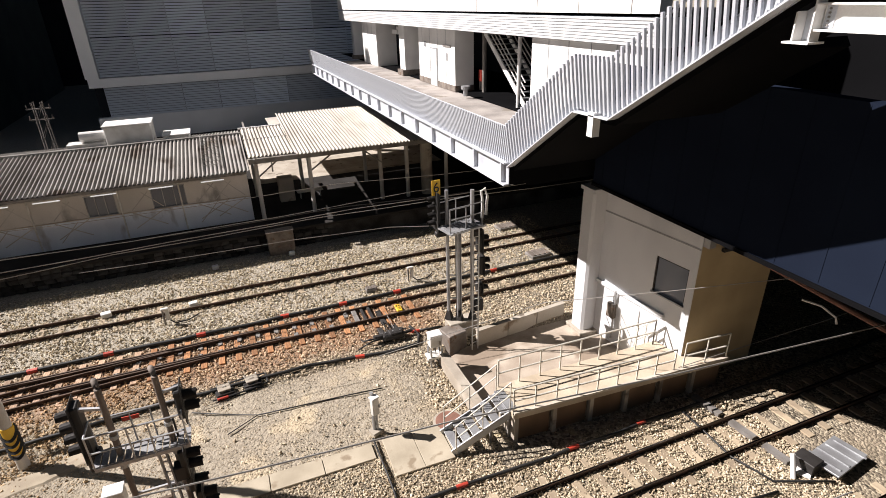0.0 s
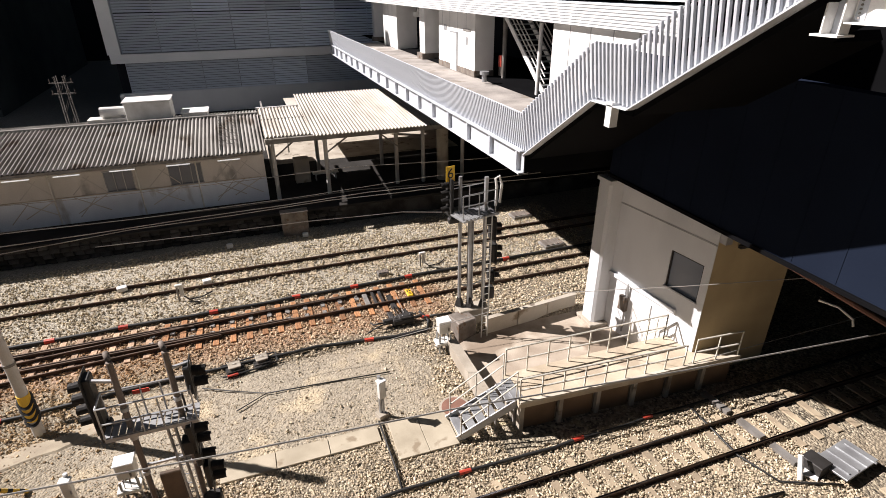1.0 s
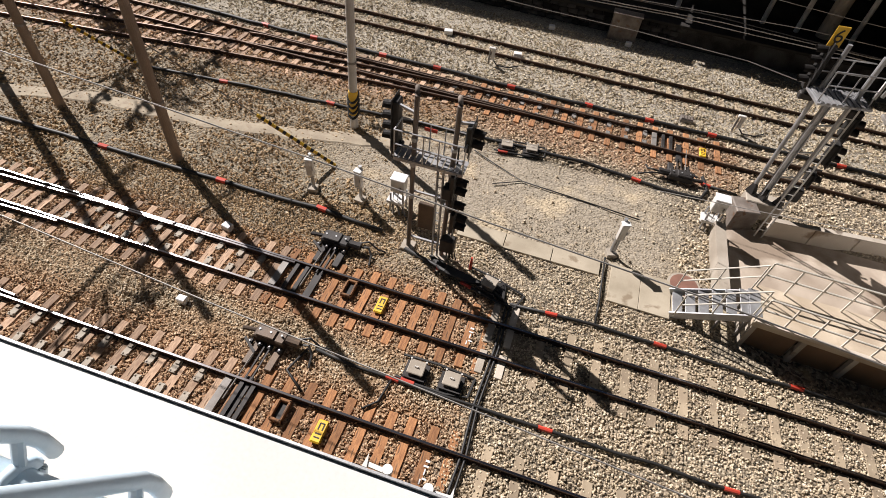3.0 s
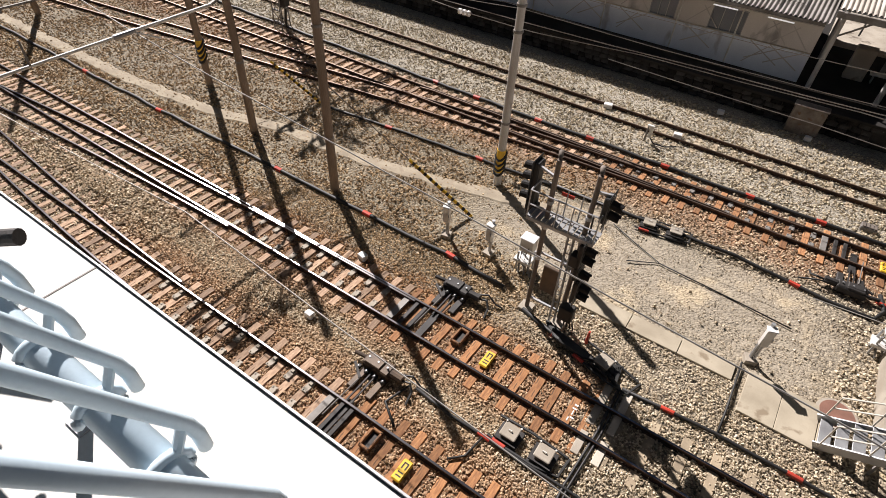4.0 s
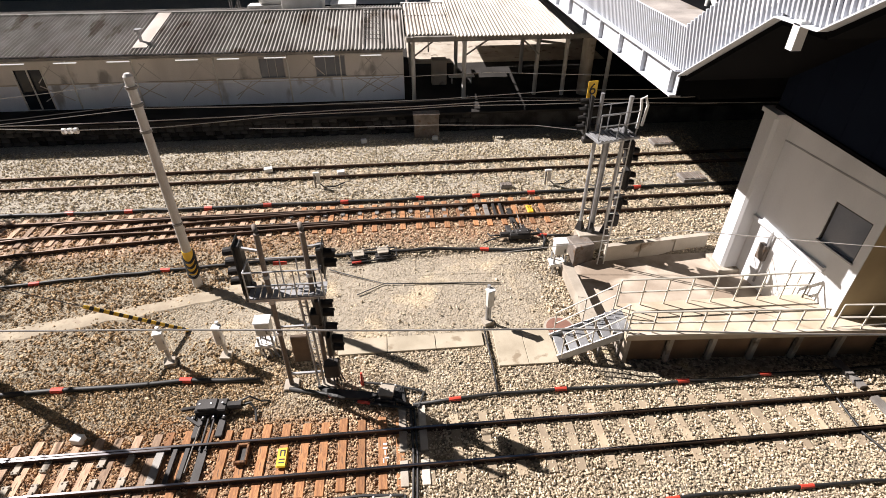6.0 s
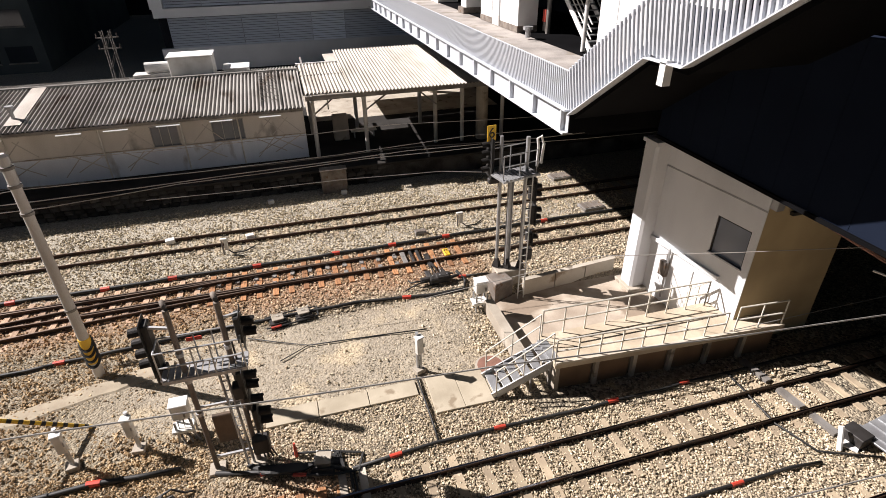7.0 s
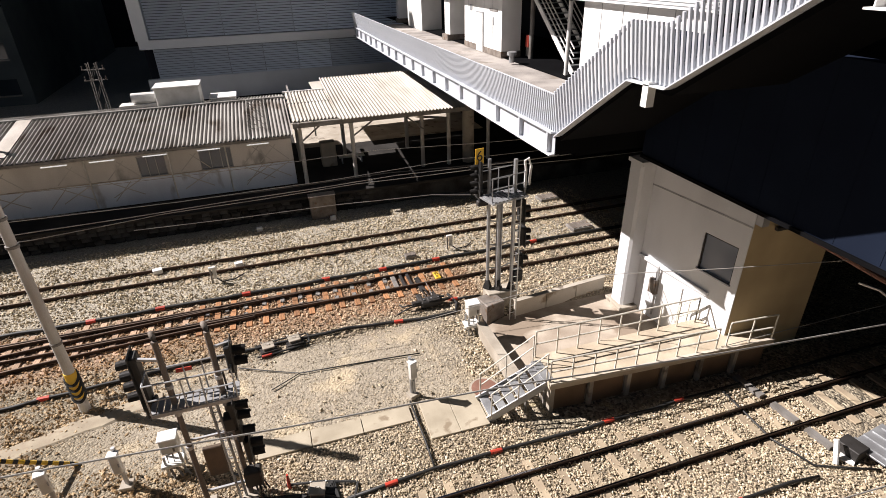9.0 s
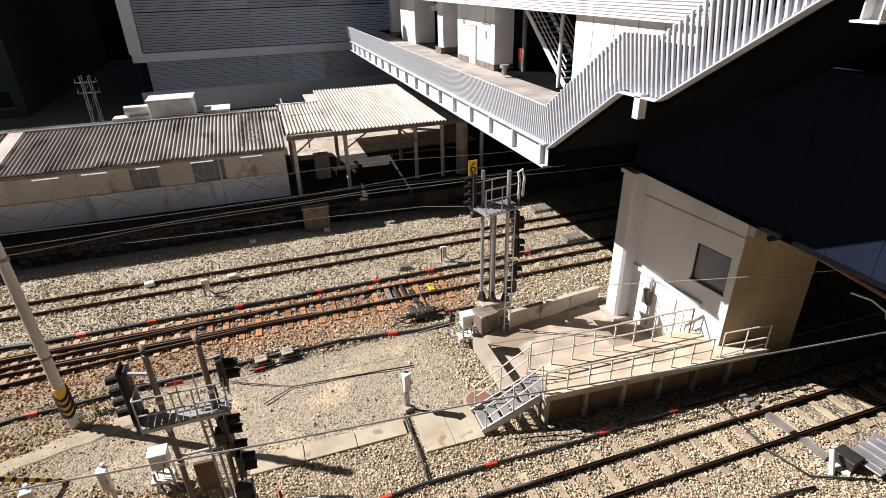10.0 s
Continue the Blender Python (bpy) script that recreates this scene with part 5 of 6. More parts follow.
def lattice_mast(x, y, h, w, label, dark=True):
    t = thing("lattice_mast", (x, y, 0), label, "mast", "lattice masts")
    m = STEEL_D if dark else STEEL
    for sx in (-1, 1):
        for sy in (-1, 1):
            part("leg", bar(B(), (sx * w / 2, sy * w / 2, -0.05), (sx * w / 3, sy * w / 3, h), 0.06, 0.06), m, t)
    n = int(h / (w * 1.3))
    for k in range(n):
        z0, z1 = h * k / n, h * (k + 1) / n
        for sy in (-1, 1):
            part("brace", bar(B(), (-w / 2.3, sy * w / 2.3, z0), (w / 2.3, sy * w / 2.3, z1), 0.035, 0.035), m, t)
            part("brace", bar(B(), (sy * w / 2.3, w / 2.3, z0), (sy * w / 2.3, -w / 2.3, z1), 0.035, 0.035), m, t)
    for z in (h * 0.82, h * 0.93):
        part("crossarm", bar(B(), (-1.0, 0, z), (1.0, 0, z), 0.08, 0.08), m, t)
        for u in (-0.9, -0.4, 0.4, 0.9):
            part("insulator", rod(B(), (u, 0, z), (u, 0, z + 0.3), 0.06, 0.03, 8), BOX_G, t)
    return t


mast = lattice_mast(-24.6, 20.9, 11.0, 0.62, "dark lattice steel mast with insulators and bracket arms beside the tracks")
# arms out of sight overhead, added to throw branching shadows on the ballast
for z, reach in ((7.6, -3.4), (9.3, -2.6), (7.9, 4.6), (9.6, 3.6)):
    part("bracket_arm", bar(B(), (0, 0, z), (0.2, reach, z + 0.25), 0.09, 0.09), STEEL_D, mast)
    part("bracket_stay", bar(B(), (0, 0, z + 1.2), (0.2, reach * 0.9, z + 0.3), 0.06, 0.06), STEEL_D, mast)
    part("bracket_strut", bar(B(), (0, 0, z - 0.9), (0.1, reach * 0.55, z + 0.1), 0.07, 0.07), STEEL_D, mast)
    part("steady_arm", bar(B(), (0.1, reach * 0.6, z + 0.1), (0.9, reach * 1.1, z - 0.5), 0.06, 0.06), STEEL_D, mast)
    for u in (0.3, 0.5, 0.72, 0.95):
        part("dropper", bar(B(), (0.2 * u, reach * u, z + 0.9 - 0.6 * u), (0.2 * u + 0.25, reach * u + 0.12, z - 0.45), 0.05, 0.05), STEEL_D, mast)
        for k in range(3):
            part("insulator", rod(B(), (0.2 * u, reach * u, z + 0.3 + 0.13 * k), (0.2 * u, reach * u, z + 0.38 + 0.13 * k), 0.13, n=8), WHITE, mast)
for sx in (-1, 1):
    for k in range(9):
        part("batten", bar(B(), (-0.3, sx * 0.28, 0.35 + k * 0.65), (0.3, sx * 0.28, 0.35 + k * 0.65), 0.09, 0.05), DARK, mast)
part("service_pipe", rod(B(), (1.1, 0, 4.9), (0.25, 0, 0), 0.07, n=8), STEEL_D, mast)
part("cable_drop", tube(B(), [(0.2, 0.1, 5.6), (0.5, 0, 4.2), (0.25, -0.1, 2.4), (0.45, 0, 1.1), (0.3, 0, 0.05)], 0.07, 6), BLACK, mast)
part("switch_case", box(B(), (0.45, 0, 1.5), (0.35, 0.4, 0.5), 0, 0.03), DARK, mast)
for u, z in ((0.1, 4.6), (0.45, 4.3), (1.4, 3.9)):
    for k in range(3):
        part("insulator", rod(B(), (u, -0.35, z + 0.13 * k), (u, -0.35, z + 0.08 + 0.13 * k), 0.13, n=10), WHITE, mast)
    part("bracket", bar(B(), (0, 0, z), (u, -0.38, z), 0.06, 0.06), STEEL_D, mast)
far_mast = lattice_mast(-11.3, 44.5, 6.9, 1.0, "dark lattice steel mast with crossarms behind the shed", True)
far_mast.scale = (0.72, 0.72, 0.93)


# ---- white boxes ----
def post_box(x, y, h, rz, label):
    t = thing("trackside_box", (x, y, 0), label, "box", "white trackside boxes")
    t.rotation_euler.z = radians(rz)
    part("post", rod(B(), (0, 0.06, -0.05), (0, 0.06, h + 0.12), 0.055, n=8), STEEL, t)
    b = part("case", box(B(), (0, -0.06, h - 0.32), (0.23, 0.18, 0.62), 0, 0.025), BOX_W, t)
    part("hood", box(B(), (0, -0.06, h + 0.01), (0.27, 0.23, 0.05), 0, 0.015), BOX_W, b)
    part("latch", box(B(), (0.1, -0.17, h - 0.3), (0.03, 0.03, 0.1)), STEEL, b)
    part("conduit", rod(B(), (0.06, -0.02, 0), (0.06, -0.02, h - 0.6), 0.035, n=6), STEEL, t)
    part("foot", box(B(), (0, 0.02, 0.05), (0.32, 0.32, 0.14), 0, 0.01), CONCRETE, t)
    return t


post_box(-6.98, 11.78, 1.32, 12, "white metal trackside box on a short post")
post_box(-5.37, 11.88, 1.30, -6, "white metal trackside box on a short post")
post_box(2.73, 12.66, 1.42, 20, "white metal trackside box standing by the walkway")


def stand_box(x, y, label):
    t = thing("relay_cabinet", (x, y, 0), label, "cabinet", "relay cabinets")
    c = part("case", box(B(), (0, 0, 1.04), (0.44, 0.36, 0.48), 0, 0.02), BOX_W, t)
    part("roof", box(B(), (0, 0, 1.30), (0.49, 0.41, 0.04), 0, 0.015), WHITE, c)
    part("handle", box(B(), (0.12, -0.23, 1.0), (0.04, 0.04, 0.14)), STEEL_D, c)
    part("tray", box(B(), (-0.05, -0.02, 0.38), (0.56, 0.42, 0.1), 0, 0.01), BOX_W, t)
    for sx in (-0.21, 0.21):
        for sy in (-0.16, 0.16):
            part("leg", box(B(), (sx, sy, 0.35), (0.05, 0.05, 0.75)), STEEL, t)
    for k in range(3):
        part("conduit", tube(B(), [(-0.15 + 0.15 * k, -0.05, 0.7), (-0.15 + 0.15 * k, -0.12, 0.3), (-0.05 + 0.2 * k, -0.3, 0.02)], 0.03, 6), STEEL_D, t)
    return t


stand_box(-4.12, 12.05, "white relay cabinet on legs beside the signal stand")
stand_box(5.7, 15.2, "white relay cabinet on legs beside the signal mast")


def stub_box(x, y, label):
    t = thing("junction_post", (x, y, 0), label, "post", "junction posts")
    part("post", rod(B(), (-0.1, 0, -0.05), (-0.1, 0, 0.72), 0.04, n=8), STEEL_D, t)
    part("cap", box(B(), (0.0, 0, 0.72), (0.3, 0.14, 0.1), 0, 0.02), BOX_W, t)
    part("face", box(B(), (0.06, -0.02, 0.45), (0.16, 0.08, 0.5), 0, 0.02), BOX_W, t)
    part("lead", tube(B(), [(0.06, 0, 0.25), (0.3, -0.1, 0.05), (0.8, -0.05, 0.04), (1.2, 0.3, 0.04)], 0.03, 6), BLACK, t)


stub_box(-3.6, 22.25, "small white junction post with black leads beside the rail")
stub_box(6.94, 21.57, "small white junction post with black leads beside the rail")
for x, y, s in ((-6.12, 24.05, 0.4), (-2.62, 23.45, 0.36), (-8.12, 6.5, 0.26), (-8.5, 9.25, 0.3), (-1.63, 26.95, 0.3), (2.17, 27.0, 0.3)):
    t = thing("marker_block", (x, y, 0), "small white painted marker block in the ballast", "marker", "white markers")
    part("block", box(B(), (0, 0, 0.08), (s, s * 0.75, 0.2), random.uniform(-15, 15), 0.02), WHITE, t)
for x, y, rz in ((13.9, 21.55, 3), (14.1, 25.45, 3), (5.0, 21.5, 0)):
    t = thing("track_hatch", (x, y, 0), "grey louvred cover plate lying between the tracks", "hatch", "cover plates")
    k_ = 0.45 if x < 10 else 1.0
    part("frame", box(B(), (0, 0, 0.06), (1.15 * k_, 0.75 * k_, 0.16), rz, 0.015), STEEL_D, t)
    for i in range(4):
        part("slat", box(B(), (-0.4 * k_ + i * 0.27 * k_, 0, 0.155), (0.2 * k_, 0.62 * k_, 0.04), rz), BOX_G, t)
# timber beam, white pipe and grey hatch by the ramp end
beam = thing("timber_beam", (13.1, 8.4, 0), "weathered timber beam laid across the track", "beam")
for ya, yb in ((10.0, 9.0), (8.65, 7.85), (7.55, 6.8)):
    part("board", bar(B(), (-0.1 + (ya - 8.4) * -0.1, ya - 8.4, 0.06), (-0.1 + (yb - 8.4) * -0.1, yb - 8.4, 0.06), 0.22, 0.12), STEEL_D, beam)
hat = thing("grey_hatch", (14.4, 6.35, 0), "grey metal hatch cover beside the track", "hatch")
part("cover", box(B(), (0, 0, 0.22), (1.5, 0.9, 0.06), 8, 0.01), STEEL, hat)
for i in range(4):
    part("rib", box(B(), (-0.5 + i * 0.35, 0, 0.26), (0.05, 0.85, 0.04), 8), STEEL, hat)
part("box", box(B(), (-0.9, 0.2, 0.18), (0.5, 0.6, 0.36), 8, 0.02), DARK, hat)
wp = thing("white_pipe", (12.95, 6.45, 0), "short white vent pipe leaning by the track", "pipe")
part("shaft", rod(B(), (-0.12, -0.05, 0), (0.06, 0.25, 0.55), 0.07, n=10), WHITE, wp)
part("plate", box(B(), (0.35, 0.0, 0.05), (0.5, 0.35, 0.04), 30), WHITE, wp)


# ---- signals ----
def lamp_head(parent, at, n, facing, label="black signal head with hooded lamps"):
    """A column of n hooded lamps on a back plate, facing +1 or -1 along x."""
    x, y, z = at
    h = 0.30 * n + 0.14
    hd_ = part("signal_head", box(B(), (x, y, z + h / 2), (0.16, 0.36, h), 0, 0.03), BLACK, parent, label)
    part("back_plate", box(B(), (x + 0.06 * facing, y, z + h / 2), (0.02, 0.56, h + 0.16), 0, 0.008), BLACK, hd_)
    for k in range(n):
        zz = z + 0.22 + 0.30 * k
        bm = B()
        pts = np.linspace(math.radians(-20), math.radians(200), 9)
        a = [bm.verts.new((x + 0.08 * facing, y + 0.125 * math.cos(t_), zz + 0.125 * math.sin(t_))) for t_ in pts]
        b = [bm.verts.new((x + 0.36 * facing, y + 0.115 * math.cos(t_), zz - 0.03 + 0.115 * math.sin(t_))) for t_ in pts]
        for i in range(8):
            bm.faces.new((a[i], a[i + 1], b[i + 1], b[i]))
        r = bmesh.ops.solidify(bm, geom=list(bm.faces), thickness=0.012)
        part("hood", bm, DARK, hd_)
        part("lens", rod(B(), (x + 0.075 * facing, y, zz), (x + 0.10 * facing, y, zz), 0.095, n=12), GLASS, hd_)
    return hd_


def ladder(parent, a, b, w, m, step=0.3):
    a, b = Vector(a), Vector(b)
    s = Vector((w / 2, 0, 0))
    for q in (-s, s):
        part("ladder_rail", bar(B(), a + q, b + q, 0.045, 0.045), m, parent)
    n = int((b - a).length / step)
    for k in range(1, n):
        p = a.lerp(b, k / n)
        part("rung", rod(B(), p - s, p + s, 0.016, n=5), m, parent)


GRATE = mat("steel_grating", (0.34, 0.34, 0.345), (0.22, 0.22, 0.225), 0.6, 0.5, 9, 70, 0.2)
STAND = mat("stand_brown_grey", (0.20, 0.165, 0.14), (0.10, 0.08, 0.065), 0.75, 0.1, 9, 70, 0.2, stretch=(1, 1, 0.3))
sg = thing("signal_stand", (-2.75, 10.6, 0), "twin-post railway signal stand with gantry platform and black heads", "signal")
for x in (-0.5, 0.54):
    part("post", rod(B(), (x, 0, -0.05), (x, 0, 5.25), 0.066, n=12), STAND, sg)
    part("goose_neck", tube(B(), [(x, 0, 5.2), (x, 0.02, 5.3), (x - 0.03, 0.08, 5.36), (x - 0.06, 0.18, 5.36)], 0.06, 10), STAND, sg, smooth=True)
    part("base_plate", box(B(), (x, 0, 0.04), (0.4, 0.4, 0.1), 0, 0.01), CONCRETE, sg)
    for z in (2.1, 3.2, 4.0):
        part("clamp", rod(B(), (x, 0, z - 0.05), (x, 0, z + 0.05), 0.085, n=12), STEEL, sg)
part("tie", bar(B(), (-0.5, 0, 0.5), (0.54, 0, 0.5), 0.06, 0.06), STEEL, sg)
part("tie", bar(B(), (-0.5, 0, 2.3), (0.54, 0, 2.3), 0.05, 0.05), STEEL, sg)
part("platform_frame", box(B(), (-0.05, 0.30, 3.42), (1.85, 0.06, 0.09)), STEEL, sg)
part("platform_frame", box(B(), (-0.05, -0.2, 3.42), (1.85, 0.06, 0.09)), STEEL, sg)
for k in range(13):
    part("grating_bar", box(B(), (-0.94 + k * 0.148, 0.05, 3.48), (0.12, 0.52, 0.03)), GRATE, sg)
for x in (-0.96, -0.2, 0.2, 0.86):
    for y in (-0.23, 0.33):
        part("guard_post", rod(B(), (x, y, 3.45), (x, y, 4.3), 0.018, n=6), STEEL, sg)
for y in (-0.23, 0.33):
    for z in (3.88, 4.3):
        part("guard_rail", rod(B(), (-0.96, y, z), (0.86, y, z), 0.022, n=6), STEEL, sg)
for x in (-0.96, 0.86):
    part("guard_rail", rod(B(), (x, -0.23, 4.3), (x, 0.33, 4.3), 0.022, n=6), STEEL, sg)
part("notice_plate", box(B(), (-0.2, 0.35, 4.12), (0.34, 0.02, 0.1)), RED, sg)
part("arm", bar(B(), (-0.5, 0, 4.75), (-1.05, 0.2, 4.75), 0.06, 0.06), STEEL, sg)
part("arm", bar(B(), (0.54, 0, 4.8), (0.95, 0.1, 4.8), 0.06, 0.06), STEEL, sg)
lamp_head(sg, (-1.08, 0.28, 3.5), 4, -1)
lamp_head(sg, (0.86, 0.1, 4.03), 2, 1)
lamp_head(sg, (0.66, -0.12, 2.62), 2, 1)
lamp_head(sg, (0.78, -0.1, 1.35), 2, 1)
lamp_head(sg, (0.68, -0.1, 2.1), 1, 1)
part("lamp_case", box(B(), (0.55, -0.16, 2.75), (0.26, 0.3, 0.4), 0, 0.03), BLACK, sg)
part("lamp_case", box(B(), (0.72, -0.12, 0.75), (0.42, 0.32, 0.5), 0, 0.03), DARK, sg)
part("lamp_case", box(B(), (-1.05, 0.3, 3.3), (0.3, 0.26, 0.5), 0, 0.03), DARK, sg)
ladder(sg, (0.36, -0.1, 0), (0.3, -0.2, 3.45), 0.15, STEEL)
part("equipment_board", box(B(), (-0.06, 0.1, 1.38), (0.46, 0.12, 0.96), 0, 0.02), BRONZE, sg, "dark brown equipment board between the posts")
for k in range(4):
    part("conduit", tube(B(), [(0.62 + 0.05 * k, 0.12, 4.0 - k * 0.7), (0.66, 0.14, 1.0), (0.7 + 0.1 * k, 0.0, 0.05)], 0.025, 6), BLACK, sg)

ms = thing("signal_mast", (7.3, 16.6, 0), "steel signal mast with ladder, platform and black signal heads", "signal")
part("foundation", box(B(), (-0.5, -0.45, 0.1), (0.8, 0.8, 1.0), 12, 0.03), BOX_G, ms)
part("foundation", box(B(), (0.1, 0.05, 0.2), (1.2, 0.6, 0.9), 0, 0.03), CONCRETE, ms)
part("post", rod(B(), (-0.35, 0.25, 0.5), (-0.35, 0.25, 6.0), 0.065, n=10), STEEL, ms)
part("post", rod(B(), (0.5, -0.1, 0.4), (0.5, -0.1, 6.0), 0.075, n=10), STEEL, ms)
bm = box(B(), (0.0, 0.05, 2.6), (0.16, 0.03, 4.4))
box(bm, (-0.08, 0.05, 2.6), (0.025, 0.16, 4.4))
box(bm, (0.08, 0.05, 2.6), (0.025, 0.16, 4.4))
part("column", bm, STEEL, ms)
for x, y in ((-0.35, 0.25), (0.5, -0.1), (0, 0.05)):
    bm = B()
    rod(bm, (x, y, 0.68), (x, y, 1.05), 0.2, 0.08, 4)
    part("gusset", bm, DARK, ms)
for z in (1.6, 2.6, 3.6):
    part("tie", bar(B(), (-0.35, 0.25, z), (0.0, 0.05, z), 0.04, 0.04), STEEL, ms)
    part("tie", bar(B(), (0.0, 0.05, z), (0.5, -0.1, z + 0.25), 0.04, 0.04), STEEL, ms)
part("platform_frame", box(B(), (0.05, -0.2, 4.68), (1.55, 0.85, 0.06), 12), STEEL, ms)
for k in range(9):
    part("grating_bar", box(B(), (-0.58 + k * 0.16, -0.34 + k * 0.033, 4.735), (0.11, 0.84, 0.03), 12), GRATE, ms)
for x, y in ((-0.6, -0.65), (0.75, -0.4), (-0.75, 0.15), (0.05, 0.35), (0.05, -0.55)):
    part("guard_post", rod(B(), (x, y, 4.7), (x, y, 5.6), 0.02, n=6), STEEL, ms)
for z in (5.2, 5.6):
    part("guard_rail", rod(B(), (-0.6, -0.65, z), (0.75, -0.4, z), 0.022, n=6), STEEL, ms)
    part("guard_rail", rod(B(), (-0.75, 0.15, z), (0.6, 0.4, z), 0.022, n=6), STEEL, ms)
ladder(ms, (0.2, -1.0, -0.15), (0.42, -0.6, 4.7), 0.24, BOX_W)
part("cable_loop", tube(B(), [(0.85, -0.2, 4.9), (0.88, -0.15, 5.6), (0.84, -0.12, 5.9), (0.98, -0.12, 5.98), (1.08, -0.15, 5.7), (1.0, -0.2, 5.0)], 0.05, 8), WHITE, ms, "white hose loop")
lamp_head(ms, (-0.72, 0.3, 4.6), 4, -1)
part("lamp_case", box(B(), (-0.6, 0.28, 4.35), (0.4, 0.24, 0.2), 0, 0.03), DARK, ms)
lamp_head(ms, (0.78, -0.1, 3.55), 2, 1)
lamp_head(ms, (0.84, -0.1, 2.6), 2, 1)
lamp_head(ms, (0.78, -0.1, 1.75), 1, 1)
part("lamp_case", box(B(), (0.72, -0.1, 4.3), (0.4, 0.3, 0.3), 0, 0.03), DARK, ms)
part("lamp_arm", bar(B(), (0.5, -0.1, 3.2), (1.0, -0.1, 3.2), 0.05, 0.05), DARK, ms)
part("lamp_arm", bar(B(), (0.5, -0.1, 2.3), (1.0, -0.1, 2.3), 0.05, 0.05), DARK, ms)
part("lamp_case", box(B(), (0.75, -0.1, 1.25), (0.36, 0.3, 0.5), 0, 0.03), BLACK, ms)
# number board
nb = part("number_board", box(B(), (-0.75, 0.22, 6.15), (0.34, 0.03, 0.56), 8, 0.008), YELLOW, ms, "yellow board with the figure six")
part("board_post", rod(B(), (-0.72, 0.26, 5.6), (-0.72, 0.26, 5.95), 0.02, n=6), STEEL, ms)
fc = bpy.data.curves.new("figure", "FONT")
fc.body, fc.size, fc.extrude, fc.align_x, fc.align_y = "6", 0.52, 0.004, "CENTER", "CENTER"
fo = bpy.data.objects.new("figure", fc)
scene.collection.objects.link(fo)
bpy.context.view_layer.update()
fm = bpy.data.meshes.new_from_object(fo)
bpy.data.objects.remove(fo)
fm.materials.clear()
fm.materials.append(BLACK)
piece("figure", fm, nb, pose(-0.747, 0.198, 6.15, 90, 0, 8))


# ---- overhead wires ----
def wire(name, pts, r, label, m=WIRE):
    t = thing(name, pts[0], label, "wire", "overhead wires")
    o = Vector(pts[0])
    fine = []
    for a, b in zip(pts, pts[1:]):
        a, b = Vector(a), Vector(b)
        n = max(2, int((b - a).length / 4))
        for k in range(n):
            f = k / n
            p = a.lerp(b, f)
            p.z -= 0.0006 * (b - a).length ** 2 * 4 * f * (1 - f)
            fine.append(p - o)
    fine.append(Vector(pts[-1]) - o)
    part("strand", tube(B(), fine, r, 5), m, t)
    return t


W1, W2 = "taut contact wire over the track", "carrier wire above the contact wire"
wire("overhead_wire", [(-60, 14.4, 5.4), (-25.7, 9.7, 5.4), (-16.8, 8.5, 5.4), (-8, 7.7, 5.4), (-4.3, 7.4, 5.4), (3.0, 6.75, 5.4), (26, 5.0, 5.4)], 0.017, W1)
wire("overhead_wire", [(-60, 4.9, 5.2), (-8.4, 4.22, 5.2), (0, 3.6, 5.2), (8, 3.1, 5.2)], 0.012, W1)
wire("overhead_wire", [(-60, 21.4, 4.7), (-25.6, 20.2, 4.65), (-8.6, 19.34, 4.6), (-2.1, 19.76, 4.6), (4.27, 20.15, 4.6), (24, 21.0, 4.6)], 0.016, W1)
wire("overhead_wire", [(-25.5, 21.4, 4.6), (-11.2, 18.7, 4.6), (-8.1, 18.69, 4.6), (-4.2, 19.4, 4.6), (2.6, 19.8, 4.6), (8, 19.66, 4.6), (24, 19.2, 4.6)], 0.015, W2)
wire("overhead_wire", [(-60, 22.4, 5.3), (-9.0, 19.5, 5.0), (6.8, 20.0, 5.0), (24, 20.5, 5.0)], 0.012, W2)
wire("overhead_wire", [(-60, 24.3, 4.6), (-11, 23.68, 4.6), (4.3, 23.66, 4.6), (24, 22.6, 4.6)], 0.012, W1)
wire("overhead_wire", [(-60, 24.6, 4.2), (-11, 22.2, 4.1), (4.3, 21.9, 4.1), (24, 21.6, 4.1)], 0.018, "black insulated line above the rails", BLACK)
wire("overhead_wire", [(-5.0, 18.3, 4.6), (1.64, 18.03, 4.6), (5, 17.7, 4.6), (7.1, 16.9, 4.6)], 0.012, W2)
wire("overhead_wire", [(3.4, 14.3, 1.6), (8.5, 12.6, 3.3), (14.6, 8.0, 5.2)], 0.012, "thin pale stay wire across the yard")
wire("overhead_wire", [(12.25, 10.3, 1.2), (24, 9.3, 2.4)], 0.014, "thin pale cable leading under the concourse")
ins = thing("wire_insulator", (-11.2, 18.7, 4.58), "white insulator block on the overhead wire", "insulator")
for k in range(3):
    part("disc", rod(B(), (-0.2 + 0.2 * k, 0, 0), (-0.1 + 0.2 * k, 0, 0), 0.11, n=10), WHITE, ins)
gp = thing("wire_cantilever", (-17.17, 12.34, 5.5), "white steel cantilever pipe reaching over the tracks from a pole", "cantilever")
part("shaft", rod(B(), (0.97, -8.07, 0), (0.77, -4.24, 0), 0.045, n=10), BOX_W, gp)
part("shaft", rod(B(), (0.77, -4.24, 0), (0.62, -1.04, 0), 0.055, n=10), BOX_W, gp)
part("sleeve", rod(B(), (0.79, -4.6, 0), (0.75, -3.9, 0), 0.075, n=10), STEEL, gp)
part("clamp", bar(B(), (0.62, -1.1, 0), (0.1, -0.1, 0.0), 0.09, 0.09), STEEL_D, gp)
part("steady_arm", rod(B(), (0.77, -3.9, -0.05), (1.0, -3.3, -0.35), 0.025, n=6), WHITE, gp)
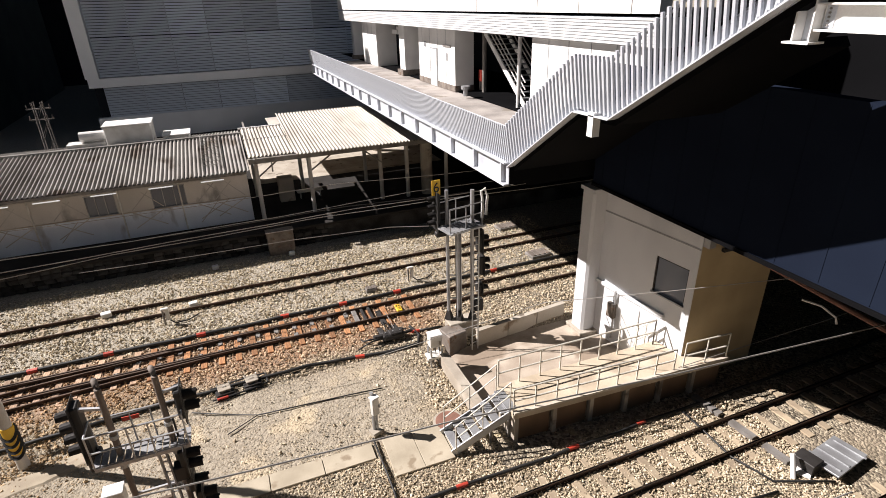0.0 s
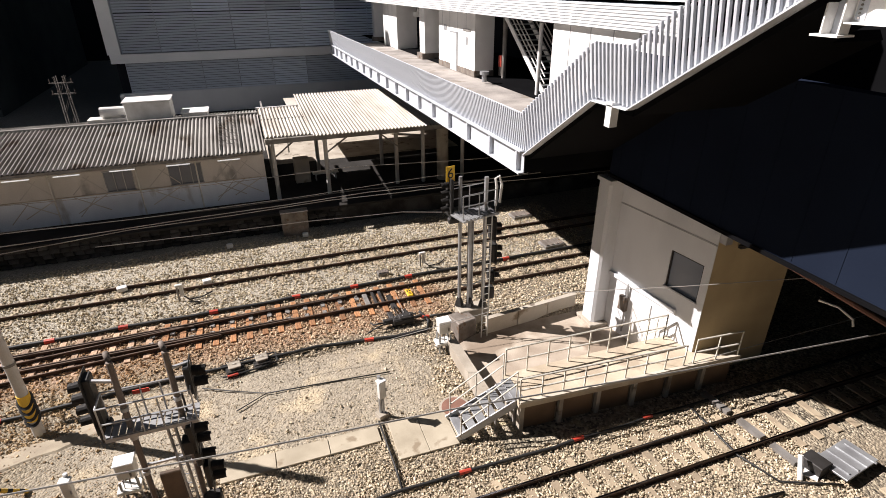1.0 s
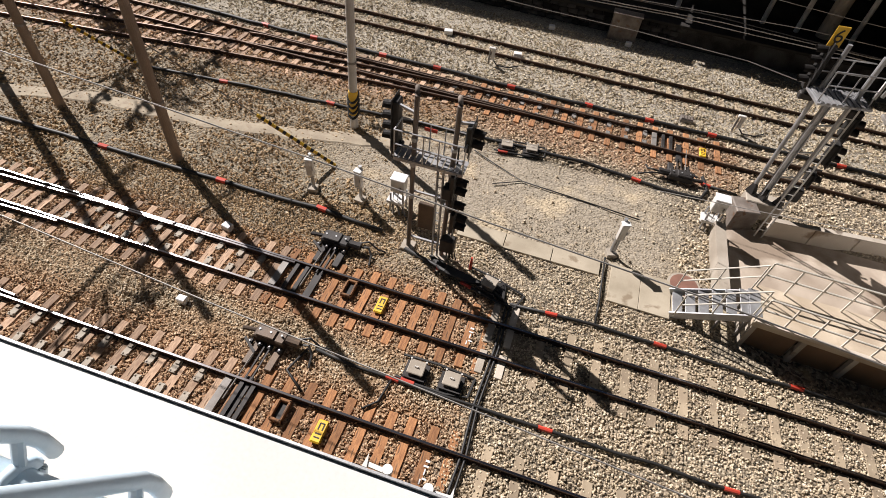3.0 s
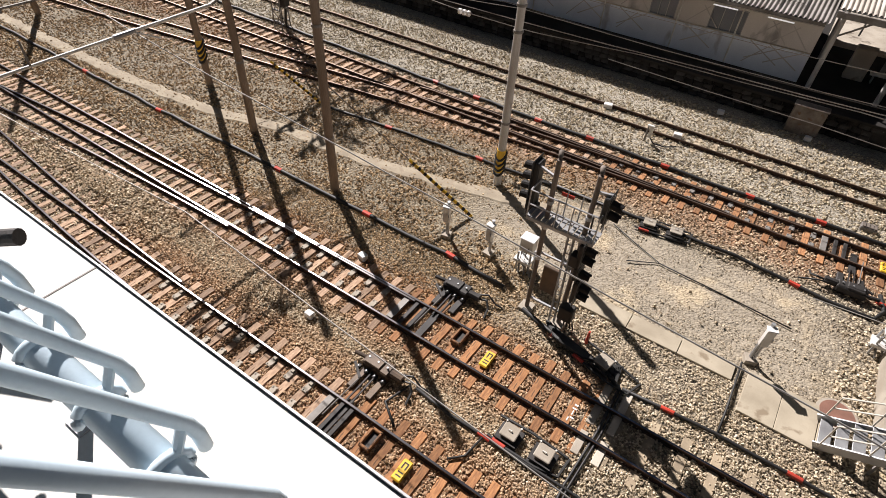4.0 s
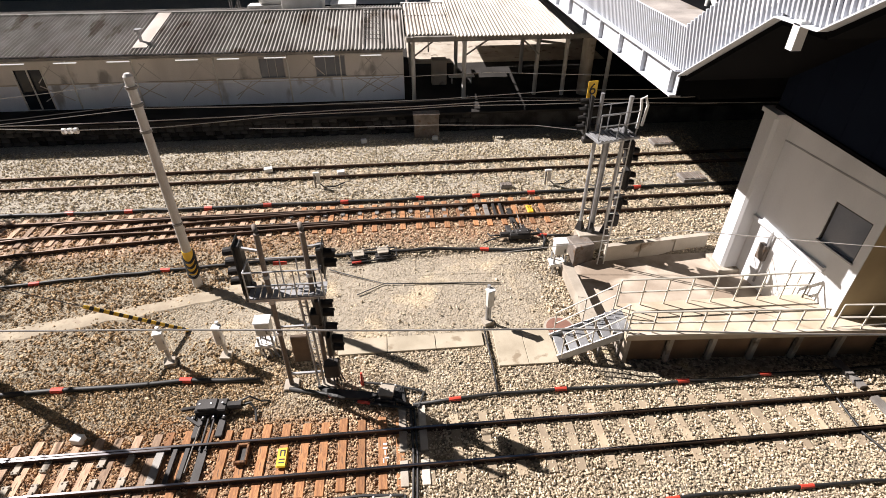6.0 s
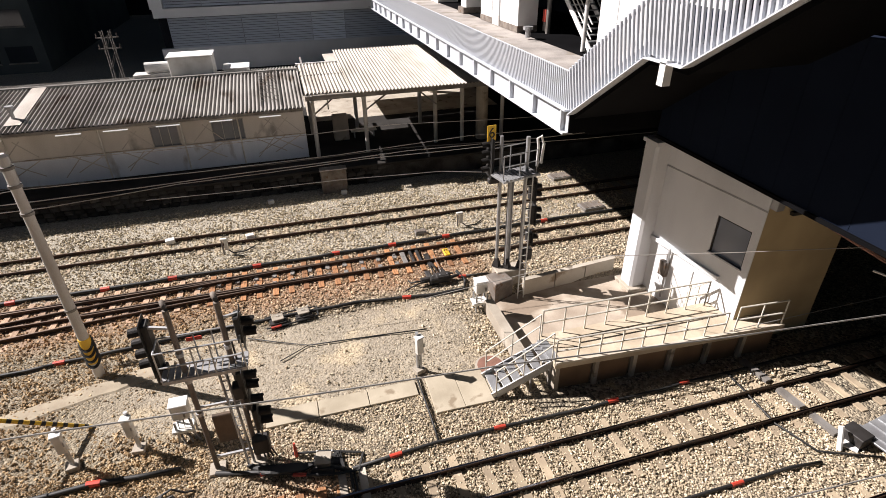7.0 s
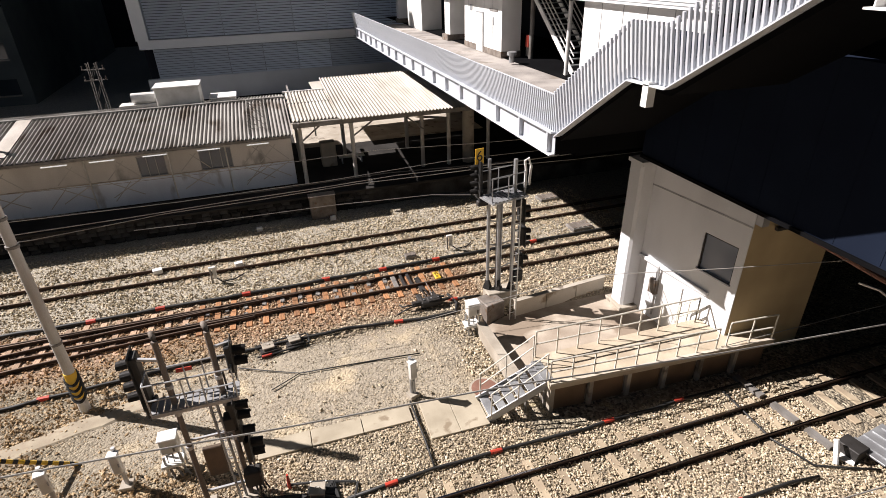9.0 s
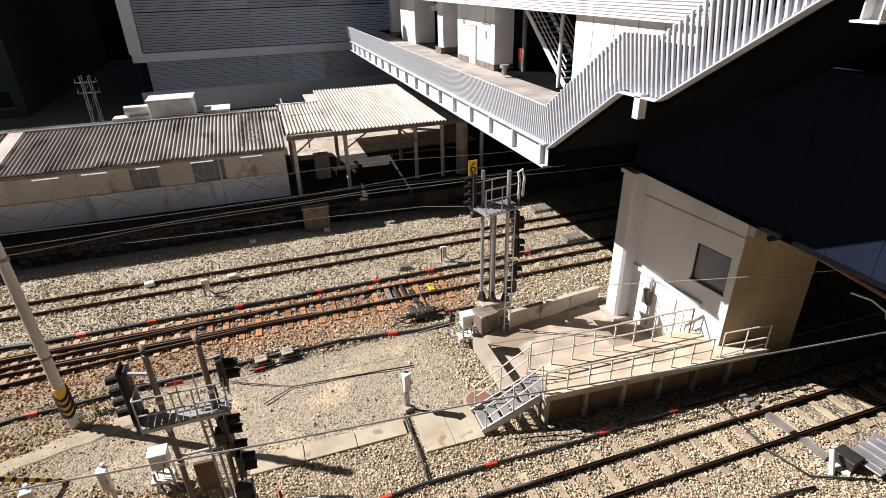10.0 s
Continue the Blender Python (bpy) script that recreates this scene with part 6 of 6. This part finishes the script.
part("drop_rod", rod(B(), (0.93, -7.0, 0.7), (0.93, -7.0, -0.05), 0.03, n=6), STEEL_D, gp)

# triangular truss of the gantry, from the pole across the near tracks to a post of its own
tr_ = thing("gantry_truss", (-17.17, 12.1, 6.7), "white lattice gantry truss carried across the near tracks", "gantry")
for s in (-0.2, 0.2):
    part("top_chord", bar(B(), (s, 0.2, 1.1), (s, -11.2, 1.1), 0.07, 0.07), BOX_W, tr_)
part("bottom_chord", bar(B(), (0, 0.2, 0), (0, -11.2, 0), 0.05, 0.05), STEEL_D, tr_)
for k in range(7):
    yb = -0.05 - k * 1.68
    for s in (-0.2, 0.2):
        part("web_bar", bar(B(), (0, yb, 0.0), (s, yb - 0.84, 1.1), 0.05, 0.05), BOX_W, tr_)
        if k:
            part("web_bar", bar(B(), (0, yb, 0.0), (s, yb + 0.84, 1.1), 0.04, 0.04), STEEL_D, tr_)
    part("batten", box(B(), (0, yb - 0.84, 1.1), (0.5, 0.3, 0.05)), WHITE, tr_)
for y in (-4.6, -6.6):
    part("hanger", bar(B(), (0.05, y, 0.95), (0.2, y, -0.05), 0.06, 0.06), STEEL_D, tr_)
part("post", rod(B(), (0, -11.1, -6.75), (0, -11.1, 1.3), 0.14, n=12), POLE_BROWN, tr_)
arm_ = thing("wire_cantilever", (-17.17, 12.34, 7.0), "white steel cantilever with an insulator on the pole", "cantilever")
part("shaft", rod(B(), (0, 0.15, 0.0), (0.2, 3.4, 0.35), 0.05, n=8), BOX_W, arm_)
part("stay", rod(B(), (0, 0.15, 1.1), (0.2, 3.3, 0.4), 0.03, n=8), STEEL, arm_)
for k in range(4):
    part("insulator", rod(B(), (0.02, -0.6 - 0.1 * k, -0.06), (0.02, -0.66 - 0.1 * k, -0.07), 0.13, n=12), WHITE, arm_)
part("strut", rod(B(), (0, -0.1, -0.02), (0.02, -1.1, -0.1), 0.04, n=8), BOX_W, arm_)

# rusty pipe and hose under the concourse
rp = thing("rusty_pipe", (13.2, 9.2, 4.6), "rusty drain pipe under the concourse soffit", "pipe")
part("shaft", rod(B(), (0.4, 0.9, 0.6), (1.2, -3.6, -0.2), 0.07, n=8), MANHOLE, rp)
part("hose", tube(B(), [(0.9, -0.9, -0.25), (1.15, -1.3, -0.3), (1.3, -1.65, -0.5), (1.3, -1.72, -0.68)], 0.03, 6), WHITE, rp, "white hose end")


# ---- two short posts outside the nearest rail ----
for x, y, side_ in ((-1.2, 3.6, -1), (-0.36, 3.52, 1)):
    t = thing("rail_post", (x, y, 0), "short white-capped steel post with a side arm beside the rail", "post", "posts beside the rail")
    part("shaft", rod(B(), (0, 0, -0.05), (0, 0, 1.72), 0.085, n=12), BOX_G, t)
    part("cap", rod(B(), (0, 0, 1.72), (0, 0, 1.8), 0.11, 0.10, 16), WHITE, t, "white round cap")
    part("arm", bar(B(), (0, 0, 1.62), (side_ * 0.42, 0.02, 1.62), 0.09, 0.06), BOX_W, t)
    part("fin", prism(B(), [(side_ * 0.40, -0.06), (side_ * 0.50, -0.06), (side_ * 0.46, 0.22)], 1.58, 1.68), BOX_W, t)
    part("foot_plate", box(B(), (0, 0, 0.02), (0.34, 0.3, 0.06), 0, 0.008), STEEL_D, t)


# ---- balustrade at the camera's own edge ----
bal = thing("tube_balustrade", (-1.0, 0.31, 9.6), "pale blue steel tube balustrade leaning over a white ledge", "balustrade")
BO = Vector((1.0, -0.31, -9.6))


def inbal(bm):
    bmesh.ops.translate(bm, verts=bm.verts, vec=BO)
    return bm


part("main_pipe", inbal(tube(B(), [(-6.0, 0.265, 10.38), (-0.35, 0.265, 10.38)], 0.068, 16)), TUBE, bal, smooth=True)
for k in range(13):
    x = -0.42 - 0.411 * k
    pts = [(x, -0.10, 11.62), (x, 0.165, 11.02), (x, 0.35, 10.61), (x, 0.385, 10.53), (x, 0.402, 10.45), (x, 0.405, 10.35)]
    part("bar", inbal(tube(B(), pts, 0.027, 12)), TUBE, bal, smooth=True)
    ring = [(x, 0.265 + 0.085 * math.cos(a), 10.38 + 0.082 * math.sin(a)) for a in np.linspace(math.radians(-40), math.radians(190), 12)]
    part("bracket", inbal(tube(B(), ring, 0.02, 8)), TUBE, bal, smooth=True)
    part("tie", inbal(rod(B(), (x, 0.32, 10.45), (x, 0.365, 10.54), 0.02, n=8)), TUBE, bal)
for x in (-1.9, -3.6, -5.3):
    part("stanchion", inbal(box(B(), (x, 0.27, 9.97), (0.05, 0.05, 0.75))), TUBE, bal)
    part("foot_plate", inbal(box(B(), (x, 0.27, 9.607), (0.14, 0.14, 0.014))), STEEL, bal)
part("top_rail", inbal(tube(B(), [(-6.0, -0.12, 11.66), (-0.35, -0.12, 11.66)], 0.03, 12)), TUBE, bal, smooth=True)
lamp = thing("ledge_spotlight", (-2.95, 0.5, 9.6), "dark cylindrical spotlight fixed on the ledge", "lamp")
part("barrel", rod(B(), (-0.15, -0.1, 0.5), (0.18, 0.12, 0.55), 0.05, n=12), DARK, lamp)
part("arm", rod(B(), (-0.1, -0.07, 0.0), (-0.1, -0.07, 0.5), 0.02, n=8), STEEL, lamp)
seam = thing("ledge_seam", (-2.9, 0.5, 9.6), "thin dark sealed joint across the ledge", "joint", "", "structure")
for x in (0.0, -5.0, -10.0):
    part("joint", box(B(), (x, -1.0, 0.002), (0.012, 2.9, 0.004)), STEEL_D, seam)
part("lip", box(B(), (-12.0, 0.428, -0.05), (40, 0.012, 0.14)), STEEL, seam)


# ---- loose ballast stones, real geometry near the camera ----
def stones(name, count, x0, x1, y0, y1, size, seed, keep, label, material):
    rng = np.random.default_rng(seed)
    x, y = rng.uniform(x0, x1, count), rng.uniform(y0, y1, count)
    ok = keep(x, y)
    x, y = x[ok], y[ok]
    n = len(x)
    base = np.array([(1, 0, 0), (-1, 0, 0), (0, 1, 0), (0, -1, 0), (0, 0, 1), (0, 0, -1)], float)
    tri = np.array([(0, 2, 4), (2, 1, 4), (1, 3, 4), (3, 0, 4), (2, 0, 5), (1, 2, 5), (3, 1, 5), (0, 3, 5)])
    v = base[None] * rng.uniform(0.55, 1.25, (n, 6, 1)) + rng.normal(0, 0.18, (n, 6, 3))
    v *= (size * rng.uniform(0.6, 1.35, n))[:, None, None] * np.array([1, 1, 0.8])
    a = rng.uniform(0, 2 * math.pi, n)
    b = rng.uniform(-0.7, 0.7, n)
    cb, sb = np.cos(b)[:, None], np.sin(b)[:, None]
    vy, vz = v[..., 1] * cb - v[..., 2] * sb, v[..., 1] * sb + v[..., 2] * cb
    ca, sa = np.cos(a)[:, None], np.sin(a)[:, None]
    vx, vy = v[..., 0] * ca - vy * sa, v[..., 0] * sa + vy * ca
    z = rng.uniform(-0.028, 0.024, n)
    v = np.stack([vx + x[:, None], vy + y[:, None], vz + z[:, None]], -1).reshape(-1, 3)
    f = (tri[None] + 6 * np.arange(n)[:, None, None]).reshape(-1, 3)
    me = bpy.data.meshes.new(name)
    me.from_pydata(v.tolist(), [], f.tolist())
    me.materials.append(material)
    tagged(new(name, me), label, "ballast", "", "stuff")


def stone_bits():
    m = bpy.data.materials.new("ballast_stone_bits")
    m.use_nodes = True
    n, l = m.node_tree.nodes, m.node_tree.links
    p = n["Principled BSDF"]
    p.inputs["Roughness"].default_value = 0.85
    g, r = n.new("ShaderNodeNewGeometry"), n.new("ShaderNodeValToRGB")
    e = r.color_ramp.elements
    e[0].position, e[0].color = 0.0, (0.20, 0.158, 0.108, 1)
    e[1].position, e[1].color = 1.0, (0.72, 0.615, 0.47, 1)
    for pos, col in ((0.3, (0.40, 0.322, 0.22, 1)), (0.65, (0.54, 0.445, 0.312, 1)), (0.88, (0.62, 0.52, 0.38, 1))):
        k = e.new(pos)
        k.color = col
    # stones lie in paler and darker drifts, a hand to a stride across
    dn, dr = n.new("ShaderNodeTexNoise"), n.new("ShaderNodeMapRange")
    dn.inputs["Scale"].default_value, dn.inputs["Detail"].default_value, dn.inputs["Roughness"].default_value = 1.1, 6, 0.75
    cn = n.new("ShaderNodeTexCoord")
    l.new(cn.outputs["Object"], dn.inputs["Vector"])
    dr.inputs["From Min"].default_value, dr.inputs["From Max"].default_value = 0.3, 0.7
    dr.inputs["To Min"].default_value, dr.inputs["To Max"].default_value = -0.24, 0.24
    ad = n.new("ShaderNodeMath")
    ad.use_clamp = True
    l.new(dn.outputs["Fac"], dr.inputs["Value"])
    l.new(g.outputs["Random Per Island"], ad.inputs[0]), l.new(dr.outputs[0], ad.inputs[1])
    l.new(ad.outputs[0], r.inputs[0])
    co, sep = n.new("ShaderNodeTexCoord"), n.new("ShaderNodeSeparateXYZ")
    l.new(co.outputs["Object"], sep.inputs[0])
    # rust dust on the stones along the switches
    def math_(k, a, b):
        q = n.new("ShaderNodeMath")
        q.operation = k
        for i, v in enumerate((a, b)):
            if isinstance(v, (int, float)):
                q.inputs[i].default_value = v
            else:
                l.new(v, q.inputs[i])
        return q.outputs[0]
    def ramp_(v, a, b):
        q = n.new("ShaderNodeMapRange")
        q.interpolation_type = "SMOOTHSTEP"
        q.inputs["From Min"].default_value, q.inputs["From Max"].default_value = a, b
        l.new(v, q.inputs["Value"])
        return q.outputs[0]
    nz = n.new("ShaderNodeTexNoise")
    nz.inputs["Scale"].default_value = 0.9
    l.new(co.outputs["Object"], nz.inputs["Vector"])
    wob = math_("MULTIPLY", math_("SUBTRACT", nz.outputs["Fac"], 0.5), 2.0)
    x, y = math_("ADD", sep.outputs["X"], wob), math_("ADD", sep.outputs["Y"], wob)
    near = math_("MAXIMUM", ramp_(math_("ABSOLUTE", math_("SUBTRACT", y, 8.25), 0), 1.7, 0.8), ramp_(math_("ABSOLUTE", math_("SUBTRACT", y, 4.6), 0), 1.8, 0.9))
    near = math_("MULTIPLY", near, math_("MULTIPLY", ramp_(x, 0.3, -0.8), ramp_(x, -19, -12)))
    far = math_("MULTIPLY", ramp_(math_("ABSOLUTE", math_("SUBTRACT", y, 18.9), 0), 2.0, 1.0), math_("MULTIPLY", ramp_(x, 8, 6.4), 0.7))
    rust = math_("MULTIPLY", math_("MAXIMUM", near, far), 0.5)
    mx, mul = n.new("ShaderNodeMix"), n.new("ShaderNodeMix")
    mx.data_type = mul.data_type = "RGBA"
    mul.blend_type = "MULTIPLY"
    mul.inputs["Factor"].default_value = 1.0
    mul.inputs["B"].default_value = (0.88, 0.53, 0.30, 1)
    l.new(r.outputs[0], mul.inputs["A"])
    l.new(rust, mx.inputs["Factor"]), l.new(r.outputs[0], mx.inputs["A"]), l.new(mul.outputs["Result"], mx.inputs["B"])
    cl = n.new("ShaderNodeMix")
    cl.data_type = "RGBA"
    cl.blend_type = "MULTIPLY"
    cl.inputs["B"].default_value = (0.95, 0.965, 0.95, 1)
    l.new(ramp_(y, 20.2, 21.4), cl.inputs["Factor"]), l.new(mx.outputs["Result"], cl.inputs["A"])
    # earthier stone between the two pairs of tracks
    ea = n.new("ShaderNodeMix")
    ea.data_type = "RGBA"
    ea.blend_type = "MULTIPLY"
    ea.inputs["B"].default_value = (0.80, 0.69, 0.55, 1)
    l.new(math_("MULTIPLY", ramp_(math_("ABSOLUTE", math_("SUBTRACT", y, 14.0), 0), 6.6, 5.0), ramp_(x, -0.5, -5.5)), ea.inputs["Factor"])
    l.new(cl.outputs["Result"], ea.inputs["A"])
    l.new(ea.outputs["Result"], p.inputs["Base Color"])
    return m


STONE_BITS = stone_bits()


def on_ballast(x, y):
    """Where loose stone lies: not on yard, ramp, steps, slabs or path, and thin on the soil."""
    ok = np.ones(len(x), bool)
    ok &= ~((x > 5.8) & (x < 14.3) & (y > 9.9) & (y < 16.0))
    ok &= ~((x > 2.65) & (x < 4.75) & (y > 10.72) & (y < 12.3)) & ~((x > -2.1) & (x < 2.7) & (y > 11.6) & (y < 12.3))
    soil = (np.abs(y - 14.3) < 2.2) & (x < 4.8) & (x > -6.5 + 1.5 * np.sin(y * 1.7))
    ok &= ~(soil & (np.sin(x * 12.9898 + y * 78.233) * 43758.5453 % 1 > 0.04))
    for c, start, st in ((4.46, -5.4, 0.52), (8.235, -6.2, 0.5), (19.45, -13.0, 0.6)):
        t = np.abs(y - c) < (1.2 if c > 15 else 1.08)
        ph = np.where(x < start, (x + 46) % st, (x - start) % st)
        ok &= ~(t & (x < (6.6 if c > 15 else -0.3)) & ((ph < 0.14) | (ph > st - 0.14)))
    for c, x0, st in ((4.46, 0.6, 0.78), (8.235, 0.5, 0.75)):
        ph = (x - x0) % st
        on = (np.abs(y - c) < 1.0) & (x > 0.3) & ((ph < 0.11) | (ph > st - 0.11))
        ok &= ~(on & (np.sin(x * 91.7 + y * 47.1) * 9731.3 % 1 > 0.48))
    return ok


def on_soil(x, y):
    return (np.abs(y - 14.3) < 2.4) & (x < 5.2)


stones("ballast_stones", 108000, -14, 14, 2.9, 11.6, 0.034, 1, on_ballast, "loose crushed stones covering the track bed", STONE_BITS)
stones("ballast_stones", 92000, -42, 16, 11.6, 27.2, 0.05, 2, on_ballast, "loose crushed stones between the far tracks", STONE_BITS)
stones("ballast_stones", 42000, -44, -14, 2.9, 11.6, 0.053, 3, on_ballast, "loose crushed stones along the far track bed", STONE_BITS)
stones("ballast_stones", 34000, -80, -42, 2.9, 27.2, 0.075, 6, on_ballast, "loose crushed stones far along the tracks", STONE_BITS)
stones("soil_grit", 16000, -18, 5.4, 11.7, 16.8, 0.02, 4, on_soil, "fine grit scattered over the dry soil", STONE_BITS)
